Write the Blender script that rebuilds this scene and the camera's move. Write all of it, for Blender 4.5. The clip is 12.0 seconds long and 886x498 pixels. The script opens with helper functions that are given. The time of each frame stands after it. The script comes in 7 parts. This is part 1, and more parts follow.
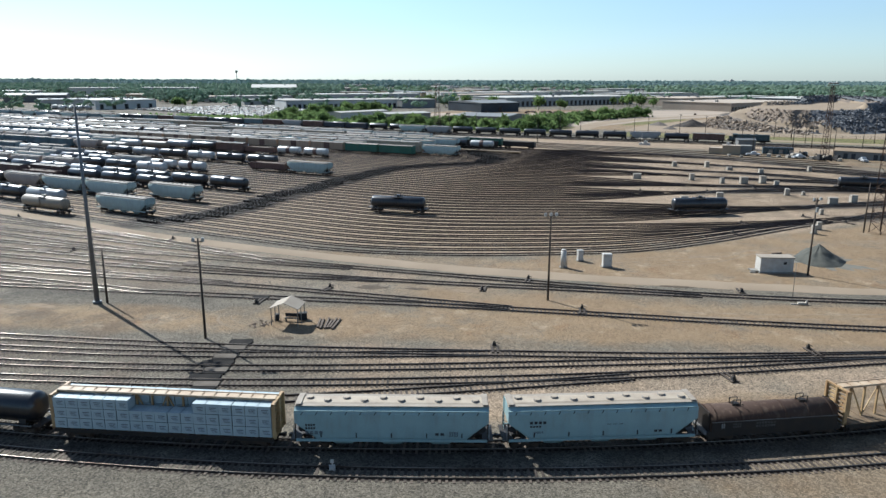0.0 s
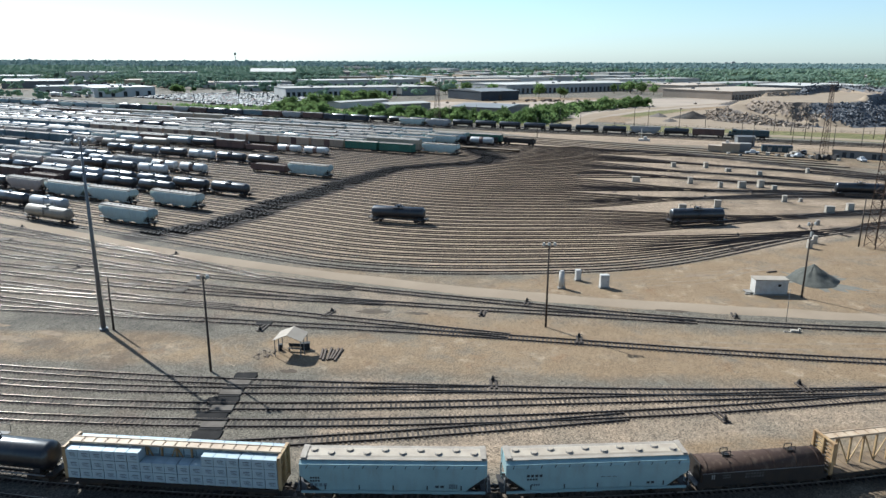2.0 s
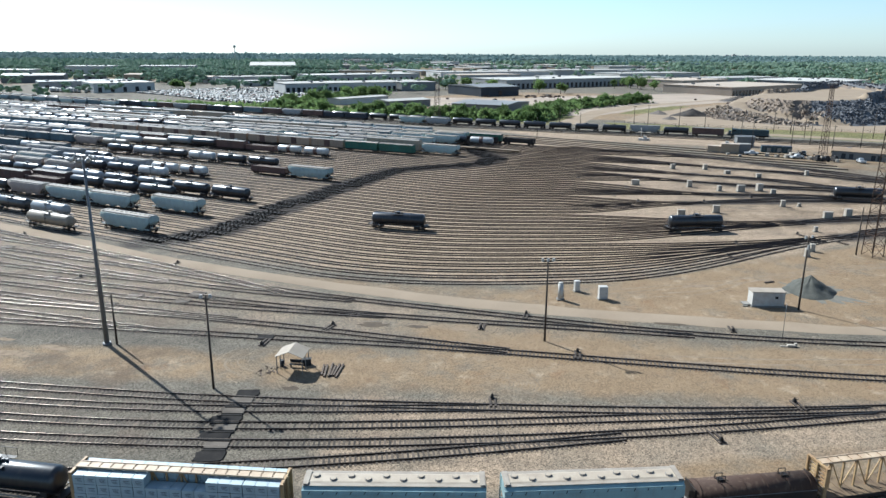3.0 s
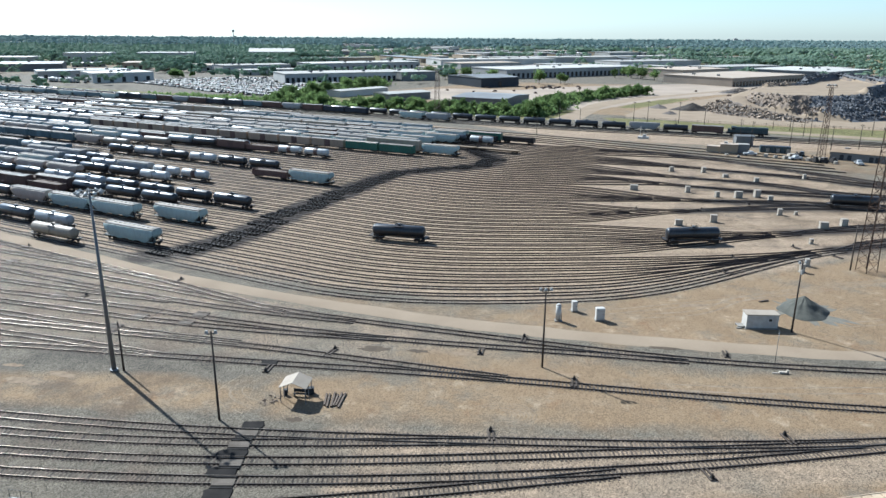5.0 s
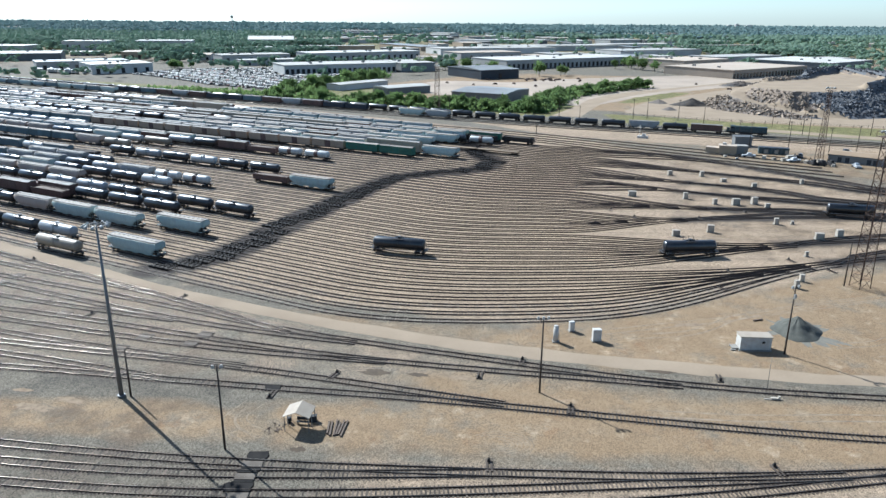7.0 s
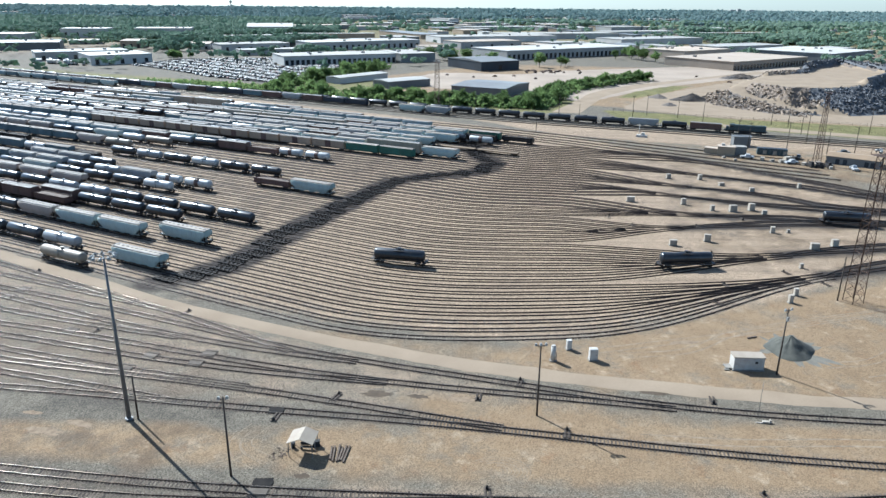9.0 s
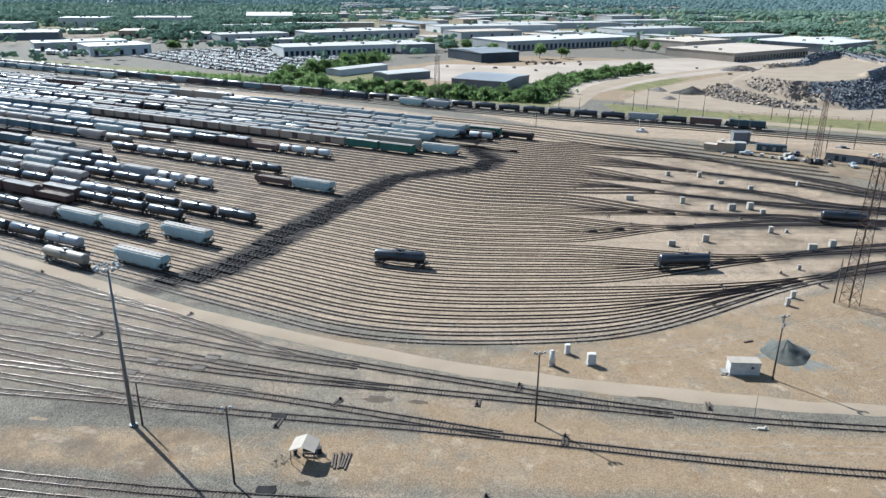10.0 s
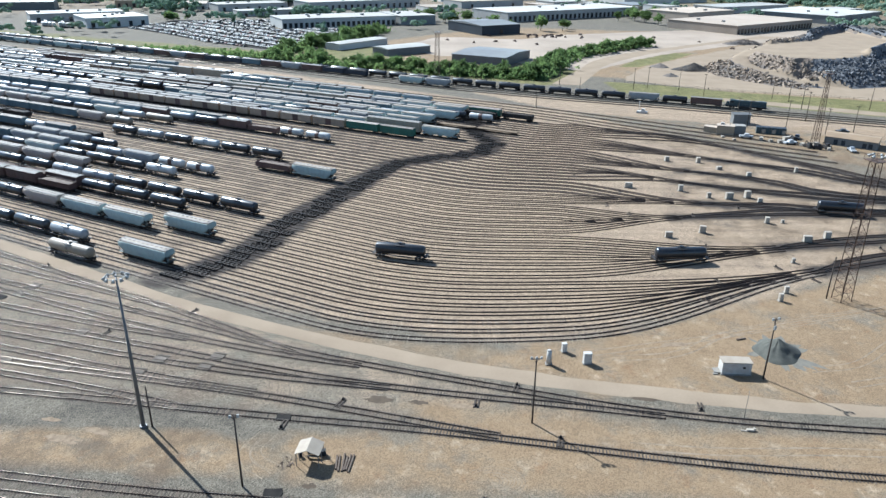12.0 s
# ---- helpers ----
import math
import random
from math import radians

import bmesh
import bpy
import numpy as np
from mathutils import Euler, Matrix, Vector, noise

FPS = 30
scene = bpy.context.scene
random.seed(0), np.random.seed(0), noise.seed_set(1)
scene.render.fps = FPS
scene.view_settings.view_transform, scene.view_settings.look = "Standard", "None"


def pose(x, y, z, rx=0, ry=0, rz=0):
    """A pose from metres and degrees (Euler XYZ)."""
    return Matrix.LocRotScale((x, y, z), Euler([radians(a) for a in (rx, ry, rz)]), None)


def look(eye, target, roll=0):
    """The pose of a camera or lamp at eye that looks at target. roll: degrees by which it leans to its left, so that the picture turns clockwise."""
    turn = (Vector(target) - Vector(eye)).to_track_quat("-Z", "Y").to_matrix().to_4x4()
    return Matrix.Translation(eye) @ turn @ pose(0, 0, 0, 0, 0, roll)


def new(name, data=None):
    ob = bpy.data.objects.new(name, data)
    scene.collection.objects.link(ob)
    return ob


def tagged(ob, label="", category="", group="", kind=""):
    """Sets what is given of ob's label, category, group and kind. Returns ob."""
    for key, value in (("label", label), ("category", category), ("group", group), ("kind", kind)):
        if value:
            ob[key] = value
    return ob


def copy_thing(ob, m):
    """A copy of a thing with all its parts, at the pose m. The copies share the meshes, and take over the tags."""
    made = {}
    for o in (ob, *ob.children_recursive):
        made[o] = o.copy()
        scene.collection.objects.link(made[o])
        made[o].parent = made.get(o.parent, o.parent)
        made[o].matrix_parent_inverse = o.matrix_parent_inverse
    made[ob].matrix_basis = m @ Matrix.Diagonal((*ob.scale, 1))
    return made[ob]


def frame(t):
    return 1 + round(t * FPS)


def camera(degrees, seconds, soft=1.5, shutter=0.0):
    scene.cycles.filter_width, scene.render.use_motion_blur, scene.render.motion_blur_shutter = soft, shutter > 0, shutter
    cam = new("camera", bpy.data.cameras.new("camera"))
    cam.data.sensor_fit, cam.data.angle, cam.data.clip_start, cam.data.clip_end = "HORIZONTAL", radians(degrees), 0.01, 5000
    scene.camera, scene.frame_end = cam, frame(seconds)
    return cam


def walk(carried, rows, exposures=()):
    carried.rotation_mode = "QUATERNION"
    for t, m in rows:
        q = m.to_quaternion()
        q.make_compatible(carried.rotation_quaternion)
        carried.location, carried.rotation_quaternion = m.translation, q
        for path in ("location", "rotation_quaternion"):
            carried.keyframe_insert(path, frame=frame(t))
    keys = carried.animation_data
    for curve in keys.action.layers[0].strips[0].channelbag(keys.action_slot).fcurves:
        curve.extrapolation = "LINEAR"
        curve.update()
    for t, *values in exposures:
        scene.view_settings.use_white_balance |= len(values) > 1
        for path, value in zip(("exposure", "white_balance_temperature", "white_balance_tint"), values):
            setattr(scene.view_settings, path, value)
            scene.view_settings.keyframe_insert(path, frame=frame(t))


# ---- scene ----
cam = camera(64.0, 12.0, 1.5)
# seconds, place in metres, yaw, pitch, roll in degrees
ROWS = [
    (0, -0.554, 0.958, 31.42, -0.032, -13.540, 0.192),
    (0.5, -0.571, 0.953, 33.18, -0.041, -14.044, 0.211),
    (1, -0.588, 0.948, 34.93, -0.049, -14.382, 0.229),
    (1.5, -0.605, 0.944, 36.69, -0.057, -14.712, 0.248),
    (2, -0.623, 0.939, 38.44, -0.066, -15.029, 0.267),
    (2.5, -0.640, 0.935, 40.20, -0.074, -15.351, 0.285),
    (3, -0.657, 0.930, 41.95, -0.082, -15.645, 0.304),
    (5, -0.726, 0.912, 48.96, -0.116, -16.936, 0.379),
    (5.5, -0.743, 0.907, 50.72, -0.124, -17.219, 0.398),
    (6, -0.760, 0.902, 52.47, -0.132, -17.536, 0.416),
    (6.5, -0.777, 0.898, 54.22, -0.141, -17.845, 0.435),
    (7, -0.794, 0.893, 55.97, -0.149, -18.127, 0.454),
    (9, -0.863, 0.875, 62.98, -0.182, -19.345, 0.529),
    (9.5, -0.880, 0.870, 64.73, -0.190, -19.623, 0.547),
    (10, -0.898, 0.866, 66.48, -0.199, -20.290, 0.566),
    (10.5, -0.915, 0.861, 68.23, -0.207, -20.962, 0.585),
    (11, -0.932, 0.856, 69.98, -0.215, -21.620, 0.604),
    (11.5, -0.949, 0.852, 71.73, -0.224, -22.270, 0.622),
    (12, -0.966, 0.847, 73.48, -0.232, -22.907, 0.641),
]
walk(cam, [(t, pose(x, y, z, 0, 0, yaw) @ pose(0, 0, 0, 90 + pitch, 0, 0) @ pose(0, 0, 0, 0, 0, roll)) for t, x, y, z, yaw, pitch, roll in ROWS],
     exposures=((0.0, 1.0, 5600, 6), (2.5, 1.14, 5500, 5), (5.5, 1.24, 5350, 5), (9.5, 1.36, 5300, 5), (12.0, 1.38, 5300, 5)))

# ---- light ----
SUN_AZ, SUN_EL = radians(134.5), radians(40.0)
SUN_WAY = Vector((math.cos(SUN_EL) * math.cos(SUN_AZ), math.cos(SUN_EL) * math.sin(SUN_AZ), math.sin(SUN_EL)))
sun_data = bpy.data.lights.new("sun", "SUN")
sun_data.energy, sun_data.angle, sun_data.color = 5.0, radians(0.53), (1.0, 0.93, 0.82)
sun = new("sun", sun_data)
sun.matrix_world = look(SUN_WAY * 500, (0, 0, 0))
world = bpy.data.worlds.new("sky")
scene.world = world
world.use_nodes = True
_n = world.node_tree.nodes
sky = _n.new("ShaderNodeTexSky")
sky.sky_type, sky.sun_disc = "NISHITA", False
sky.sun_elevation, sky.sun_rotation = SUN_EL, math.pi / 2 - SUN_AZ
sky.altitude, sky.air_density, sky.dust_density, sky.ozone_density = 0, 1.0, 0.4, 1.6
_n["Background"].inputs["Strength"].default_value = 0.062
_soft = _n.new("ShaderNodeHueSaturation")
_soft.inputs["Saturation"].default_value = 0.70
_tint = _n.new("ShaderNodeMix")
_tint.data_type, _tint.blend_type = "RGBA", "MULTIPLY"
_tint.inputs["Factor"].default_value = 1.0
_tint.inputs["B"].default_value = (0.88, 1.0, 1.08, 1)
world.node_tree.links.new(sky.outputs["Color"], _soft.inputs["Color"])
world.node_tree.links.new(_soft.outputs["Color"], _tint.inputs["A"])
world.node_tree.links.new(_tint.outputs["Result"], _n["Background"].inputs["Color"])


# ---- materials ----
TONE = 0.47  # scales every base colour down, to deepen shadows under the raised exposure


def material(name, colour, rough=0.8, metal=0.0, other=None, grain=6.0, patch=0.4, vary=0.25, bump=0.15, jitter=0.0, dirt=None, dirt_amount=0.0, world_space=False, spec=0.4, island=False):
    """A surface with fine grain and large patches; other: the patches' colour; jitter: how much whole things differ."""
    m = bpy.data.materials.new(name)
    m.use_nodes = True
    t = m.node_tree
    n, ln = t.nodes, t.links
    colour, other = tuple(x * TONE for x in colour), other and tuple(x * TONE for x in other)
    b = n["Principled BSDF"]
    b.inputs["Roughness"].default_value, b.inputs["Metallic"].default_value = rough, metal
    b.inputs["Specular IOR Level"].default_value = spec
    co = n.new("ShaderNodeNewGeometry").outputs["Position"] if world_space else n.new("ShaderNodeTexCoord").outputs["Object"]
    fine, wide = n.new("ShaderNodeTexNoise"), n.new("ShaderNodeTexNoise")
    fine.inputs["Scale"].default_value, wide.inputs["Scale"].default_value = grain, patch
    fine.inputs["Detail"].default_value, wide.inputs["Detail"].default_value = 4, 5
    for q in (fine, wide):
        ln.new(co, q.inputs["Vector"])
    c2 = other or tuple(x * (1 - vary) for x in colour)
    mix = n.new("ShaderNodeMix")
    mix.data_type = "RGBA"
    ramp = n.new("ShaderNodeMapRange")
    ramp.inputs[1].default_value, ramp.inputs[2].default_value = 0.38, 0.66
    ln.new(wide.outputs["Fac"], ramp.inputs[0])
    ln.new(ramp.outputs[0], mix.inputs["Factor"])
    mix.inputs["A"].default_value, mix.inputs["B"].default_value = (*colour, 1), (*c2, 1)
    out = mix.outputs["Result"]
    if dirt_amount:
        dn = n.new("ShaderNodeTexNoise")
        dn.inputs["Scale"].default_value, dn.inputs["Detail"].default_value = 1.3, 8
        mp = n.new("ShaderNodeMapping")
        mp.inputs["Scale"].default_value = (1.6, 1.6, 0.35)
        ln.new(co, mp.inputs["Vector"])
        ln.new(mp.outputs[0], dn.inputs["Vector"])
        dr = n.new("ShaderNodeMapRange")
        dr.inputs[1].default_value, dr.inputs[2].default_value, dr.inputs[4].default_value = 0.5, 0.75, dirt_amount
        ln.new(dn.outputs["Fac"], dr.inputs[0])
        dm = n.new("ShaderNodeMix")
        dm.data_type = "RGBA"
        ln.new(dr.outputs[0], dm.inputs["Factor"])
        ln.new(out, dm.inputs["A"])
        dm.inputs["B"].default_value = (*(dirt or (0.12, 0.08, 0.05)), 1)
        out = dm.outputs["Result"]
    val = n.new("ShaderNodeMapRange")
    val.inputs[3].default_value, val.inputs[4].default_value = 1 - vary, 1 + vary
    ln.new(fine.outputs["Fac"], val.inputs[0])
    k = val.outputs[0]
    if jitter:
        oi = n.new("ShaderNodeNewGeometry") if island else n.new("ShaderNodeObjectInfo")
        jr = n.new("ShaderNodeMapRange")
        jr.inputs[3].default_value, jr.inputs[4].default_value = 1 - jitter, 1 + jitter
        ln.new(oi.outputs["Random Per Island" if island else "Random"], jr.inputs[0])
        mu = n.new("ShaderNodeMath")
        mu.operation = "MULTIPLY"
        ln.new(k, mu.inputs[0])
        ln.new(jr.outputs[0], mu.inputs[1])
        k = mu.outputs[0]
    hs = n.new("ShaderNodeHueSaturation")
    ln.new(out, hs.inputs["Color"])
    ln.new(k, hs.inputs["Value"])
    ln.new(hs.outputs[0], b.inputs["Base Color"])
    if bump:
        bp = n.new("ShaderNodeBump")
        bp.inputs["Strength"].default_value, bp.inputs["Distance"].default_value = bump, 0.05
        ln.new(fine.outputs["Fac"], bp.inputs["Height"])
        ln.new(bp.outputs[0], b.inputs["Normal"])
    return m


def paint(name, colour, rough=0.5, dirt=0.35, jitter=0.12, spec=0.4):
    return material(name, colour, rough, 0.0, None, 9.0, 0.5, 0.12, 0.03, jitter, (0.14, 0.10, 0.07), dirt, spec=spec)


M_RUST_RAIL = material("rusty_rail_side", (0.045, 0.029, 0.022), 0.85, 0.0, (0.07, 0.044, 0.03), 12, 0.3)
M_STAIN = material("rust_stained_ballast", (0.040, 0.027, 0.020), 0.95, 0.0, (0.026, 0.018, 0.015), 5, 0.25, 0.35, 0.3, world_space=True, spec=0.15)
M_RAIL_WORN = material("polished_rail_head", (0.40, 0.345, 0.29), 0.35, 0.9, (0.15, 0.108, 0.08), 20, 0.15, 0.15, 0.0)
M_RAIL_HEAD = material("worn_rail_head", (0.09, 0.06, 0.043), 0.5, 0.25, (0.05, 0.034, 0.025), 20, 0.15, 0.2, 0.0)
M_TIE = material("weathered_timber_tie", (0.17, 0.13, 0.097), 0.9, 0.0, (0.08, 0.058, 0.042), 14, 0.25, 0.3, 0.3, 0.6, island=True)
M_TIE_PALE = material("bleached_timber_tie", (0.36, 0.30, 0.235), 0.9, 0.0, (0.17, 0.13, 0.10), 14, 0.12, 0.2, 0.3, 0.3, island=True)
M_STEEL_DARK = material("dark_oily_steel", (0.035, 0.032, 0.032), 0.6, 0.2, (0.06, 0.045, 0.035), 8, 0.8)
M_BED = material("rusty_track_bed", (0.135, 0.10, 0.075), 0.95, 0.0, (0.06, 0.043, 0.033), 3, 0.35, 0.4, 0.2, world_space=True, spec=0.15)
M_TRUCK = material("rusty_cast_truck", (0.055, 0.042, 0.035), 0.75, 0.1, (0.10, 0.065, 0.04), 8, 1.0)
M_WHEEL = material("wheel_steel", (0.06, 0.05, 0.045), 0.45, 0.5, (0.12, 0.08, 0.06), 8, 1.5)
M_BLACK = paint("black_tank_paint", (0.022, 0.026, 0.034), 0.30, 0.2, spec=0.55)
M_WHITE = paint("white_tank_paint", (0.82, 0.82, 0.79), 0.35, 0.4)
M_SILVER = paint("grey_tank_paint", (0.52, 0.54, 0.55), 0.38, 0.4, spec=0.5)
M_TAN = paint("tan_tank_paint", (0.46, 0.38, 0.28), 0.5, 0.5)
M_HOP_WHITE = paint("pale_blue_hopper_paint", (0.46, 0.66, 0.68), 0.5, 0.22, 0.06)
M_HOP_GREEN = paint("pale_green_hopper_paint", (0.66, 0.80, 0.77), 0.5, 0.25, 0.1)
M_HOP_TAN = paint("beige_hopper_paint", (0.66, 0.54, 0.46), 0.55, 0.3)
M_HOP_GREY = paint("grey_hopper_paint", (0.46, 0.48, 0.49), 0.55, 0.4)
M_HOP_BLUE = paint("blue_grey_hopper_paint", (0.34, 0.48, 0.54), 0.55, 0.35)
M_ROOF_DUSTY = material("dusty_car_roof_paint", (0.50, 0.44, 0.38), 0.8, 0, (0.34, 0.29, 0.245), 6, 0.7, 0.2, 0.05, 0.32)
M_ROOF_WHITE = material("cream_white_roof_paint", (0.68, 0.57, 0.43), 0.6, 0, (0.54, 0.44, 0.33), 6, 0.7, 0.15, 0.05)
M_BROWN = paint("oxide_brown_paint", (0.19, 0.105, 0.085), 0.65, 0.4, 0.25)
M_RUSTTANK = paint("grimy_brown_black_paint", (0.10, 0.06, 0.043), 0.8, 0.5, spec=0.2)
M_BOX_TAN = paint("faded_ochre_boxcar_paint", (0.64, 0.48, 0.34), 0.65, 0.4, 0.15)
M_BOX_GREEN = paint("dark_green_boxcar_paint", (0.06, 0.23, 0.16), 0.55, 0.3, 0.15)
M_BOX_BLUE = paint("faded_blue_boxcar_paint", (0.20, 0.31, 0.36), 0.6, 0.4, 0.2)
M_GALV = material("galvanised_roof_sheet", (0.40, 0.385, 0.36), 0.75, 0.05, (0.29, 0.25, 0.215), 5, 0.5, 0.15, 0.05, 0.15)
M_BEIGE = material("faded_yellow_car_steel", (0.74, 0.51, 0.25), 0.6, 0.0, (0.48, 0.29, 0.14), 7, 0.6, 0.2, 0.1)
M_CHORD = material("pale_car_steel", (0.86, 0.67, 0.46), 0.6, 0.0, (0.66, 0.47, 0.30), 7, 0.6, 0.2, 0.1)
M_WRAP = material("white_lumber_wrap", (0.68, 0.80, 0.84), 0.4, 0.0, (0.56, 0.68, 0.73), 5, 1.2, 0.1, 0.15)
M_BOARD = material("cream_walkway_grating", (0.55, 0.48, 0.39), 0.75, 0.0, (0.44, 0.37, 0.29), 8, 0.8, 0.2, 0.1)
M_PRINT = material("grey_print", (0.17, 0.20, 0.245), 0.6, 0.0, None, 5, 0.5, 0.2, 0)
M_PRINT_DARK = material("dark_stencil", (0.05, 0.05, 0.06), 0.6, 0.0, None, 5, 0.5, 0.2, 0)
M_PRINT_WHITE = material("white_stencil", (0.45, 0.44, 0.42), 0.6, 0.0, None, 5, 0.5, 0.3, 0)
M_DECK = material("worn_car_deck", (0.30, 0.21, 0.12), 0.85, 0.0, (0.18, 0.12, 0.07), 9, 0.8)
M_COAL = material("dark_load", (0.05, 0.045, 0.04), 0.95, 0.0, (0.12, 0.09, 0.07), 4, 0.6, 0.4, 0.5)
M_SCRAP = material("dusty_load", (0.34, 0.27, 0.22), 0.95, 0.0, (0.20, 0.15, 0.12), 4, 0.6, 0.4, 0.5)
M_POLE_STEEL = material("galvanised_pole", (0.30, 0.31, 0.31), 0.5, 0.3, (0.22, 0.22, 0.22), 4, 0.3)
M_POLE_WOOD = material("dark_creosoted_pole", (0.085, 0.065, 0.05), 0.9, 0, (0.13, 0.10, 0.08), 12, 0.6)
M_LAMP = material("lamp_housing", (0.60, 0.60, 0.57), 0.5, 0.1)
M_TOWER = material("rusty_tower_steel", (0.12, 0.075, 0.055), 0.8, 0.1, (0.20, 0.12, 0.08), 3, 0.4)
M_CABINET = material("white_painted_cabinet", (0.86, 0.82, 0.75), 0.6, 0, (0.70, 0.65, 0.58), 7, 0.9, 0.1, 0.05, 0.08)
M_CABINET_OLD = material("weathered_cabinet_paint", (0.66, 0.585, 0.48), 0.7, 0, (0.50, 0.43, 0.34), 7, 0.9, 0.15, 0.05, 0.15)
M_BLOCK = material("tumbled_concrete_block", (0.52, 0.405, 0.295), 0.95, 0, (0.40, 0.32, 0.25), 0.7, 0.05, 0.3, 0.4, 0.28, world_space=True, island=True)
M_DARK_BLOCK = material("dark_blue_grey_block", (0.20, 0.205, 0.22), 0.9, 0, (0.13, 0.135, 0.15), 0.7, 0.05, 0.35, 0.5, 0.45, world_space=True, island=True)
M_RUT = material("packed_wheel_rut", (0.48, 0.385, 0.28), 0.95, 0, (0.27, 0.21, 0.15), 5, 0.7, 0.3, 0.2, world_space=True, spec=0.1)
M_GREASE = material("black_greasy_steel", (0.022, 0.019, 0.018), 0.75, 0.0, (0.05, 0.036, 0.028), 4, 0.5, 0.3, 0.2, spec=0.2)
M_DUST = material("grey_stone_dust", (0.31, 0.285, 0.235), 0.95, 0, (0.25, 0.235, 0.20), 5, 0.8, 0.3, 0.2, world_space=True, spec=0.1)
M_CONCRETE = material("weathered_concrete", (0.42, 0.39, 0.34), 0.85, 0, (0.32, 0.29, 0.25), 9, 0.5, 0.2, 0.2)
M_SHED_ROOF = material("white_sheet_roof", (0.57, 0.49, 0.39), 0.7, 0, (0.48, 0.40, 0.31), 5, 0.6, 0.1, 0.1, spec=0.2)
M_DAMP = material("damp_dirt", (0.155, 0.115, 0.078), 0.9, 0, (0.12, 0.09, 0.062), 4, 0.6, 0.3, 0.2, world_space=True, spec=0.2)
M_MUD = material("dried_mud", (0.44, 0.335, 0.23), 0.95, 0, (0.30, 0.22, 0.15), 5, 1.1, 0.35, 0.3, world_space=True, spec=0.1)
M_DARK = material("dark_interior_clutter", (0.04, 0.042, 0.045), 0.8)
M_LOG = material("old_ties_timber", (0.13, 0.085, 0.06), 0.9, 0, (0.22, 0.17, 0.13), 9, 1.5)
M_ASPHALT = material("crossing_asphalt", (0.034, 0.032, 0.031), 0.9, 0, (0.055, 0.05, 0.046), 8, 0.5, 0.3, 0.3, world_space=True, spec=0.05)
M_PAVE = material("crossing_concrete", (0.25, 0.215, 0.18), 0.9, 0, (0.17, 0.145, 0.12), 8, 0.5, 0.2, 0.2, world_space=True, spec=0.08)
M_ROAD = material("packed_dirt_road", (0.49, 0.385, 0.275), 0.95, 0, (0.42, 0.325, 0.23), 2.5, 0.09, 0.12, 0.2, world_space=True, spec=0.1)
M_HEAP = material("crushed_stone_heap", (0.15, 0.148, 0.122), 0.95, 0, (0.085, 0.086, 0.074), 5, 0.5, 0.3, 0.6)
M_RUBBLE = material("broken_concrete_rubble", (0.33, 0.255, 0.195), 0.95, 0, (0.12, 0.115, 0.115), 0.7, 0.05, 0.4, 0.5, world_space=True)
M_SAND = material("pale_fill_sand", (0.57, 0.455, 0.345), 0.95, 0, (0.44, 0.345, 0.255), 0.5, 0.025, 0.2, 0.1, world_space=True)
M_ROOF_PALE = material("pale_membrane_roof", (0.74, 0.71, 0.64), 0.7, 0, (0.60, 0.565, 0.50), 0.4, 0.03, 0.12, 0, 0.2, world_space=True)
M_ROOF_TAN = material("rusty_tan_sheet_roof", (0.46, 0.33, 0.20), 0.7, 0, (0.36, 0.25, 0.15), 1.2, 0.15, 0.15, 0, 0.1, world_space=True)
M_ROOF_SOFT = material("grey_gravel_roof", (0.60, 0.57, 0.51), 0.8, 0, (0.48, 0.45, 0.40), 0.4, 0.03, 0.12, 0, 0.2, world_space=True)
M_ROOF_BEIGE = material("beige_gravel_roof", (0.68, 0.555, 0.43), 0.85, 0, (0.57, 0.46, 0.355), 0.4, 0.03, 0.12, 0, 0.15, world_space=True)
M_ROOF_GREY = material("grey_metal_roof", (0.33, 0.34, 0.33), 0.6, 0.1, (0.24, 0.24, 0.24), 0.4, 0.03, 0.15, 0, 0.2, world_space=True)
M_WALL_PALE = material("pale_warehouse_wall", (0.84, 0.82, 0.76), 0.8, 0, (0.70, 0.67, 0.62), 0.6, 0.05, 0.12, 0, 0.25, world_space=True)
M_WALL_DARK = material("dark_blue_steel_wall", (0.05, 0.065, 0.085), 0.6, 0.1, (0.035, 0.045, 0.06), 0.6, 0.06, 0.2, 0, 0.1, world_space=True)
M_WALL_TAN = material("tan_block_wall", (0.66, 0.51, 0.35), 0.85, 0, (0.56, 0.43, 0.29), 1.0, 0.1, 0.12, 0, 0.1, world_space=True)
M_WINDOW = material("dark_window_glass", (0.03, 0.04, 0.05), 0.15)
M_GLASS = material("vehicle_glass", (0.02, 0.025, 0.03), 0.1)
M_TYRE = material("black_tyre", (0.02, 0.02, 0.02), 0.9)
M_CAR_WHITE = paint("white_vehicle_paint", (0.75, 0.75, 0.74), 0.35, 0.1)
M_CAR_DARK = paint("dark_vehicle_paint", (0.04, 0.05, 0.06), 0.3, 0.1)
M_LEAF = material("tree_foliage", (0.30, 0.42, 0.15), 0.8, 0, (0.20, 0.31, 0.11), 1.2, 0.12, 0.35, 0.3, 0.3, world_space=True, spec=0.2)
# haze over the far woods is put into these two leaf colours
M_LEAF_FAR = material("haze_paled_foliage", (0.46, 0.60, 0.45), 0.9, 0, (0.35, 0.49, 0.36), 0.25, 0.012, 0.3, 0, 0.2, world_space=True, spec=0.1)
M_LEAF_HAZE = material("haze_blued_foliage", (0.45, 0.60, 0.58), 0.9, 0, (0.38, 0.52, 0.51), 0.15, 0.008, 0.2, 0, 0.2, world_space=True, spec=0.1)
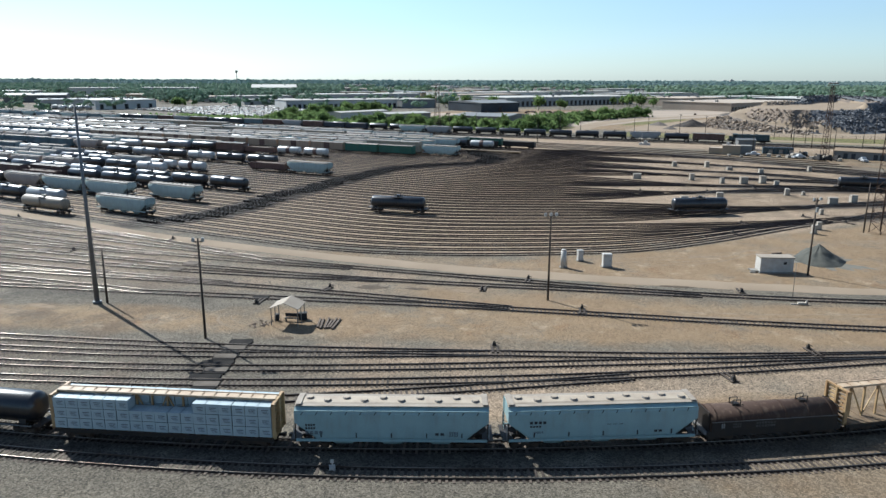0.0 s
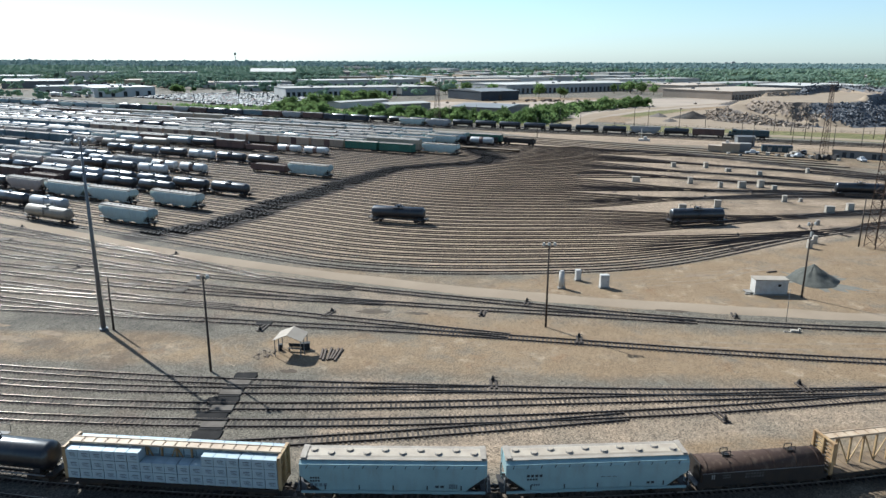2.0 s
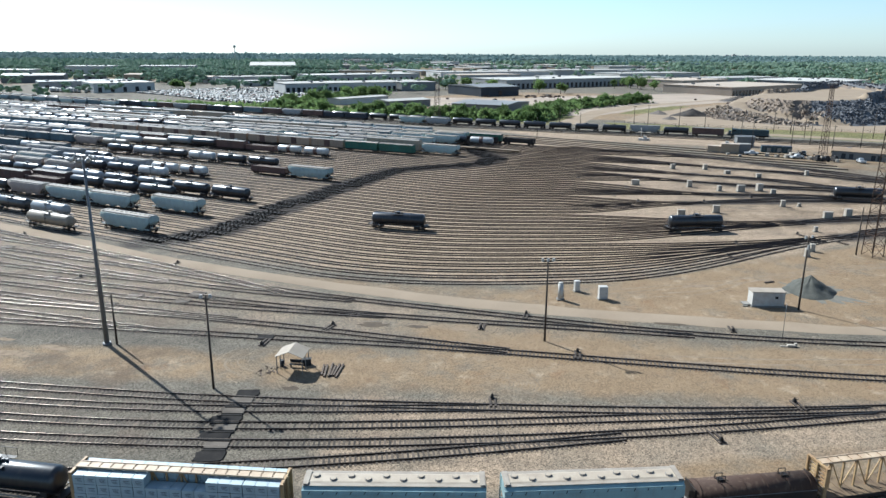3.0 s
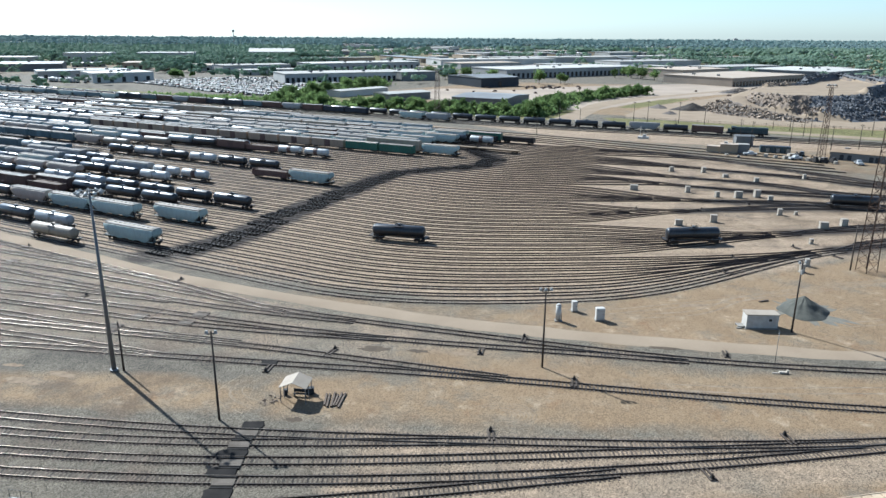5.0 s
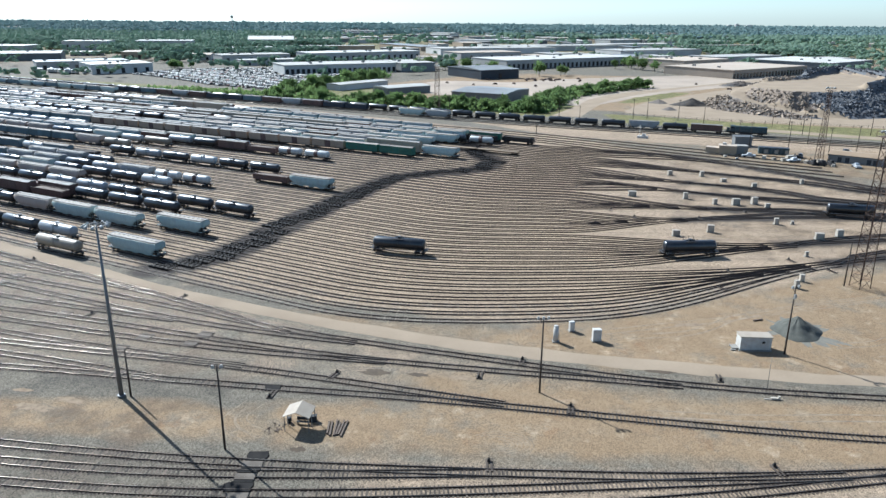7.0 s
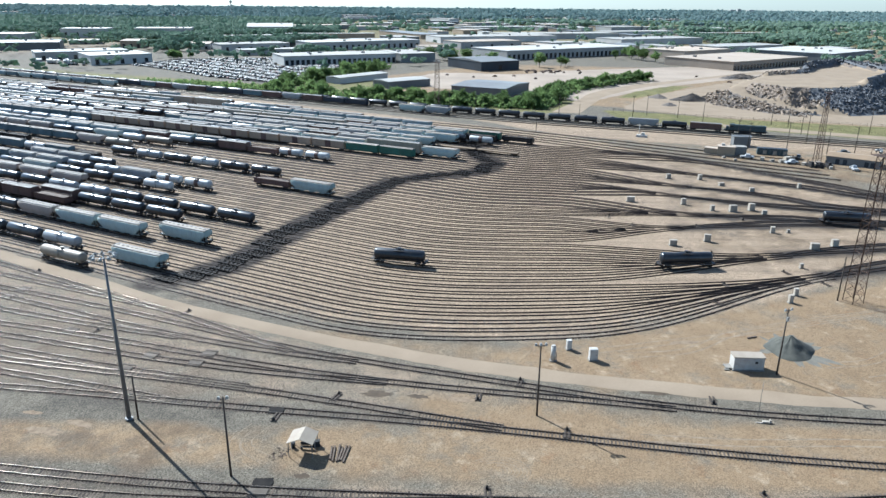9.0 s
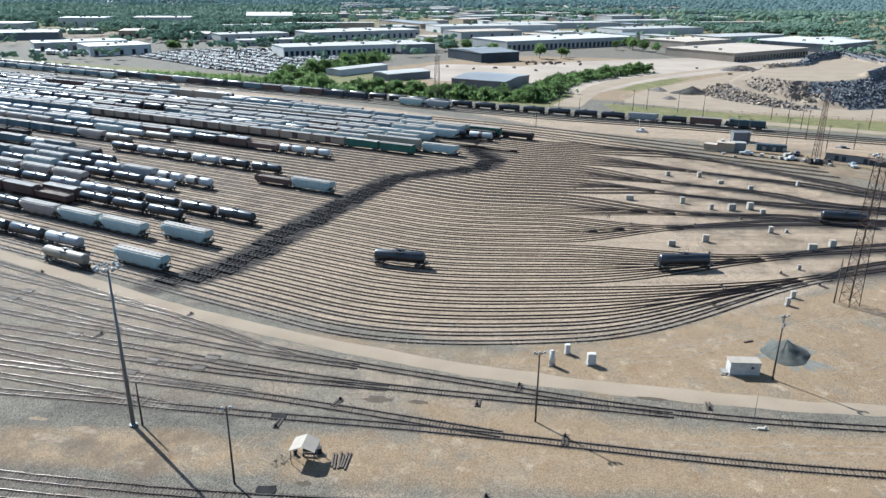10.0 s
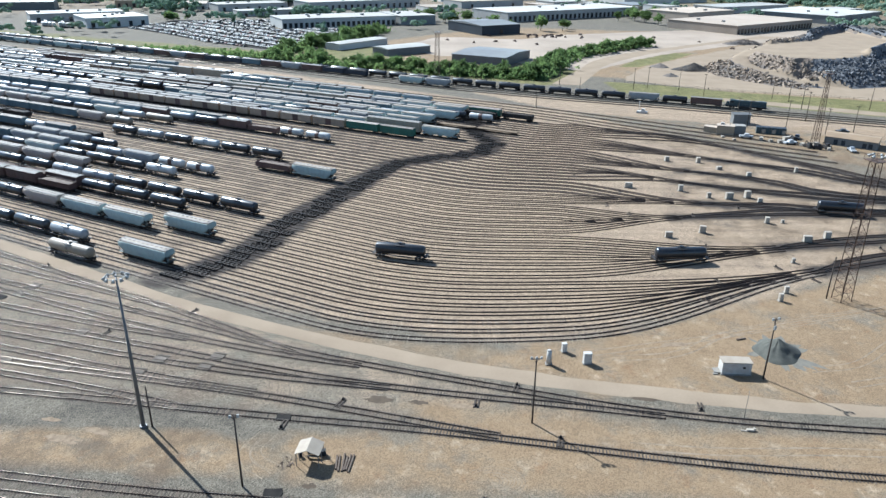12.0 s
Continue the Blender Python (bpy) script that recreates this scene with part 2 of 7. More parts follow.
M_NAVY = paint("navy_gondola_paint", (0.03, 0.05, 0.085), 0.5, 0.25)
M_LOCO = paint("dark_blue_green_engine_paint", (0.05, 0.10, 0.12), 0.5, 0.3)
M_BARK = material("tree_bark", (0.10, 0.075, 0.055), 0.95)


def leafy(m, share=0.62):
    """Lets sunlight through a foliage material."""
    n, ln = m.node_tree.nodes, m.node_tree.links
    b, out = n["Principled BSDF"], n["Material Output"]
    tr, mx = n.new("ShaderNodeBsdfTranslucent"), n.new("ShaderNodeMixShader")
    mx.inputs[0].default_value = share
    ln.new(b.inputs["Base Color"].links[0].from_socket, tr.inputs["Color"])
    ln.new(b.outputs[0], mx.inputs[1])
    ln.new(tr.outputs[0], mx.inputs[2])
    ln.new(mx.outputs[0], out.inputs["Surface"])


for m in (M_LEAF, M_LEAF_FAR, M_LEAF_HAZE):
    leafy(m)


def lot_material():
    m = bpy.data.materials.new("mixed_vehicle_paint")
    m.use_nodes = True
    n, ln = m.node_tree.nodes, m.node_tree.links
    g, r = n.new("ShaderNodeNewGeometry"), n.new("ShaderNodeValToRGB")
    r.color_ramp.interpolation = "CONSTANT"
    cols = ((0.0, (0.17, 0.18, 0.18)), (0.22, (0.010, 0.012, 0.013)), (0.6, (0.06, 0.066, 0.066)), (0.8, (0.02, 0.035, 0.05)), (0.86, (0.06, 0.015, 0.012)), (0.92, (0.13, 0.12, 0.10)))
    r.color_ramp.elements[0].color, r.color_ramp.elements[1].position = (*cols[0][1], 1), cols[1][0]
    r.color_ramp.elements[1].color = (*cols[1][1], 1)
    for p, c in cols[2:]:
        r.color_ramp.elements.new(p).color = (*c, 1)
    ln.new(g.outputs["Random Per Island"], r.inputs[0])
    ln.new(r.outputs[0], n["Principled BSDF"].inputs["Base Color"])
    n["Principled BSDF"].inputs["Roughness"].default_value = 0.55
    n["Principled BSDF"].inputs["Specular IOR Level"].default_value = 0.2
    return m


M_LOTCARS = lot_material()


def ground_material():
    """Soil kinds come from the sheet's own attribute: red grey ballast, green tan dirt, blue grass, alpha dark oily
    ballast and the near train's deepened shadow.
    """
    m = bpy.data.materials.new("yard_ground")
    m.use_nodes = True
    n, ln = m.node_tree.nodes, m.node_tree.links
    b = n["Principled BSDF"]
    b.inputs["Roughness"].default_value, b.inputs["Specular IOR Level"].default_value = 0.95, 0.15
    pos = n.new("ShaderNodeNewGeometry").outputs["Position"]

    def noise_at(scale, detail=4, rough=0.6):
        q = n.new("ShaderNodeTexNoise")
        q.inputs["Scale"].default_value, q.inputs["Detail"].default_value, q.inputs["Roughness"].default_value = scale, detail, rough
        ln.new(pos, q.inputs["Vector"])
        return q.outputs["Fac"]

    def mixed(f, a, c):
        q = n.new("ShaderNodeMix")
        q.data_type = "RGBA"
        ln.new(f, q.inputs["Factor"])
        for key, x in (("A", a), ("B", c)):
            if isinstance(x, tuple):
                q.inputs[key].default_value = (*x, 1)
            else:
                ln.new(x, q.inputs[key])
        return q.outputs["Result"]

    def ramp(f, a, c, lo=0.0, hi=1.0):
        q = n.new("ShaderNodeMapRange")
        q.inputs[1].default_value, q.inputs[2].default_value, q.inputs[3].default_value, q.inputs[4].default_value = a, c, lo, hi
        ln.new(f, q.inputs[0])
        return q.outputs[0]

    def maths(op, a, c):
        q = n.new("ShaderNodeMath")
        q.operation = op
        for k, x in enumerate((a, c)):
            if isinstance(x, (int, float)):
                q.inputs[k].default_value = x
            else:
                ln.new(x, q.inputs[k])
        return q.outputs[0]

    at = n.new("ShaderNodeAttribute")
    at.attribute_name = "soil"
    sep = n.new("ShaderNodeSeparateColor")
    ln.new(at.outputs["Color"], sep.inputs[0])
    patchy, broad, grit, stones, blot = noise_at(0.12, 6), noise_at(0.03, 4), noise_at(1.6, 6, 0.8), noise_at(7.0, 5, 0.85), noise_at(0.35, 5, 0.7)

    def kind(f):
        """A soil's share, its border broken up by patches."""
        return ramp(maths("ADD", f, maths("MULTIPLY", maths("SUBTRACT", patchy, 0.5), 0.9)), 0.30, 0.70)

    gravel = mixed(ramp(patchy, 0.35, 0.7), (0.215, 0.188, 0.148), (0.158, 0.142, 0.116))
    ballast = mixed(ramp(broad, 0.4, 0.65), (0.385, 0.30, 0.22), (0.455, 0.353, 0.256))
    tan = mixed(ramp(patchy, 0.35, 0.65), (0.35, 0.26, 0.172), (0.295, 0.215, 0.14))
    tan = mixed(ramp(noise_at(0.07, 6, 0.7), 0.52, 0.66, 0.0, 0.8), tan, (0.225, 0.198, 0.158))
    tan = mixed(ramp(noise_at(0.16, 7, 0.75), 0.56, 0.68, 0.0, 0.7), tan, (0.28, 0.178, 0.108))
    tan = mixed(ramp(noise_at(0.23, 6, 0.7), 0.57, 0.68, 0.0, 0.8), tan, (0.50, 0.40, 0.29))
    grass = mixed(ramp(patchy, 0.35, 0.65), (0.15, 0.148, 0.066), (0.25, 0.222, 0.11))
    oily = mixed(ramp(patchy, 0.35, 0.65), (0.034, 0.029, 0.026), (0.075, 0.062, 0.053))
    # the ballast is streaked along the tracks
    turn = n.new("ShaderNodeMapping")
    turn.inputs["Rotation"].default_value = (0, 0, radians(12))
    turn.inputs["Scale"].default_value = (0.02, 0.42, 1)
    ln.new(pos, turn.inputs["Vector"])
    streak = n.new("ShaderNodeTexNoise")
    streak.inputs["Scale"].default_value, streak.inputs["Detail"].default_value = 1.0, 5
    ln.new(turn.outputs[0], streak.inputs["Vector"])
    ballast = mixed(ramp(streak.outputs["Fac"], 0.46, 0.70, 0.0, 0.5), ballast, (0.20, 0.155, 0.118))
    col = mixed(kind(sep.outputs[0]), gravel, ballast)
    col = mixed(kind(sep.outputs[1]), col, tan)
    col = mixed(kind(sep.outputs[2]), col, grass)
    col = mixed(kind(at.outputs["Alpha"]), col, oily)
    peb = n.new("ShaderNodeTexVoronoi")
    peb.inputs["Scale"].default_value = 7.5
    ln.new(pos, peb.inputs["Vector"])
    psep = n.new("ShaderNodeSeparateColor")
    ln.new(peb.outputs["Color"], psep.inputs[0])
    pebbles = ramp(psep.outputs[0], 0.0, 1.0, 0.45, 1.55)
    hs = n.new("ShaderNodeHueSaturation")
    ln.new(col, hs.inputs["Color"])
    hs.inputs["Saturation"].default_value = 1.12
    grain = maths("MULTIPLY", maths("MULTIPLY", pebbles, ramp(grit, 0.25, 0.75, 0.84, 1.16)), maths("MULTIPLY", ramp(stones, 0.3, 0.7, 0.6, 1.4), ramp(blot, 0.3, 0.7, 0.86, 1.14)))
    calm = maths("MULTIPLY", kind(sep.outputs[1]), 0.42)
    ln.new(maths("MULTIPLY", 0.56, maths("ADD", maths("MULTIPLY", grain, maths("SUBTRACT", 1.0, calm)), maths("MULTIPLY", calm, ramp(broad, 0.3, 0.7, 0.9, 1.12)))), hs.inputs["Value"])
    ln.new(hs.outputs[0], b.inputs["Base Color"])
    bp = n.new("ShaderNodeBump")
    bp.inputs["Strength"].default_value, bp.inputs["Distance"].default_value = 0.8, 0.10
    ln.new(stones, bp.inputs["Height"])
    ln.new(bp.outputs[0], b.inputs["Normal"])
    return m


M_GROUND = ground_material()


# ---- mesh helpers ----
class Shape:
    """Collects faces, then becomes one mesh."""

    def __init__(self):
        self.v, self.f, self.mi, self.smooth = [], [], [], []

    def face(self, idx, slot=0, smooth=False):
        self.f.append(idx)
        self.mi.append(slot)
        self.smooth.append(smooth)

    def add(self, pts, faces, slot=0, smooth=False):
        k = len(self.v)
        self.v.extend(tuple(p) for p in pts)
        for f in faces:
            self.face([k + i for i in f], slot, smooth)
        return self

    def box(self, c, s, slot=0, rot=None, taper=(1, 1)):
        x, y, z = (a / 2 for a in s)
        tx, ty = taper
        pts = [Vector(p) for p in ((-x, -y, -z), (x, -y, -z), (x, y, -z), (-x, y, -z), (-x * tx, -y * ty, z), (x * tx, -y * ty, z), (x * tx, y * ty, z), (-x * tx, y * ty, z))]
        if rot is not None:
            pts = [rot @ p for p in pts]
        c = Vector(c)
        return self.add([p + c for p in pts], ((0, 3, 2, 1), (4, 5, 6, 7), (0, 1, 5, 4), (1, 2, 6, 5), (2, 3, 7, 6), (3, 0, 4, 7)), slot)

    def beam(self, a, b, w, d=None, slot=0):
        """A square bar from a to b."""
        a, b = Vector(a), Vector(b)
        q = (b - a).to_track_quat("Z", "X").to_matrix()
        return self.box((a + b) / 2, (w, d or w, (b - a).length), slot, q)

    def tube(self, a, b, r, n=8, r2=None, slot=0, smooth=True, caps=True):
        a, b = Vector(a), Vector(b)
        q = (b - a).to_track_quat("Z", "X").to_matrix()
        r2 = r if r2 is None else r2
        ring = [(math.cos(2 * math.pi * i / n), math.sin(2 * math.pi * i / n)) for i in range(n)]
        pts = [a + q @ Vector((x * r, y * r, 0)) for x, y in ring] + [b + q @ Vector((x * r2, y * r2, 0)) for x, y in ring]
        self.add(pts, [(i, (i + 1) % n, n + (i + 1) % n, n + i) for i in range(n)], slot, smooth)
        if caps:
            k = len(self.v) - 2 * n
            self.face([k + i for i in reversed(range(n))], slot)
            self.face([k + n + i for i in range(n)], slot)
        return self

    def turned(self, profile, n=20, zc=0.0, slot=0):
        """A body turned about the x axis: profile of (x, radius)."""
        k = len(self.v)
        for x, r in profile:
            self.v.extend((x, r * math.cos(2 * math.pi * i / n), zc + r * math.sin(2 * math.pi * i / n)) for i in range(n))
        for j in range(len(profile) - 1):
            for i in range(n):
                self.face([k + j * n + i, k + j * n + (i + 1) % n, k + (j + 1) * n + (i + 1) % n, k + (j + 1) * n + i][::-1], slot, True)
        self.face([k + i for i in range(n)], slot)
        self.face([k + (len(profile) - 1) * n + i for i in reversed(range(n))], slot)
        return self

    def prism(self, section, x0, x1, slot=0, caps=True, smooth=False):
        """A closed section of (y, z) drawn out along x."""
        n = len(section)
        k = len(self.v)
        self.v.extend((x0, y, z) for y, z in section)
        self.v.extend((x1, y, z) for y, z in section)
        for i in range(n):
            self.face([k + i, k + (i + 1) % n, k + n + (i + 1) % n, k + n + i], slot, smooth)
        if caps:
            self.face([k + i for i in reversed(range(n))], slot)
            self.face([k + n + i for i in range(n)], slot)
        return self

    def mesh(self, name, *materials):
        me = bpy.data.meshes.new(name)
        me.from_pydata([tuple(p) for p in self.v], [], self.f)
        for m in materials:
            me.materials.append(m)
        me.polygons.foreach_set("material_index", self.mi)
        me.polygons.foreach_set("use_smooth", self.smooth)
        me.update()
        return me


def part(name, shape, mats, parent, label="", at=None):
    """One mesh object under a thing or a part."""
    if not isinstance(mats, (tuple, list)):
        mats = (mats,)
    me = shape if isinstance(shape, bpy.types.Mesh) else shape.mesh(name, *mats)
    ob = new(name, me)
    ob.parent = parent
    if at is not None:
        ob.matrix_basis = at
    return tagged(ob, label)


def thing(name, label, category, group="", kind="", at=None):
    ob = new(name)
    ob.empty_display_size = 0.3
    if at is not None:
        ob.matrix_basis = at
    return tagged(ob, label, category, group, kind)


def single(name, shape, mats, label, category, group="", kind="", at=None):
    if not isinstance(mats, (tuple, list)):
        mats = (mats,)
    ob = new(name, shape if isinstance(shape, bpy.types.Mesh) else shape.mesh(name, *mats))
    if at is not None:
        ob.matrix_basis = at
    return tagged(ob, label, category, group, kind)


rnd = random.Random(7)

# ---- ground ----
YAW = radians(-27.0)
U, N = Vector((math.cos(YAW), math.sin(YAW))), Vector((-math.sin(YAW), math.cos(YAW)))


def bowl(u, v):
    """A place in the classification yard: along its tracks, and across them."""
    return U * u + N * v


def spread(lo, hi, step, far, grow):
    a = list(np.arange(lo, hi + 0.01, step))
    s, x = step, lo
    left = []
    while x > -far:
        s *= grow
        x -= s
        left.append(x)
    s, x = step, hi
    right = []
    while x < far:
        s *= grow
        x += s
        right.append(x)
    return np.array(left[::-1] + a + right)


def inside(px, py, poly):
    r = np.zeros(px.shape, bool)
    for (x0, y0), (x1, y1) in zip(poly, poly[1:] + poly[:1]):
        hit = ((y0 > py) != (y1 > py)) & (px < (x1 - x0) * (py - y0) / (y1 - y0 + 1e-9) + x0)
        r ^= hit
    return r


def nearness(px, py, line):
    d = np.full(px.shape, 1e9)
    for (x0, y0), (x1, y1) in zip(line, line[1:]):
        dx, dy = x1 - x0, y1 - y0
        t = np.clip(((px - x0) * dx + (py - y0) * dy) / (dx * dx + dy * dy), 0, 1)
        d = np.minimum(d, np.hypot(px - x0 - t * dx, py - y0 - t * dy))
    return d


def area(px, py, poly, soft):
    d = nearness(px, py, poly + poly[:1])
    return np.clip(0.5 + np.where(inside(px, py, poly), d, -d) / (2 * soft), 0, 1)


RETARDERS = [(-66.4, 155.5), (-61, 158.3), (-55.2, 165), (-50.3, 174), (-46.9, 186), (-42.7, 198), (-33.9, 219), (-25, 241), (-18, 256), (-5.5, 263), (7.6, 267.6), (16.7, 274.6), (20.2, 286), (15.8, 302.6), (12, 319.5), (14.6, 331)]
LEADS = ([(92.4, 161.8), (101.0, 164.7), (114.6, 168.9), (200, 197)], [(89.0, 176.9), (99.2, 179.2), (122.8, 183.0), (200, 198)], [(68.5, 200.4), (81.1, 202.2), (106.0, 204.4), (135.0, 204.2), (200, 203)], [(79.8, 214.1), (91.7, 212.3), (108.4, 209.6), (124.1, 205.9), (200, 204.5)], [(81.4, 236.7), (97.9, 228.5), (114.2, 222.4), (141.7, 215.9), (200, 209)], [(87.4, 249.9), (103.3, 242.8), (115.5, 234.0), (132.2, 221.3), (200, 211)], [(101.6, 267.1), (117.4, 257.6), (130.5, 249.3), (151.4, 232.6), (200, 214)], [(116.5, 283.8), (129.8, 266.5), (142.0, 251.8), (154.4, 237.8), (200, 216)])
BOWL_EDGE = [(-487, 365), (-376, 590), (-120, 470), (60, 352), (96, 306), (155, 240), (114, 168), (65, 142), (16, 125), (-36, 139), (-106, 172)]


def train_y(x):
    return 57.45 + 0.0021 * (x + 3) ** 2


def siding_y(x):
    return 52.85 + 0.0021 * (x - 2) ** 2


def build_ground():
    gx, gy = spread(-150, 330, 2.5, 4700, 1.22), spread(30, 620, 3.0, 4700, 1.22)
    px, py = np.meshgrid(gx, gy)
    soil = np.zeros((*px.shape, 4))
    soil[..., 0] = np.maximum(area(px, py, BOWL_EDGE, 5), area(px, py, [(-200, 215), (-30, 130), (15, 112), (70, 99), (70, 95), (15, 100), (-30, 99), (-55, 104), (-130, 108)], 5) * 0.45)
    soil[..., 0] = np.maximum(soil[..., 0], 0.3 * area(px, py, [(-90, 98), (-40, 92), (-24, 84), (-20, 66), (-70, 66)], 5))
    soil[..., 0] = np.maximum(soil[..., 0], np.clip((px + 24) / 14, 0, 1) * 0.62 * area(px, py, [(-24, 60), (110, 60), (110, 84), (20, 81), (-24, 84)], 3))
    soil[..., 0] = np.maximum(soil[..., 0], 0.85 * area(px, py, [(60, 352), (10, 405), (118, 366), (250, 314), (330, 285), (250, 285), (190, 296), (130, 325)], 4))
    tan = area(px, py, [(24, 109), (160, 98), (160, 160), (112, 162), (90, 152), (66, 138), (40, 126), (24, 121)], 4)
    for strip in ([(20, 84), (100, 77), (100, 86), (30, 90)], [(-85, 97), (-55, 97), (-34, 90), (-40, 86), (-80, 90)], [(0, 91), (60, 94), (60, 97), (20, 98)], [(4, 62), (60, 64), (60, 72), (30, 68)],
                  [(4, 36), (80, 36), (80, 46), (20, 47)]):
        tan = np.maximum(tan, area(px, py, strip, 3))
    tan = np.maximum(tan, 0.72 * area(px, py, [(-30, 96), (-24, 84), (10, 80.5), (60, 80), (100, 82), (100, 98), (45, 99), (14, 105), (-14, 109), (-4, 99)], 4))
    tan = np.maximum(tan, 0.42 * area(px, py, [(66, 171), (100, 163), (230, 200), (230, 320), (120, 330), (90, 350), (60, 352), (95, 270), (75, 221)], 5))
    tan = np.maximum(tan, 0.62 * area(px, py, [(110, 304), (140, 272), (168, 248), (240, 236), (240, 300), (190, 298), (135, 324)], 4))
    tan = np.maximum(tan, 0.78 * area(px, py, [(-4, 118), (24, 112), (60, 128), (95, 152), (112, 166), (90, 155), (65, 143), (40, 133), (16, 125.5)], 3))
    tan = np.maximum(tan, 0.55 * area(px, py, [(-34, 130), (-10, 118), (16, 113), (30, 118), (16, 125), (-10, 128), (-32, 136)], 3))
    tan[(px > 60) & (py > 360)] = 0
    tan = np.maximum(tan, 0.85 * area(px, py, [(-72, 96.5), (-58, 97.5), (-38, 97), (-27, 91), (-24, 85.5), (-44, 86), (-62, 88.5), (-76, 92)], 2.5))
    tan = np.maximum(tan, np.clip((px + 14) / 60, 0, 1) * 0.7 * area(px, py, [(-20, 30), (120, 30), (120, 70), (40, 68), (-20, 66)], 3))
    far_dirt = area(px, py, [(-80, 600), (-20, 490), (60, 470), (110, 455), (175, 400), (300, 330), (620, 330), (560, 640), (300, 730), (60, 760), (0, 700)], 12)
    soil[..., 1] = np.maximum(np.maximum(tan, far_dirt), 0.5 * np.clip((np.hypot(px, py - 300) - 600) / 200, 0, 1))
    grass = area(px, py, [(98, 440), (100, 404), (140, 386), (174, 366), (240, 335), (330, 298), (340, 332), (238, 385), (165, 409), (128, 430)], 3)
    grass = np.maximum(grass, area(px, py, [(121, 500), (145, 543), (176, 577), (197, 575), (168, 536), (135, 501)], 3))
    grass = np.maximum(grass, area(px, py, [(60, 434), (66, 432), (100, 505), (112, 528), (104, 534), (84, 500), (58, 452)], 3))
    grass = np.maximum(grass, area(px, py, [(62, 436), (74, 470), (92, 515), (160, 585), (185, 610), (165, 635), (80, 560), (40, 480)], 4))
    grass = np.maximum(grass, area(px, py, [(-420, 690), (-420, 640), (-130, 520), (60, 425), (80, 440), (-40, 500), (-40, 600), (-130, 560)], 6))
    out = np.hypot(px, py - 300)
    soil[..., 2] = np.maximum(grass, np.clip((out - 800) / 300, 0, 0.55) * (1 - 0.9 * far_dirt))
    soil[..., 3] = np.clip(1.35 - nearness(px, py, RETARDERS) / 7.0, 0, 1.0)
    for lead in LEADS:
        soil[..., 3] = np.maximum(soil[..., 3], np.clip(1.0 - nearness(px, py, lead) / 6.5, 0, 0.8))
    soil[..., 3] = np.maximum(soil[..., 3], 0.36 * area(px, py, [(-200, 215), (-60, 138), (-30, 120), (-24, 100), (-28, 66), (-120, 66)], 12))
    cars = area(px, py, [(-487, 380), (-376, 585), (-130, 465), (20, 345), (10, 318), (12, 300), (-20, 275), (-30, 235), (-45, 210), (-60, 170), (-75, 160), (-110, 178)], 10)
    soil[..., 3] = np.maximum(soil[..., 3], 0.36 * cars)
    soil[..., 3] = np.maximum(soil[..., 3], 0.36 * area(px, py, [(62, 150), (100, 163), (230, 196), (230, 250), (140, 300), (80, 340), (60, 300), (62, 220)], 12))
    # the near train's shadow is deepened here by a darker ground colour
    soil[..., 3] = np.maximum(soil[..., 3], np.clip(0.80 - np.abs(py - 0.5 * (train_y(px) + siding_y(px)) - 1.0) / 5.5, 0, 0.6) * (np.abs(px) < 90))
    nx, ny = len(gx), len(gy)
    me = bpy.data.meshes.new("ground")
    pts = np.stack([px.ravel(), py.ravel(), np.zeros(px.size)], 1)
    i = np.arange(nx * ny).reshape(ny, nx)
    quads = np.stack([i[:-1, :-1], i[:-1, 1:], i[1:, 1:], i[1:, :-1]], -1).reshape(-1, 4)
    me.from_pydata(pts.tolist(), [], quads.tolist())
    a = me.attributes.new("soil", "FLOAT_COLOR", "POINT")
    a.data.foreach_set("color", soil.reshape(-1, 4).astype(np.float32).ravel())
    me.materials.append(M_GROUND)
    tagged(new("ground", me), "flat gravel, dirt and ballast yard ground", "ground", kind="structure")


build_ground()


# ---- tracks ----
RAIL = 0.20      # height of the rails' top
HALF = 0.753     # half the distance between the rails' middles


def smooth_line(pts, step=2.0):
    """A curve through the given places."""
    p = [Vector(q) for q in pts]
    p = [p[0] * 2 - p[1]] + p + [p[-1] * 2 - p[-2]]
    out = []
    for a, b, c, d in zip(p, p[1:], p[2:], p[3:]):
        n = max(2, int((c - b).length / step))
        for i in range(n):
            t = i / n
            out.append(0.5 * ((2 * b) + (c - a) * t + (2 * a - 5 * b + 4 * c - d) * t * t + (3 * b - a - 3 * c + d) * t ** 3))
    out.append(p[-2])
    return out


def eased(line, times=120):
    """The same line with its small bends drawn out."""
    p = list(line)
    for _ in range(times):
        p = [p[0]] + [(a + b * 2 + c) / 4 for a, b, c in zip(p, p[1:], p[2:])] + [p[-1]]
    return p


def bezier(a, ta, b, tb, n=16, pull=0.36):
    a, b = Vector(a), Vector(b)
    k = (b - a).length * pull
    c, d = a + Vector(ta).normalized() * k, b - Vector(tb).normalized() * k
    return [a * (1 - t) ** 3 + c * 3 * t * (1 - t) ** 2 + d * 3 * t * t * (1 - t) + b * t ** 3 for t in (i / n for i in range(n + 1))]


def sides(line):
    """The leftward normal at each place of a line."""
    out = []
    for i in range(len(line)):
        d = (line[min(i + 1, len(line) - 1)] - line[max(i - 1, 0)]).normalized()
        out.append(Vector((-d.y, d.x)))
    return out


HEAD = ((-0.065, -0.02), (-0.05, 0.03), (-0.042, 0.145), (-0.030, 0.182), (0.0, 0.20), (0.030, 0.182), (0.042, 0.145), (0.05, 0.03), (0.065, -0.02))


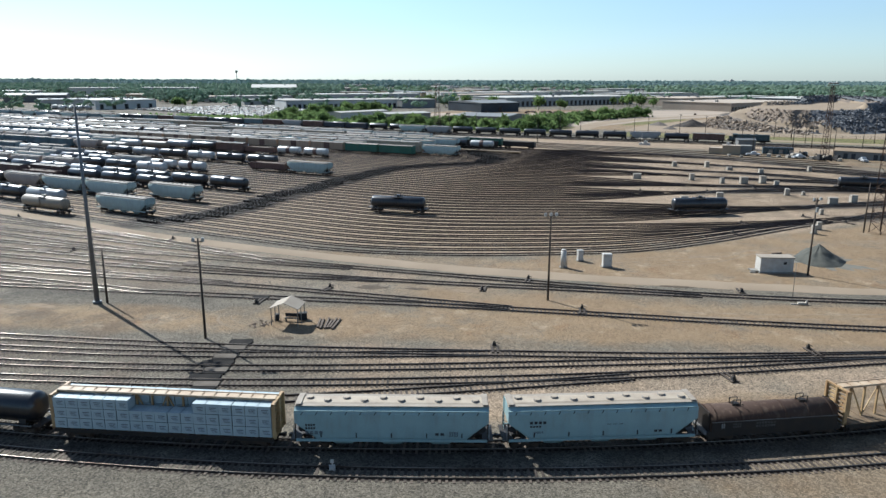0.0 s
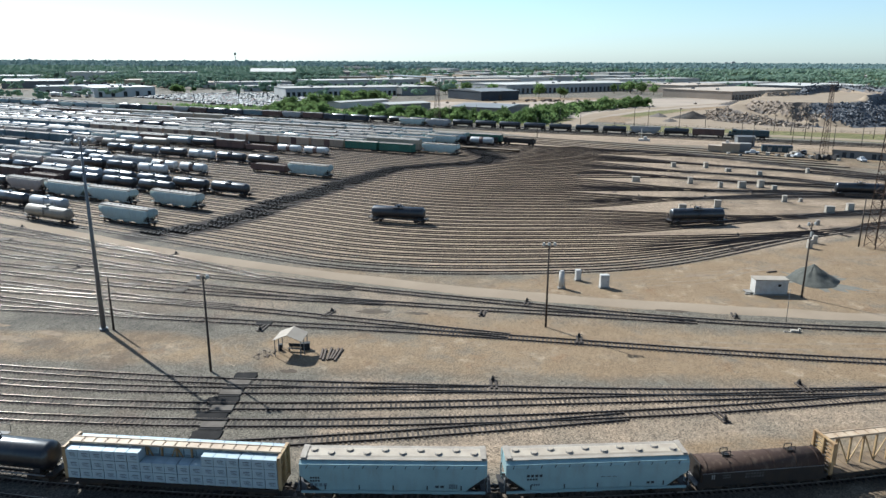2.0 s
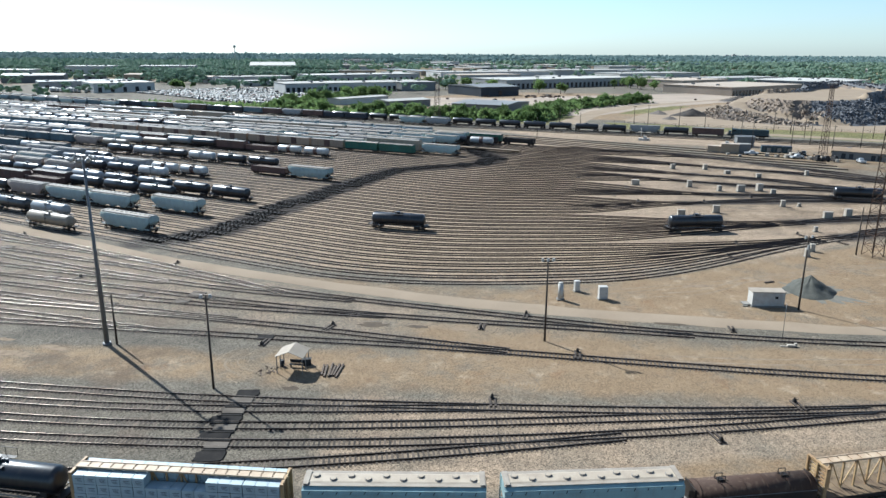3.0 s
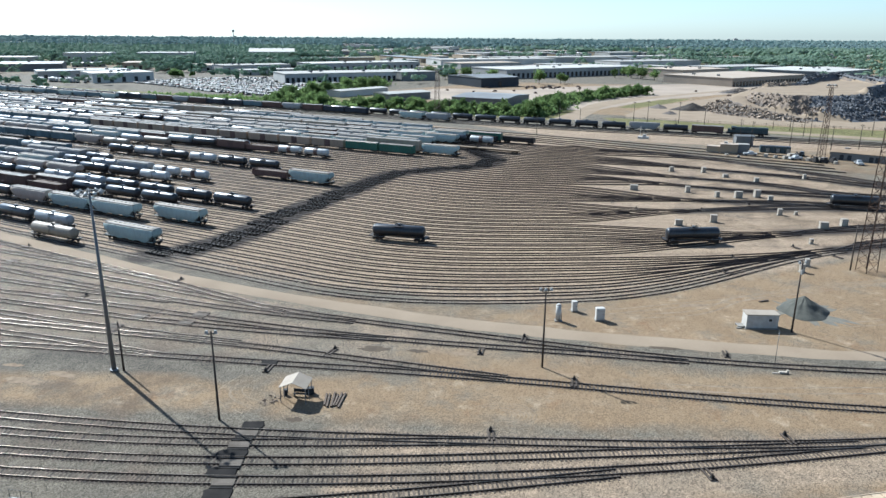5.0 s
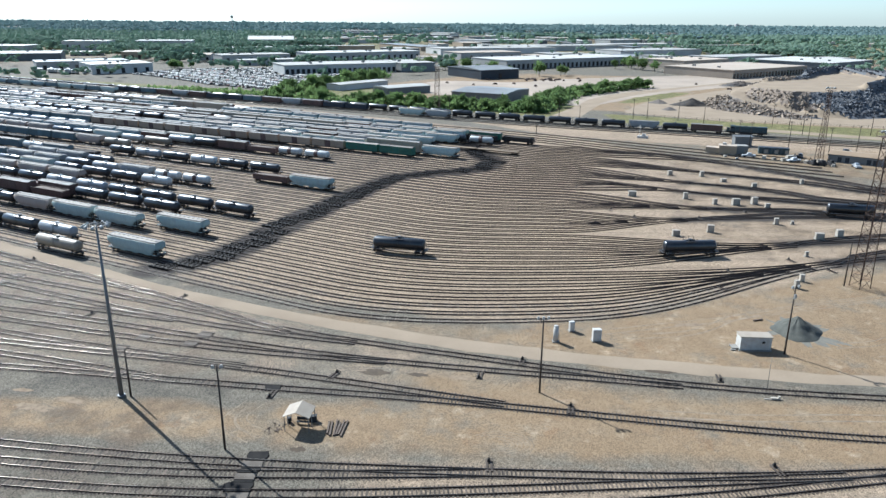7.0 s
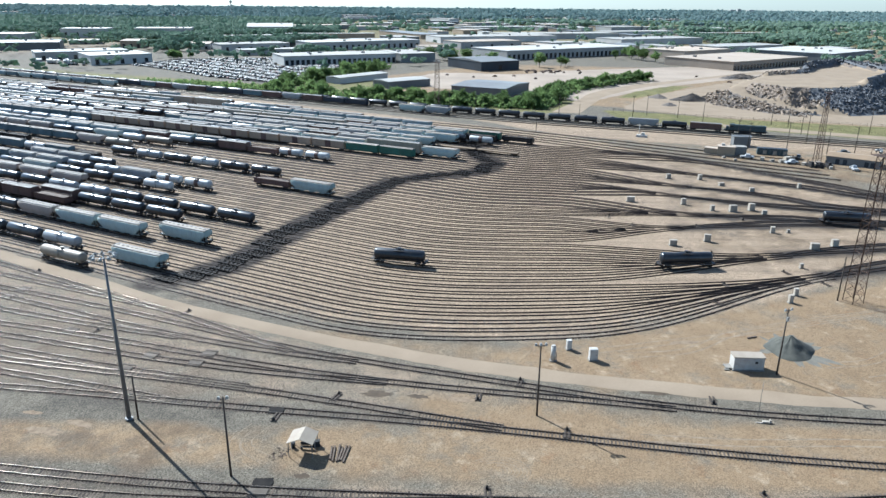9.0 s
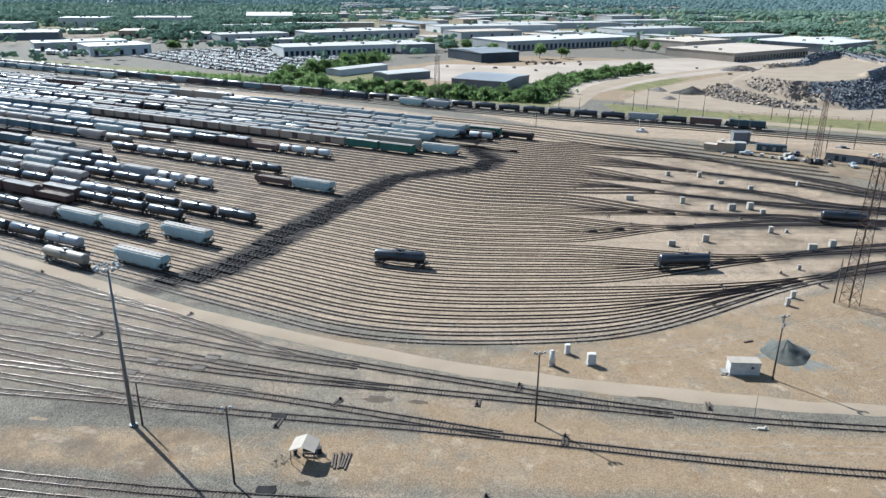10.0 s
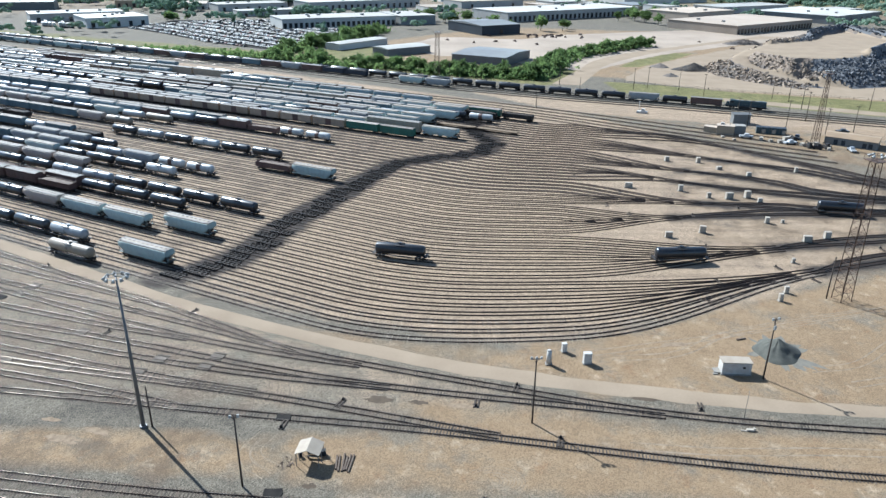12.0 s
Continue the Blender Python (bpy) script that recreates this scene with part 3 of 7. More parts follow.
def rail_shape(line, off, lift=0.0):
    s = Shape()
    nrm = sides(line)
    n = len(HEAD)
    for p, q in zip(line, nrm):
        s.v.extend((*(p + q * (off + a)), z + lift) for a, z in HEAD)
    for i in range(len(line) - 1):
        for j in range(n - 1):
            top = 2 <= j <= 5
            s.face([i * n + j, (i + 1) * n + j, (i + 1) * n + j + 1, i * n + j + 1], 1 if top else 0, top)
    return s


def tie_shape(line, seed, rise=0.05, gap=0.56, long=2.6):
    """Timber ties along a line, each a little out of true."""
    r = random.Random(seed)
    s = Shape()
    total, nxt = 0.0, 0.0
    for a, b in zip(line, line[1:]):
        d = b - a
        if d.length < 1e-6:
            continue
        w = d.normalized()
        q = Vector((-w.y, w.x))
        while nxt < total + d.length:
            c = a + w * (nxt - total)
            e = (w + q * r.uniform(-0.03, 0.03)).normalized()
            f = Vector((-e.y, e.x))
            hl, hw, top = long / 2 + r.uniform(-0.08, 0.08), 0.115 + r.uniform(-0.01, 0.015), rise + r.uniform(-0.03, 0.02)
            k = [(*(c + f * hl * i + e * hw * j), z) for z in (-0.05, top) for i, j in ((-1, -1), (-1, 1), (1, 1), (1, -1))]
            s.add(k, ((4, 7, 6, 5), (0, 4, 5, 1), (1, 5, 6, 2), (2, 6, 7, 3), (3, 7, 4, 0)))
            nxt += gap
        total += d.length
    return s


TRACKS = 0


def stain_shape(line, wide, full=False):
    """Ballast darkened by rust and brake dust along both rails."""
    s = Shape()
    nrm = sides(line)
    for p, q in zip(line, nrm):
        for a in ((-wide / 2, 0.0, 0.0, wide / 2) if full else (-HALF - wide / 2, -HALF + wide / 2, HALF - wide / 2, HALF + wide / 2)):
            s.v.append((*(p + q * a), 0.010 + 0.0016 * (TRACKS % 14)))
    for i in range(len(line) - 1):
        for j in (0, 2):
            s.face([i * 4 + j, (i + 1) * 4 + j, (i + 1) * 4 + j + 1, i * 4 + j + 1])
    return s


def track(line, ties=True, label="worn running rails on weathered timber ties in gravel", rise=0.05, stain=0.6, head=M_RAIL_WORN, tie=M_TIE, bed=False):
    global TRACKS
    TRACKS += 1
    t = thing("railway_track", label, "railway track", "tracks of the yard", "structure")
    for off in (-HALF, HALF):
        part("rail", rail_shape(line, off), (M_RUST_RAIL, head), t)
    part("stained_ballast", stain_shape(line, stain, bed), M_BED if bed and stain < 2.2 else M_STAIN, t, "rust-stained ballast along the rails")
    if ties:
        tagged(part("ties", tie_shape(line, TRACKS, rise), tie, t), kind="stuff")
    return t


track([Vector((x, siding_y(x))) for x in np.arange(-75, 76, 2.5)])
track([Vector((x, train_y(x))) for x in np.arange(-75, 76, 2.5)])
for pts in (
    ((-85, 88.6), (-59.7, 84.7), (-43.4, 82.1), (-28.2, 80.6), (-13.6, 79.7), (4.3, 79.1), (21.9, 78.1), (36.1, 78.0), (55.6, 78.9), (90, 83)),
    ((-80, 84.3), (-57, 80.4), (-41.7, 78.3), (-27.4, 77.7), (-13.5, 78.3), (-2, 78.95), (8, 78.95)),
    ((-80, 80), (-54.5, 76), (-40, 74.4), (-26.3, 73.8), (-12.8, 74.15), (4.1, 75.2), (21.6, 76.5), (39.6, 77.7), (52, 78.6)),
    ((-80, 75.4), (-51.9, 71.8), (-38.3, 70.5), (-21.3, 70.0), (-12.3, 70.3), (3.9, 71.3), (20.7, 72.5), (34.6, 74.2), (49.7, 77), (62, 79), (90, 84.5)),
    ((-60, 64), (-35, 64.6), (-13.2, 66.7), (3.4, 69.2), (12.4, 70.8), (20, 72.3)),
    ((-110, 111.5), (-73.2, 107.3), (-53.3, 104.5), (-35.2, 101.4), (-16.3, 99.2), (5.2, 96.7), (17.5, 93.9), (33.1, 90.8), (47.9, 88.3), (60.4, 87), (95, 84)),
    ((-110, 123.5), (-78.7, 116.5), (-56.7, 112), (-36.4, 108.4), (-20.7, 104.1), (-12.2, 101.4), (-0.7, 98.9), (9, 96)),
    ((-120, 122.6), (-82.6, 113.5), (-65, 109.5), (-54.1, 106.5), (-46, 103.5)),
    ((-130, 162.5), (-105.2, 152.6), (-81.2, 144), (-58.9, 135.3), (-45.4, 129.2), (-29.8, 121.4), (-19, 118), (-8.7, 115.4), (6, 111.6), (24, 105.8), (34.1, 102.6), (45, 100.7), (61.6, 98.9), (95, 96.5)),
    ((-130, 142), (-94, 133.2), (-74.1, 128.6), (-54.4, 122.4), (-38.8, 117), (-18, 111.1), (-0.8, 107.9), (14.8, 105.9), (29.7, 103.6), (38, 101.8)),
    ((-130, 138.8), (-91.2, 128.3), (-71.5, 123.1), (-58.5, 119), (-46, 115.4), (-27.6, 111.7), (-10, 109.6)),
    ((-130, 176.8), (-114.6, 168.9), (-94.7, 158.2), (-76.9, 148.9), (-61, 141), (-46, 131.6), (-38, 126.4), (-29, 121)),
    ((-130, 170), (-110.2, 161.2), (-97.4, 155.6), (-76.6, 147.6), (-61, 140.2)),
    ((-130, 158.5), (-102.9, 148.6), (-86, 141.2), (-70.6, 134.3), (-52.5, 127.2), (-40, 122.4), (-28, 119), (-16, 117)),
    ((-130, 151), (-98.4, 140.9), (-82.9, 135.2), (-69.3, 131), (-52, 126.6)),
    ((-125, 133.6), (-88.2, 122.9), (-73.7, 118.5), (-57.6, 113.6), (-44, 110.1), (-34, 108)),
    ((-125, 128), (-85.4, 118), (-73, 115.3), (-60, 112.9), (-48, 110.4)),
):
    track(eased(smooth_line(pts)))

# the classification bowl: groups of tracks that run together into leads
PITCH, FIRST = 3.85, 106.0
GROUPS = (  # tracks, the place where the group's lead begins, its heading, its further course
    (8, (92.4, 161.8), 19, ((101.0, 164.7), (114.6, 168.9), (200, 197))),
    (8, (89.0, 176.9), 13, ((99.2, 179.2), (122.8, 183.0), (200, 198))),
    (7, (68.5, 200.4), 8, ((81.1, 202.2), (106.0, 204.4), (135.0, 204.2), (200, 203))),
    (7, (79.8, 214.1), -9, ((91.7, 212.3), (108.4, 209.6), (124.1, 205.9), (200, 204.5))),
    (6, (81.4, 236.7), -26, ((97.9, 228.5), (114.2, 222.4), (141.7, 215.9), (200, 209))),
    (6, (87.4, 249.9), -24, ((103.3, 242.8), (115.5, 234.0), (132.2, 221.3), (200, 211))),
    (6, (101.6, 267.1), -31, ((117.4, 257.6), (130.5, 249.3), (151.4, 232.6), (200, 214))),
    (6, (116.5, 283.8), -52, ((129.8, 266.5), (142.0, 251.8), (154.4, 237.8), (200, 216))),
)


def track_v(i):
    return FIRST + PITCH * i


def build_bowl():
    i = 0
    for g, (count, start, heading, course) in enumerate(GROUPS):
        way = Vector((math.cos(radians(heading)), math.sin(radians(heading))))
        side = Vector((-way.y, way.x))
        start = Vector(start)
        track(smooth_line([start] + [Vector(p) for p in course], 6), False, "dark oily lead track of the sorting yard", stain=2.3, bed=True)
        second = [start + way * 3 + side * 0.4] + [Vector(q) + side * (1.8 if n == 0 else 4.0) for n, q in enumerate(course[:-1])] + [Vector(course[-1])]
        track(smooth_line(second, 6), False, "dark oily second lead of the sorting yard", stain=2.3, bed=True)
        middle = (count - 1) / 2
        for k in range(count):
            v = track_v(i)
            far = -1.707 * v - 60
            bend = bowl(-88 - 0.65 * min(i, 26), v)
            # the outer tracks of a group run on the longest before they meet its lead
            join = start + way * (-24 + 26 * abs(k - middle) / middle) + side * 0.35 * (k - middle)
            aim = way
            j = max(0, i - 22)
            turn = radians(6 - 0.5 * (i - j) - 0.68 * j)
            mid, heading_mid = Vector((25 + 0.35 * (i - j) + 1.0 * j, 128.2 + 3.72 * (i - j) + 3.55 * j)), Vector((math.cos(turn), math.sin(turn)))
            curve = bezier(bend, U, mid, heading_mid, 16, 0.36) + bezier(mid, heading_mid, join, aim, 18, 0.34)[1:]
            line = [bowl(far, v), bowl((far - 88) / 2, v)] + curve
            track(line, i < 3, "rusty track in the ballast of the sorting yard", 0.035 - 0.012 * i, 0.72 if i < 26 else 1.8, M_RAIL_HEAD, M_TIE_PALE, i >= 26)
            i += 1
    return i


BOWL_TRACKS = build_bowl()
# receiving tracks and the main line beyond the bowl
MAIN = [(-560, 735), (-382, 637), (-200, 534), (-67, 464), (5, 425), (67, 396), (118, 376.5), (163.5, 357), (240, 327), (420, 262)]
for d in (0, -5.0, -10.0, -15.5):
    base = smooth_line(MAIN, 12)
    track([p + q * d for p, q in zip(base, sides(base))], False, "main line track beside the yard")
for v in (321.0, 326.0, 331.0, 337.0, 343.0):
    track([bowl(-1.707 * v - 60, v), bowl(-260, v)] + bezier(bowl(-150, v), U, (150, 262 + (v - 321) * 1.6), (1, -0.55), 12), False, "receiving track beyond the sorting yard")


# ---- road and crossings ----
def ribbon(name, left, right, mat, label, category, z=0.04):
    s = Shape()
    for a, b in zip(left, right):
        m = (a + b) / 2
        s.v.extend(((*a, z - 0.06), (*(a * 0.9 + b * 0.1), z), (*m, z + 0.03), (*(a * 0.1 + b * 0.9), z), (*b, z - 0.06)))
    for i in range(len(left) - 1):
        for j in range(4):
            s.face([i * 5 + j, i * 5 + j + 1, (i + 1) * 5 + j + 1, (i + 1) * 5 + j], 0, True)
    return single(name, s, mat, label, category, kind="structure")


def uneven(line, amount, seed):
    return [p + Vector((noise.noise((p.x * 0.15, p.y * 0.15, seed)), noise.noise((p.x * 0.15, p.y * 0.15, seed + 9)))) * amount for p in line]


road_low = smooth_line(((-190, 213), (-108.4, 167), (-80.1, 151), (-56.4, 138.2), (-30.9, 127), (-8.9, 118.3), (10.8, 112), (29.2, 108), (46.7, 105.1), (72, 102), (150, 98)), 3)
road_up = smooth_line(((-194, 221), (-113, 174.6), (-84, 158.4), (-59, 144.4), (-32.6, 132.2), (-9.3, 123.2), (12.6, 116.4), (33, 112), (52, 108.6), (76, 105.6), (150, 104)), 3)
n_road = min(len(road_low), len(road_up))
road_low = [road_low[int(i * (len(road_low) - 1) / (n_road - 1))] for i in range(n_road)]
road_up = [road_up[int(i * (len(road_up) - 1) / (n_road - 1))] for i in range(n_road)]
ribbon("road", uneven(road_low, 0.5, 1), uneven(road_up, 0.7, 5), M_ROAD, "pale packed-dirt service road between the tracks", "road")


# ---- rail vehicles ----
def add_truck(car, x, detail):
    """A two-axle truck under a car; z 0 is the top of the rail."""
    s = Shape()
    for y in (-1.0, 1.0):
        s.box((0, y, 0.50), (2.3, 0.16, 0.20))
        s.box((0, y, 0.66), (0.8, 0.18, 0.30), taper=(0.7, 1))
        for ax in (-0.9, 0.9):
            s.box((ax, y, 0.48), (0.36, 0.22, 0.34))
    s.box((0, 0, 0.62), (0.42, 2.2, 0.26))
    if not detail:
        for ax in (-0.9, 0.9):
            for y in (-0.753, 0.753):
                s.tube((ax, y - 0.065, 0.44), (ax, y + 0.065, 0.44), 0.44, 10)
    t = part("truck", s, M_TRUCK, car, at=pose(x, 0, 0))
    w = Shape()
    for y in (-0.753, 0.753):
        w.tube((0, y - 0.065, 0.44), (0, y + 0.065, 0.44), 0.44, 14)
    w.tube((0, -0.9, 0.44), (0, 0.9, 0.44), 0.08, 6)
    me = w.mesh("wheelset", M_WHEEL)
    if detail:
        for ax in (-0.9, 0.9):
            part("wheelset", me, M_WHEEL, t, at=pose(ax, 0, 0))
    return t


TRUCKS = {}


def trucks(car, half, detail):
    """The two trucks, sharing their meshes between all cars."""
    for x in (-half, half):
        if detail not in TRUCKS:
            TRUCKS[detail] = add_truck(car, x, detail)
            continue
        src = TRUCKS[detail]
        t = part("truck", src.data, M_TRUCK, car, at=pose(x, 0, 0))
        for c in src.children:
            part("wheelset", c.data, M_WHEEL, t, at=c.matrix_basis)


def couplers(s, end):
    for k in (-1, 1):
        s.box((k * (end - 0.3), 0, 0.85), (0.75, 0.22, 0.22))
        s.box((k * (end - 0.02), 0.05 * k, 0.85), (0.22, 0.34, 0.30))


def ladder_shape(x, y, z0, z1, along=True, w=0.45):
    s = Shape()
    for k in (-w / 2, w / 2):
        a = (x + k, y) if along else (x, y + k)
        s.beam((*a, z0), (*a, z1), 0.04)
    n = int((z1 - z0) / 0.4)
    for i in range(n + 1):
        z = z0 + (z1 - z0) * (i + 0.5) / (n + 1)
        s.beam((x - w / 2, y, z) if along else (x, y - w / 2, z), (x + w / 2, y, z) if along else (x, y + w / 2, z), 0.035)
    return s


def tank_car(paint_mat, label, detail=1, length=15.2, band=None, radius=1.38, low=0.0, walkway=True):
    car = thing("tank_car", label, "tank car", "rail cars of the yard")
    end = length / 2
    hb = end - 1.0
    zc = 1.02 + radius - low
    prof = [(-hb, 0.05), (-hb + 0.03, radius * 0.45), (-hb + 0.16, radius * 0.75), (-hb + 0.38, radius * 0.93), (-hb + 0.65, radius), (-0.6, radius * 1.0), (0.6, radius * 1.0)]
    prof = prof + [(-x, r) for x, r in reversed(prof[:5])]
    part("tank", Shape().turned(prof, 24 if detail else 16, zc), paint_mat, car)
    s = Shape().box((0, 0, 0.98), (length - 1.2, 0.55, 0.28))
    couplers(s, end)
    for k in (-1, 1):
        s.box((k * (end - 0.75), 0, 1.08), (0.75, 2.7, 0.12))
        s.box((k * (hb - 1.4), 0, 1.35), (0.7, 2.3, 0.6), taper=(1, 0.9))
        for y in (-1.3, 1.3):
            s.beam((k * (end - 0.45), y, 1.1), (k * (end - 0.45), y, 2.0), 0.05)
        s.beam((k * (end - 0.45), -1.3, 2.0), (k * (end - 0.45), 1.3, 2.0), 0.05)
    part("underframe", s, M_STEEL_DARK, car)
    top = zc + radius
    s = Shape().tube((0, 0, top - 0.25), (0, 0, top + 0.32), 0.42, 12).tube((0, 0, top + 0.32), (0, 0, top + 0.40), 0.48, 12)
    for x in (-0.75, 0.7, 1.1):
        s.tube((x, 0, top - 0.1), (x, 0, top + 0.28), 0.14, 8)
    if walkway:
        part("manway", s, paint_mat if band is None else M_STEEL_DARK, car, "domed hatch and valves")
    if detail and walkway:
        s = Shape().box((0, 0.9, top - 0.12), (2.6, 0.5, 0.05)).box((0, -0.9, top - 0.12), (2.6, 0.5, 0.05))
        for x in (-1.3, 0, 1.3):
            for y in (-1.15, 1.15):
                s.beam((x, y, top - 0.14), (x, y, top + 0.75), 0.045)
        for y in (-1.15, 1.15):
            s.beam((-1.3, y, top + 0.75), (1.3, y, top + 0.75), 0.045)
        part("platform", s, M_STEEL_DARK, car, "walkway with handrails")
        for y in (-1, 1):
            part("ladder", ladder_shape(0.0, y * (radius + 0.06), 1.0, zc + radius * 0.75), M_STEEL_DARK, car)
        s = Shape()
        for y in (-1, 1):
            s.box((0, y * 1.42, 1.06), (length - 2.6, 0.12, 0.06))
        part("side_step", s, M_PRINT_WHITE, car, "pale side running board")
    if band is not None:
        part("band", Shape().turned([(-0.95, radius + 0.02), (-0.94, radius + 0.025), (0.94, radius + 0.025), (0.95, radius + 0.02)], 24, zc), band, car, "rust-stained band round the middle")
    trucks(car, hb - 1.35, detail)
    return car


def hopper_section(w=1.53, z0=1.05, z1=3.80, z2=4.25):
    """Half-round roofed section of a covered hopper, as (y, z)."""
    right = [(w - 0.10, z0), (w, z0 + 0.35), (w + 0.02, (z0 + z1) / 2), (w, z1 - 0.25), (w - 0.10, z1)]
    roof = [(w * 0.66, z2 - 0.20), (w * 0.38, z2 - 0.04)]
    half = right + roof
    return half + [(-y, z) for y, z in reversed(half)]


def covered_hopper(paint_mat, label, detail=1, length=18.0, roof=None, top_mat=None):
    car = thing("covered_hopper", label, "hopper car", "rail cars of the yard")
    end = length / 2
    hb = end - 0.72
    sec = hopper_section()
    n = len(sec)
    # body with slope sheets drawn in below at the two ends
    s = Shape()
    for x, low in ((-hb, 2.75), (-hb + 2.0, 1.1), (hb - 2.0, 1.1), (hb, 2.75)):
        s.v.extend((x, y, max(z, low)) for y, z in sec)
    for j in range(3):
        for i in range(n):
            a = [j * n + i, j * n + (i + 1) % n, (j + 1) * n + (i + 1) % n, (j + 1) * n + i]
            zz = min(s.v[a[0]][2], s.v[a[1]][2])
            s.face(a, 1 if zz > (3.92 if detail > 1 else 3.78) else 0, detail < 2)
    s.face([i for i in reversed(range(n))], 0)
    s.face([3 * n + i for i in range(n)], 0)
    part("body", s, (paint_mat, top_mat or (M_ROOF_WHITE if detail > 1 else M_ROOF_DUSTY)), car)
    s = Shape().box((0, 0, 0.95), (length - 1.0, 0.6, 0.3))
    couplers(s, end)
    for k in (-1, 1):
        s.box((k * (end - 0.75), 0, 1.05), (0.9, 2.9, 0.16))
        for y in (-1.38, 1.38):
            s.beam((k * (hb - 0.05), y, 1.05), (k * (hb - 0.05), y, 3.0), 0.10)
            s.beam((k * (hb - 0.1), y, 1.1), (k * (hb - 1.6), y, 1.3), 0.10)
            s.beam((k * (hb - 0.1), y, 2.7), (k * (hb - 1.4), y * 0.9, 1.25), 0.08)
        s.box((k * (hb - 1.0), 0, 1.9), (0.2, 1.6, 1.2))
    part("underframe", s, M_STEEL_DARK, car)
    for x in (-4.2, 0, 4.2):
        b = Shape().box((x, 0, 0.78), (1.4, 1.5, 0.75), taper=(1.9, 1.7))
        part("discharge_bay", b, paint_mat, car)
    side = Shape()
    for y in (-1, 1):
        side.box((0, y * 1.50, 1.12), (2 * hb - 0.2, 0.10, 0.22))
        side.box((0, y * 1.44, 3.78), (2 * hb, 0.12, 0.12))
    part("side_sill", side, paint_mat, car)
    s = Shape()
    for y in (-0.98, 0.98):
        s.box((0, y, 4.12), (2 * hb, 0.42, 0.04))
    for k in (-1, 1):
        s.box((k * (hb - 0.3), 0, 4.26), (0.5, 2.2, 0.04))
    part("running_board", s, M_BOARD if detail > 1 else M_GALV, car, "roof walkway grating")
    h = Shape().tube((0, 0, 4.10), (0, 0, 4.30), 0.33, 12).tube((0, 0, 4.30), (0, 0, 4.36), 0.27, 12, slot=1)
    me = h.mesh("hatch", M_GALV, M_ROOF_WHITE if detail > 1 else M_ROOF_DUSTY)
    xs = [(-hb + 1.1) + i * (2 * hb - 2.2) / 9 for i in range(10)]
    if detail:
        for i, x in enumerate(xs):
            part("hatch", me, M_GALV, car, at=pose(x, 0.25 * (-1) ** i if detail > 1 else 0, 0))
        for k in (-1, 1):
            part("ladder", ladder_shape(k * (hb + 0.02), -k * 0.9, 1.1, 4.1, False), paint_mat, car)
    if detail > 1:
        for i in range(5):
            part("side_rib", Shape().box((-6 + 3.0 * i, -1.56, 1.62), (0.10, 0.05, 0.42)), M_PRINT_DARK, car)
        for i in range(13):
            part("grab_iron", Shape().beam((-hb + 0.8 + i * (2 * hb - 1.6) / 12, -1.44, 3.80), (-hb + 0.6 + i * (2 * hb - 1.6) / 12, -1.60, 3.5), 0.05), M_PRINT_DARK, car)
        for k in (-1, 1):
            for y in (-1.3, 1.3):
                s = Shape()
                for z in (1.5, 1.95, 2.4):
                    s.beam((k * (hb + 0.08), y - 0.2, z), (k * (hb + 0.08), y + 0.2, z), 0.05)
                s.beam((k * (hb + 0.08), y - 0.2, 1.2), (k * (hb + 0.08), y - 0.2, 2.5), 0.05)
                part("end_ladder", s, M_GALV, car)
            s = Shape().tube((k * (hb - 0.5), -0.9, 1.9), (k * (hb - 0.5), -0.62, 1.9), 0.32, 12).box((k * (hb - 0.9), 0.2, 1.5), (0.7, 0.9, 0.5))
            part("brake_gear", s, M_PRINT_DARK, car)
    trucks(car, hb - 1.55, detail)
    return car


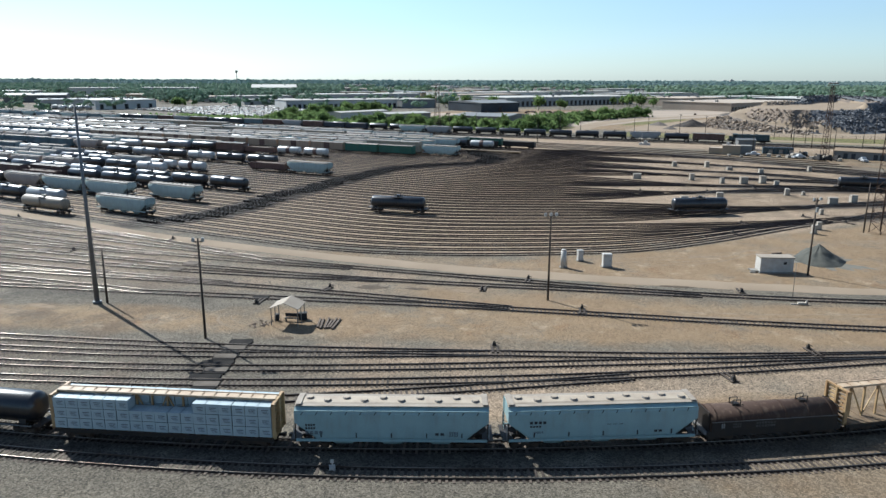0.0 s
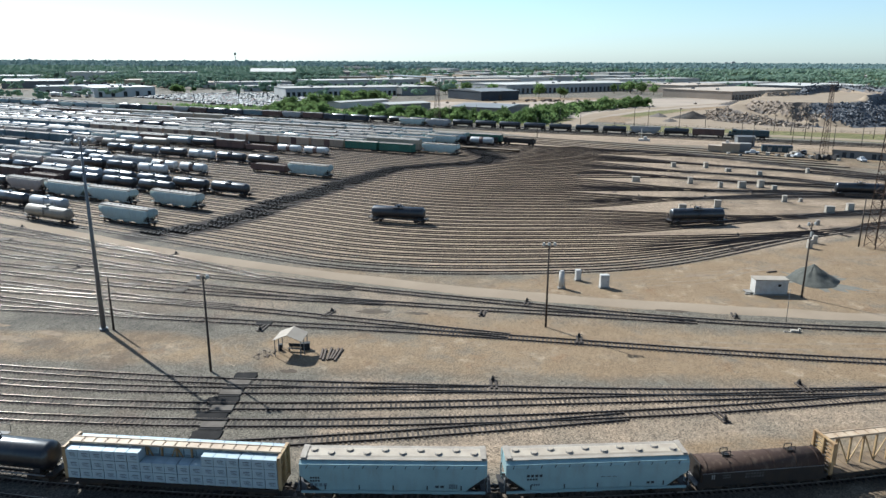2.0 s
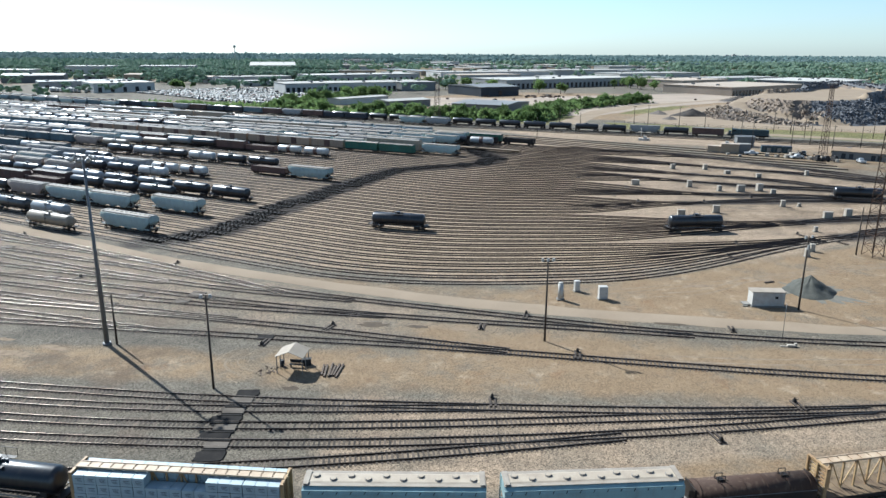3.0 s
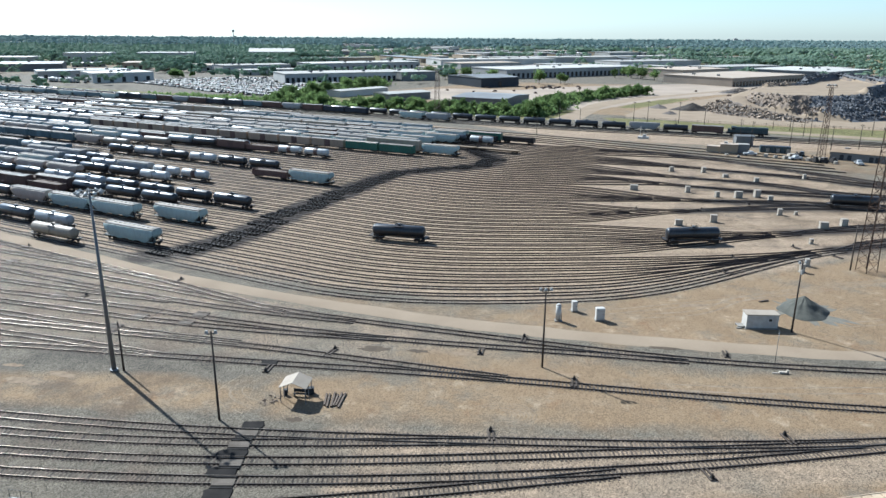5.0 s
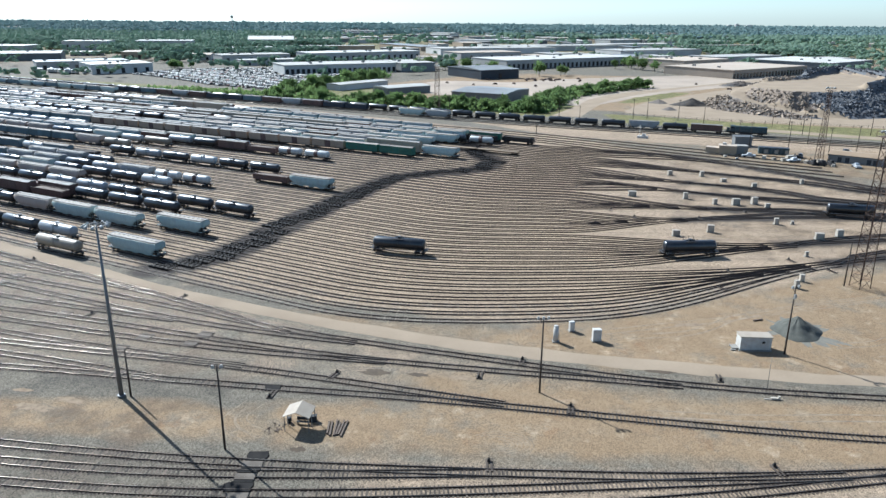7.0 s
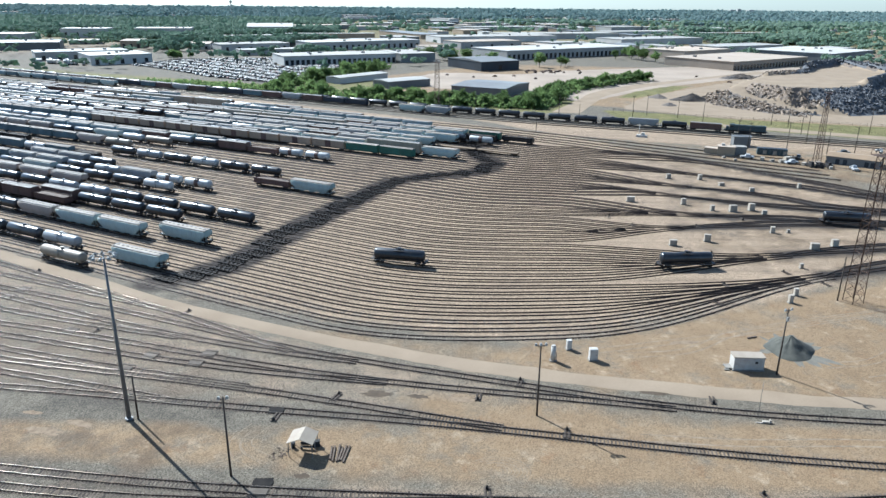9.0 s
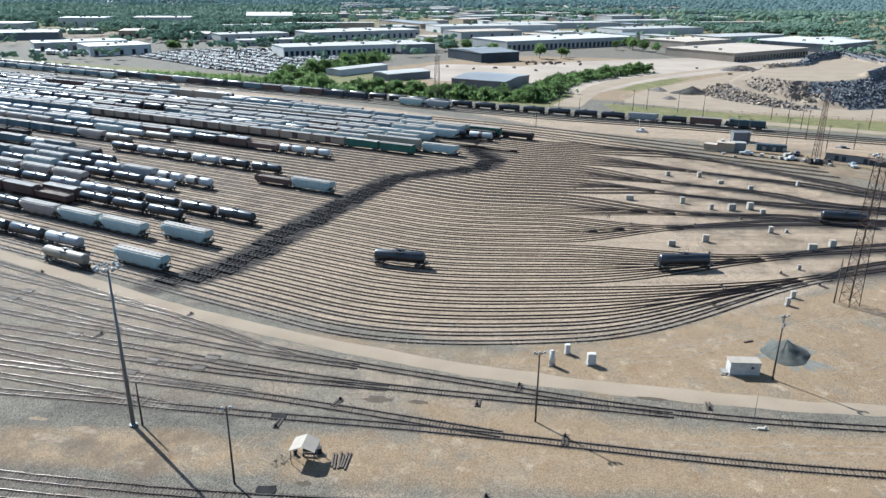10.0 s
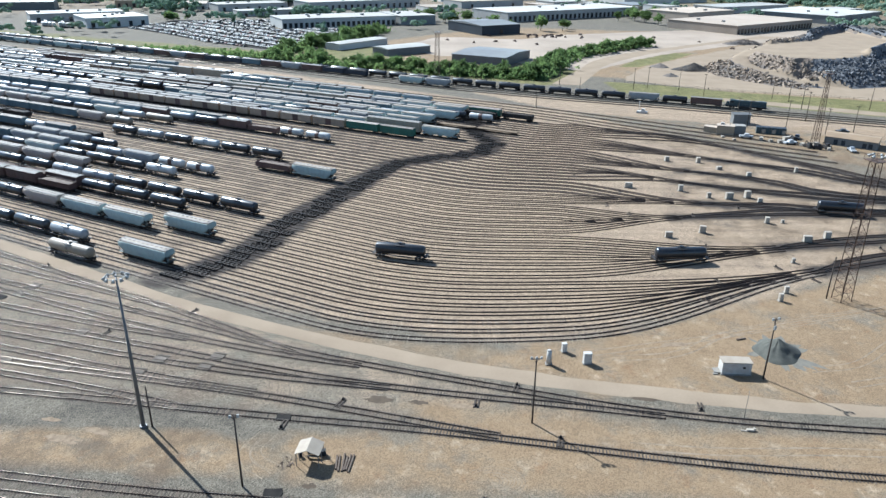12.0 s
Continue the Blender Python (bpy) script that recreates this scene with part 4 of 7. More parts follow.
def boxcar(paint_mat, label, detail=1, length=16.5, door=True, height=4.35, roof=M_GALV, ribs=18):
    car = thing("boxcar", label, "boxcar", "rail cars of the yard")
    end = length / 2
    hb = end - 0.55
    z1 = height - 0.3
    sec = [(1.5, 1.05), (1.5, z1), (0, height), (-1.5, z1), (-1.5, 1.05)]
    s = Shape()
    rings = [(-hb, 1.5)]
    for i in range(ribs + 1):
        x = -hb + 0.1 + i * (2 * hb - 0.2) / ribs
        if not (door and abs(x) < 1.7):
            rings += [(x - 0.055, 1.5), (x - 0.05, 1.57), (x + 0.05, 1.57), (x + 0.055, 1.5)]
    rings.append((hb, 1.5))
    for x, y in rings:
        s.v.extend(((x, y, 1.05), (x, y, z1), (x, -y, z1), (x, -y, 1.05)))
    for i in range(len(rings) - 1):
        for j in range(4):
            s.face([i * 4 + j, i * 4 + (j + 1) % 4, i * 4 + 4 + (j + 1) % 4, i * 4 + 4 + j])
    s.face([3, 2, 1, 0])
    s.face([len(rings) * 4 - 4 + j for j in range(4)])
    part("body", s, paint_mat, car)
    r = Shape().prism([(1.58, z1 + 0.004), (0, height), (-1.58, z1 + 0.004)], -hb - 0.05, hb + 0.05)
    for i in range(12):
        x = -hb + (i + 0.5) * 2 * hb / 12
        r.beam((x, -1.5, z1 + 0.05), (x, 0, height + 0.03), 0.08)
        r.beam((x, 1.5, z1 + 0.05), (x, 0, height + 0.03), 0.08)
    part("roof", r, roof, car, "ridged sheet roof")
    s = Shape().box((0, 0, 0.92), (length - 1.0, 0.7, 0.26))
    couplers(s, end)
    for k in (-1, 1):
        s.box((k * (hb - 1.6), 0, 0.84), (0.6, 2.4, 0.24))
    for y in (-1.42, 1.42):
        s.box((0, y, 0.98), (2 * hb, 0.10, 0.22))
    part("underframe", s, M_STEEL_DARK, car)
    if door:
        for y in (-1, 1):
            zs = [1.15 + i * (z1 - 1.25) / 22 for i in range(23)]
            sec2 = [(y * (1.63 if i % 4 in (1, 2) else 1.58), z) for i, z in enumerate(zs)] + [(y * 1.51, zs[-1]), (y * 1.51, zs[0])]
            d = Shape().prism(sec2 if y < 0 else sec2[::-1], -1.5, 1.5)
            part("door", d, M_BROWN if paint_mat is M_BOX_TAN else paint_mat, car, "ribbed sliding door")
    if detail:
        for k in (-1, 1):
            part("ladder", ladder_shape(k * (hb - 0.5), -k * 1.58, 1.0, z1), paint_mat, car)
    trucks(car, hb - 1.6, detail)
    return car


def autorack(label, detail=0):
    car = boxcar(M_ROOF_WHITE, label, detail, 27.0, False, 5.4, M_GALV, 26)
    car.name = "autorack_car"
    car["category"] = "autorack car"
    return car


def gondola(paint_mat, load_mat, label, detail=0, length=16.0, height=2.9):
    car = thing("gondola_car", label, "gondola car", "rail cars of the yard")
    end = length / 2
    hb = end - 0.55
    s = Shape()
    for y in (-1, 1):
        s.box((0, y * 1.48, (1 + height) / 2), (2 * hb, 0.06, height - 1.0))
        s.box((0, y * 1.5, height), (2 * hb, 0.14, 0.12))
        for i in range(14):
            s.box((-hb + 0.3 + i * (2 * hb - 0.6) / 13, y * 1.54, (1 + height) / 2), (0.12, 0.10, height - 1.1))
    for k in (-1, 1):
        s.box((k * hb, 0, (1 + height) / 2), (0.08, 3.0, height - 1.0))
        for i in range(3):
            s.box((k * (hb + 0.06), 0, 1.4 + i * 0.5), (0.1, 2.9, 0.12))
    s.box((0, 0, 1.05), (2 * hb, 3.0, 0.1))
    part("body", s, paint_mat, car)
    u = Shape().box((0, 0, 0.85), (length - 1.0, 0.7, 0.3))
    couplers(u, end)
    part("underframe", u, M_STEEL_DARK, car)
    if load_mat is not None:
        l = Shape()
        nx, ny = 22, 6
        for i in range(nx + 1):
            for j in range(ny + 1):
                a, b = i / nx, j / ny
                hump = (math.sin(math.pi * b) * 0.7 + 0.3) * min(1, 6 * a, 6 * (1 - a))
                l.v.append((-hb + 0.06 + a * (2 * hb - 0.12), -1.42 + 2.84 * b, height - 0.45 + 0.6 * hump + 0.16 * noise.noise((i * 0.9, j * 0.9, length))))
        for i in range(nx):
            for j in range(ny):
                l.face([i * (ny + 1) + j, (i + 1) * (ny + 1) + j, (i + 1) * (ny + 1) + j + 1, i * (ny + 1) + j + 1], 0, False)
        part("load", l, load_mat, car, "heaped loose load")
    trucks(car, hb - 1.6, detail)
    return car


def flatcar(label, detail=0, length=20.0):
    car = thing("flatcar", label, "flatcar", "rail cars of the yard")
    end = length / 2
    s = Shape().box((0, 0, 1.08), (length - 1.1, 2.9, 0.14)).box((0, 0, 0.82), (length - 1, 0.7, 0.36))
    for y in (-1.4, 1.4):
        s.box((0, y, 0.92), (length - 1.1, 0.1, 0.34))
    couplers(s, end)
    part("deck", s, M_DECK, car)
    trucks(car, end - 2.2, detail)
    return car


def centerbeam(label, detail=2, length=20.9):
    """A flat car with end bulkheads and a trussed centre wall."""
    car = thing("centerbeam_car", label, "centerbeam car", "rail cars of the yard")
    end = length / 2
    hb = end - 0.55
    d = Shape()
    d.box((0, 0, 1.1), (2 * hb, 2.9, 0.12))
    for i in range(19):
        d.box((-hb + 0.5 + i * (2 * hb - 1.0) / 18, 0, 1.18), (0.22, 2.85, 0.06))
    part("deck", d, M_DECK, car)
    u = Shape().box((0, 0, 0.85), (length - 1.0, 0.6, 0.4))
    # side sills in dark steel: the shade low on the car, put into colour
    for y in (-1.42, 1.42):
        u.box((0, y, 1.0), (2 * hb, 0.10, 0.32))
    couplers(u, end)
    part("underframe", u, M_STEEL_DARK, car)
    for k in (-1, 1):
        b = Shape()
        for y in (-1.28, 0.0, 1.28):
            b.box((k * (hb + 0.06), y, 2.68), (0.30, 0.20, 3.2))
        b.box((k * (hb + 0.02), 0, 4.24), (0.26, 2.76, 0.14)).box((k * (hb + 0.02), 0, 1.22), (0.26, 2.76, 0.20))
        b = part("bulkhead", b, M_BEIGE, car, "open slatted end bulkhead")
        if k < 0:
            slat = Shape().box((0, 0, 0), (0.10, 2.6, 0.20)).mesh("slat", M_BEIGE)
        for i in range(7):
            part("slat", slat, M_BEIGE, b, at=pose(k * (hb - 0.04), 0, 1.55 + i * 0.40))
    t = Shape().box((0, 0, 4.24), (2 * hb, 0.30, 0.12))
    for y in (-0.36, 0.36):
        t.box((0, y, 4.26), (2 * hb, 0.16, 0.12))
    for i in range(18):
        t.box((-hb + (i + 0.5) * 2 * hb / 18, 0, 4.33), (2 * hb / 18 - 0.16, 0.86, 0.06))
    for y in (-0.46, 0.46):
        t.box((0, y, 4.36), (2 * hb, 0.09, 0.12))
    part("top_chord", t, M_CHORD, car, "pale top chord of plates with slits")
    posts = 14
    for i in range(1, posts):
        x = -hb + i * 2 * hb / posts
        part("post", Shape().box((x, 0, 2.65), (0.16, 0.16, 3.0)).box((x, 0, 4.26), (0.10, 0.9, 0.08)), M_BEIGE, car)
    for i in range(posts):
        x0, x1 = -hb + i * 2 * hb / posts, -hb + (i + 1) * 2 * hb / posts
        if i % 2:
            x0, x1 = x1, x0
        part("brace", Shape().beam((x0, 0, 1.2), (x1, 0, 4.1), 0.10), M_BEIGE, car)
    trucks(car, hb - 1.9, detail)
    return car


def locomotive(label, length=21.5):
    """A long-hood diesel with a wide cab at its leading end."""
    car = thing("locomotive", label, "locomotive")
    end = length / 2
    f = Shape().box((0, 0, 1.35), (length - 1.2, 2.9, 0.3)).box((0, 0, 0.95), (length - 2.0, 0.9, 0.5))
    couplers(f, end)
    part("frame", f, M_STEEL_DARK, car)
    part("fuel_tank", Shape().box((0, 0, 0.75), (6.0, 2.6, 0.9), taper=(0.95, 0.9)), M_STEEL_DARK, car)
    part("hood", Shape().prism([(0.95, 1.5), (0.95, 3.9), (0.7, 4.25), (-0.7, 4.25), (-0.95, 3.9), (-0.95, 1.5)], -end + 1.2, end - 5.4), M_LOCO, car)
    part("radiator", Shape().box((-end + 3.4, 0, 4.0), (3.6, 2.7, 0.6), taper=(0.95, 0.8)), M_LOCO, car, "flared radiator at the hood's end")
    for x in (-3.5, 0.5):
        part("roof_fan", Shape().tube((x, 0, 4.2), (x, 0, 4.4), 0.7, 14), M_STEEL_DARK, car)
    cab = part("cab", Shape().prism([(1.45, 1.5), (1.45, 4.0), (1.0, 4.5), (-1.0, 4.5), (-1.45, 4.0), (-1.45, 1.5)], end - 5.4, end - 3.0), M_LOCO, car)
    for y in (-1.46, 1.46):
        part("cab_window", Shape().box((end - 4.2, y, 3.4), (1.5, 0.04, 0.7)), M_WINDOW, cab)
    part("nose", Shape().box((end - 2.1, 0, 2.4), (1.8, 2.2, 1.8), taper=(0.7, 0.85)), M_LOCO, car)
    for y in (-1.42, 1.42):
        r = Shape().beam((-end + 0.8, y, 2.4), (end - 0.8, y, 2.4), 0.05)
        for i in range(9):
            r.beam((-end + 0.8 + i * (length - 1.6) / 8, y, 1.4), (-end + 0.8 + i * (length - 1.6) / 8, y, 2.4), 0.05)
        part("handrail", r, M_GALV, car)
    trucks(car, end - 4.2, 0)
    return car


def bars(parent, x, y, z, w, h, mat, rows=2, name="lettering", cols=4, face=-1):
    """Short plain bars that stand for writing on a car's side."""
    s = Shape()
    for r in range(rows):
        for c in range(cols):
            s.box((x + (c - (cols - 1) / 2) * w / cols, y, z - r * h * 1.5), (w / cols * 0.7, 0.012, h))
    return tagged(part(name, s, mat, parent, "stencilled marking bars"), kind="stuff")


def on_train(x):
    """The pose of a car whose middle is at x on the near train's track."""
    a = 5.0
    d = math.degrees(math.atan2(train_y(x + a) - train_y(x - a), 2 * a))
    return pose(x, (train_y(x + a) + train_y(x - a)) / 2, RAIL, 0, 0, d)


# the near train
M_GRIME = material("grimy_stencil", (0.15, 0.14, 0.13), 0.8, 0.0, (0.09, 0.08, 0.07), 6, 2.0, 0.3, 0)
hop = covered_hopper(M_HOP_WHITE, "pale blue-grey covered hopper with round roof hatches", 2, 17.95)
hop.matrix_basis = on_train(-4.85)
bars(hop, -6.9, -1.565, 2.55, 0.9, 0.20, M_PRINT_DARK)
bars(hop, -6.6, -1.565, 1.95, 1.6, 0.07, M_PRINT, 3)
bars(hop, 4.1, -1.565, 1.75, 0.9, 0.22, M_PRINT_DARK, 1, cols=2)
bars(hop, 5.3, -1.565, 1.95, 0.8, 0.08, M_PRINT, 4)
hop2 = covered_hopper(M_HOP_WHITE, "pale blue-grey covered hopper with dark lettering bars", 2, 17.95)
hop2.matrix_basis = on_train(13.2)
bars(hop2, -5.7, -1.565, 2.75, 1.5, 0.24, M_PRINT_DARK, 1)
bars(hop2, -5.9, -1.565, 2.4, 1.0, 0.18, M_PRINT_DARK, 1)
bars(hop2, -5.6, -1.565, 1.9, 0.8, 0.07, M_PRINT, 2)
bars(hop2, 1.0, -1.565, 2.45, 1.6, 0.06, M_PRINT, 1, cols=3)
bars(hop2, 4.8, -1.565, 1.7, 0.8, 0.2, M_PRINT_DARK, 1, cols=2)
def coil_car(label, length=13.8):
    """A low car under one long rounded steel hood."""
    car = thing("coil_car", label, "coil car", "rail cars of the yard")
    end = length / 2
    hb = end - 0.55
    arc = [(1.36 * math.cos(a), 2.05 + 1.02 * math.sin(a)) for a in (math.pi * i / 14 for i in range(15))]
    hood = part("hood", Shape().prism([(1.36, 1.15)] + arc + [(-1.36, 1.15)], -hb + 0.35, hb - 0.35, smooth=True), M_RUSTTANK, car, "rust-brown rounded steel hood")
    for i in range(6):
        x = -hb + 0.9 + i * (2 * hb - 1.8) / 5
        rib = [(y * 1.025, 2.05 + (z - 2.05) * 1.03) for y, z in arc]
        part("rib", Shape().prism([(1.39, 1.9)] + rib + [(-1.39, 1.9)], x - 0.05, x + 0.05), M_RUSTTANK, hood)
    for y in (-1, 1):
        part("hood_rail", Shape().beam((-hb + 0.4, y * 1.40, 2.12), (hb - 0.4, y * 1.40, 2.12), 0.05), M_GALV, hood, "pale rail along the hood's edge")
    # black panels put the shade on the hood's lower sides into the colour
    for y in (-1, 1):
        part("skirt", Shape().box((0, y * 1.375, 1.58), (2 * hb - 0.9, 0.05, 0.9)), M_STEEL_DARK, hood, "grimy lower side of the hood, blackened for its shade")
    for k in (-1, 1):
        part("end_wall", Shape().box((k * (hb - 0.28), 0, 1.95), (0.12, 2.5, 1.9), taper=(1, 0.8)), M_STEEL_DARK, car, "black end wall")
        part("end_platform", Shape().box((k * (end - 0.75), 0, 1.05), (0.9, 2.7, 0.12)), M_GALV, car)
    for x in (-3.2, 3.2):
        f = Shape()
        for p in (-0.45, 0.45):
            for q in (-0.3, 0.3):
                f.beam((x + p * 0.8, q, 2.95), (x + p * 0.8, q, 3.6), 0.06)
        for q in (-0.3, 0.3):
            f.beam((x - 0.36, q, 3.6), (x + 0.36, q, 3.6), 0.06)
        f.box((x, 0, 3.12), (0.6, 0.5, 0.2))
        part("lifting_frame", f, M_STEEL_DARK, car, "small steel lifting frame")
    u = Shape().box((0, 0, 0.9), (length - 1.0, 0.7, 0.3))
    for y in (-1.33, 1.33):
        u.box((0, y, 1.0), (2 * hb, 0.10, 0.5))
    couplers(u, end)
    part("underframe", u, M_STEEL_DARK, car, "grimy sills and couplers")
    trucks(car, hb - 1.5, 2)
    return car


dark = coil_car("rust-brown coil car under a rounded hood with grimy sides")
dark.matrix_basis = on_train(28.7)
bars(dark, -4.9, -1.41, 1.75, 0.35, 0.45, M_PRINT_WHITE, 1, cols=2)
bars(dark, -3.6, -1.41, 1.85, 0.8, 0.16, M_GRIME)
bars(dark, -0.9, -1.41, 1.85, 1.9, 0.2, M_GRIME, 2, cols=7)
empty_beam = centerbeam("faded yellow empty centerbeam car with open truss wall")
empty_beam.matrix_basis = on_train(45.0)
loaded = centerbeam("faded yellow centerbeam car stacked with wrapped lumber")
loaded.matrix_basis = on_train(-24.7)
left_tank = tank_car(M_BLACK, "glossy black tank car with white side marks", 2, 15.6, None, 1.36)
left_tank.matrix_basis = on_train(-43.2)
copy_thing(left_tank, on_train(-59.2))
copy_thing(empty_beam, on_train(66.3))


def lumber():
    """Wrapped packs on both sides of the centre wall: two full tiers, the third with a gap in the middle."""
    cols, w, h, d = 17, 1.15, 0.97, 1.28
    s = Shape().box((0, 0, h / 2), (w - 0.05, d - 0.03, h - 0.05))
    me = s.mesh("lumber_pack", M_WRAP)
    pr = Shape()
    pr.box((0.05, -d / 2 + 0.006, h * 0.62), (0.6, 0.012, 0.07)).box((0.0, -d / 2 + 0.006, h * 0.46), (0.45, 0.012, 0.05)).box((0.1, -d / 2 + 0.006, h * 0.33), (0.5, 0.012, 0.04))
    prm = pr.mesh("printing", M_PRINT)
    r = random.Random(3)
    base = loaded.matrix_basis
    for side in (-1, 1):
        for tier in range(3):
            for c in range(cols):
                if tier == 2 and side == -1 and 6 <= c <= 10:
                    continue
                at = base @ pose(-9.78 + (c + 0.5) * 19.56 / cols + r.uniform(-0.02, 0.02), side * 0.80 + r.uniform(-0.02, 0.02), 1.22 + tier * h, 0, 0, (180 if side > 0 else 0) + r.uniform(-0.5, 0.5))
                pk = single("lumber_pack", me, M_WRAP, "white plastic-wrapped pack of lumber on the centerbeam car", "lumber pack", "lumber packs on the car", at=at)
                if side < 0:
                    part("printing", prm, M_PRINT, pk, "faint grey printed bars")


lumber()

# the sorted cars: first of each kind is built, the rest are copies
KINDS = {}


def kind_of(key):
    """Builds a kind of car when it is first asked for."""
    if key in KINDS:
        return KINDS[key], False
    name, far = key[:-1], key[-1] == "-"
    d = 0 if far else 1
    made = {
        "black": lambda: tank_car(M_BLACK, "black tank car with a top walkway", d),
        "long": lambda: tank_car(M_BLACK, "black tank car rolling through the sorting yard", d, 15.2, None, 1.40),
        "main": lambda: tank_car(M_BLACK, "black tank car of the long train on the main line", d, 14.6),
        "loco": lambda: locomotive("dark blue-green diesel locomotive at the end of the train"),
        "white": lambda: tank_car(M_WHITE, "white tank car with a rusty middle band", d, 13.4, M_BROWN),
        "pale": lambda: tank_car(M_WHITE, "white tank car with streaked sides", d, 14.6),
        "silver": lambda: tank_car(M_SILVER, "grey tank car with a top walkway", d),
        "tan": lambda: tank_car(M_TAN, "dusty tan tank car with a walkway", d, 17.2),
        "hopw": lambda: covered_hopper(M_HOP_GREEN, "pale green-grey covered hopper with roof hatches", d, 18.0, top_mat=M_BOARD),
        "hopg": lambda: covered_hopper(M_HOP_GREY, "grey covered hopper with roof hatches", d, 17.0, top_mat=M_GALV),
        "hopt": lambda: covered_hopper(M_HOP_TAN, "beige covered hopper with roof hatches", d, 17.5),
        "hopb": lambda: covered_hopper(M_HOP_BLUE, "blue-grey covered hopper with roof hatches", d, 17.5, top_mat=M_GALV),
        "boxt": lambda: boxcar(M_BOX_TAN, "faded ochre boxcar with a brown door", d, 18.0, ribs=12),
        "boxn": lambda: boxcar(M_BROWN, "oxide-brown ribbed steel boxcar", d, 16.5),
        "boxg": lambda: boxcar(M_BOX_GREEN, "dark green ribbed boxcar with a pale roof", d, 17.0, roof=M_ROOF_DUSTY),
        "boxb": lambda: boxcar(M_BOX_BLUE, "faded blue ribbed steel boxcar", d, 16.5, roof=M_ROOF_DUSTY),
        "gonn": lambda: gondola(M_BROWN, M_SCRAP, "rusty gondola with a heaped dusty load", d),
        "gonk": lambda: gondola(M_STEEL_DARK, M_COAL, "dark gondola with a dark load", d),
        "goni": lambda: gondola(M_NAVY, M_COAL, "dark blue high-sided gondola", d, 17.0, 3.6),
        "flat": lambda: flatcar("empty low flatcar with a worn deck", d),
        "rack": lambda: autorack("tall white autorack with ridged sides", d),
    }[name]()
    KINDS[key] = made
    return made, True


LENGTH = {"black": 15.2, "long": 15.2, "main": 14.6, "loco": 21.5, "white": 13.4, "pale": 14.6, "silver": 15.2, "tan": 17.2, "hopw": 18.0, "hopg": 17.0, "hopt": 17.5, "hopb": 17.5, "boxt": 18.0, "boxn": 16.5, "boxg": 17.0, "boxb": 16.5, "gonn": 16.0, "gonk": 16.0, "goni": 17.0, "flat": 20.0, "rack": 27.0}


def put_car(name, at, near):
    car, first = kind_of(name + ("+" if near else "-"))
    if first:
        car.matrix_basis = at
        return car
    return copy_thing(car, at)


WEIGHTED = ["black"] * 9 + ["silver"] * 3 + ["pale"] * 1 + ["hopw"] * 3 + ["hopg"] * 4 + ["hopt"] * 3 + ["hopb"] * 4 + ["boxn"] * 4 + ["boxt"] * 2 + ["boxb"] * 3 + ["gonn"] * 2 + ["gonk"] * 2 + ["tan"] + ["rack"] + ["boxg"]


def row(i, u_end, names, gaps=0.03, fill=True, v=None):
    """Coupled cars on a bowl track, from their right-hand end leftwards to where the yard is out of view."""
    v = track_v(i) if v is None else v
    limit = -1.707 * v - 30
    u = u_end
    q = list(names)
    last = None
    while u > limit:
        if q:
            name = q.pop(0)
        elif fill:
            if rnd.random() < gaps:
                u -= rnd.uniform(15, 60)
                last = None
            name = last if last and rnd.random() < 0.72 else rnd.choice(WEIGHTED)
        else:
            break
        if isinstance(name, (int, float)):
            u = name
            continue
        last = name
        long = LENGTH[name]
        p = bowl(u - long / 2, v)
        put_car(name, pose(p.x, p.y, RAIL, 0, 0, -27.0 + (180 if rnd.random() < 0.5 else 0)), v < 215 and u > -330)
        u -= long + 0.12


row(0, -152.0, ["tan"], fill=False)
row(2, -133.5, ["hopw", -164.0, "silver", "black", "black"])
row(6, -158.0, ["hopw", "hopw", "hopt", "black", "hopb"])
row(7, -138.0, ["hopw"], fill=False)
row(10, -160.0, ["black", "black", "black", "boxn", "gonn"])
row(12, -139.0, ["black"] * 4 + ["silver", "silver", "black"])
row(9, -205.0, ["gonn", "boxn"])
row(14, -222.0, ["hopt", "hopt"])
row(16, -188.0, ["pale", "black", "black", "black", "hopw", "black", "black"])
row(18, -178.0, ["white", "white", "hopg", "silver", "black", "hopg"])
row(20, -235.0, ["black", "hopg"])
row(22, -138.5, ["hopw", "gonn", -254.0, "gonk", "boxb", "pale", "boxb"])
row(25, -170.0, ["black", "black", "pale", "black", "silver", "black"])
row(28, -262.0, ["tan", "hopt", "boxb"])
row(31, -250.0, [])
row(33, -170.0, ["white", "white", "gonn", "boxn", "black", "silver", "boxn"])
row(34, -215.0, ["silver", "boxb", "hopw", "boxb"])
row(36, -330.0, ["silver"] * 5)
row(39, -144.0, ["boxg", "boxg"] + ["boxt"] * 9 + ["boxb"])
row(40, -215.0, ["black", "boxn", "silver", "hopg"])
row(41, -127.0, ["hopw", "rack", "hopw", "hopw"])
row(43, -176.0, ["hopg", "boxn", "black", "hopw", "silver"])
row(44, -152.0, ["hopw", "hopw", "boxn", "hopw", "hopw", "boxb"])
row(46, -108.0, ["flat", "flat", "hopw", "hopw", "hopg", "boxn"])
row(47, -150.0, ["silver", "silver", "hopw", "boxt"])
row(49, -142.0, ["hopw", "hopw", "boxb"])
row(50, -126.0, ["white", "black", "hopw", "hopg"])
row(52, -128.0, ["gonk", "hopw", "hopw", "hopg", "boxn"])
row(53, -111.0, ["gonk", "boxg", "hopw", "hopg", "hopw"])
for v, u in ((321.0, -170), (326.0, -215), (331.0, -260), (337.0, -300), (343.0, -330)):
    row(0, u, [], 0.12, v=v)


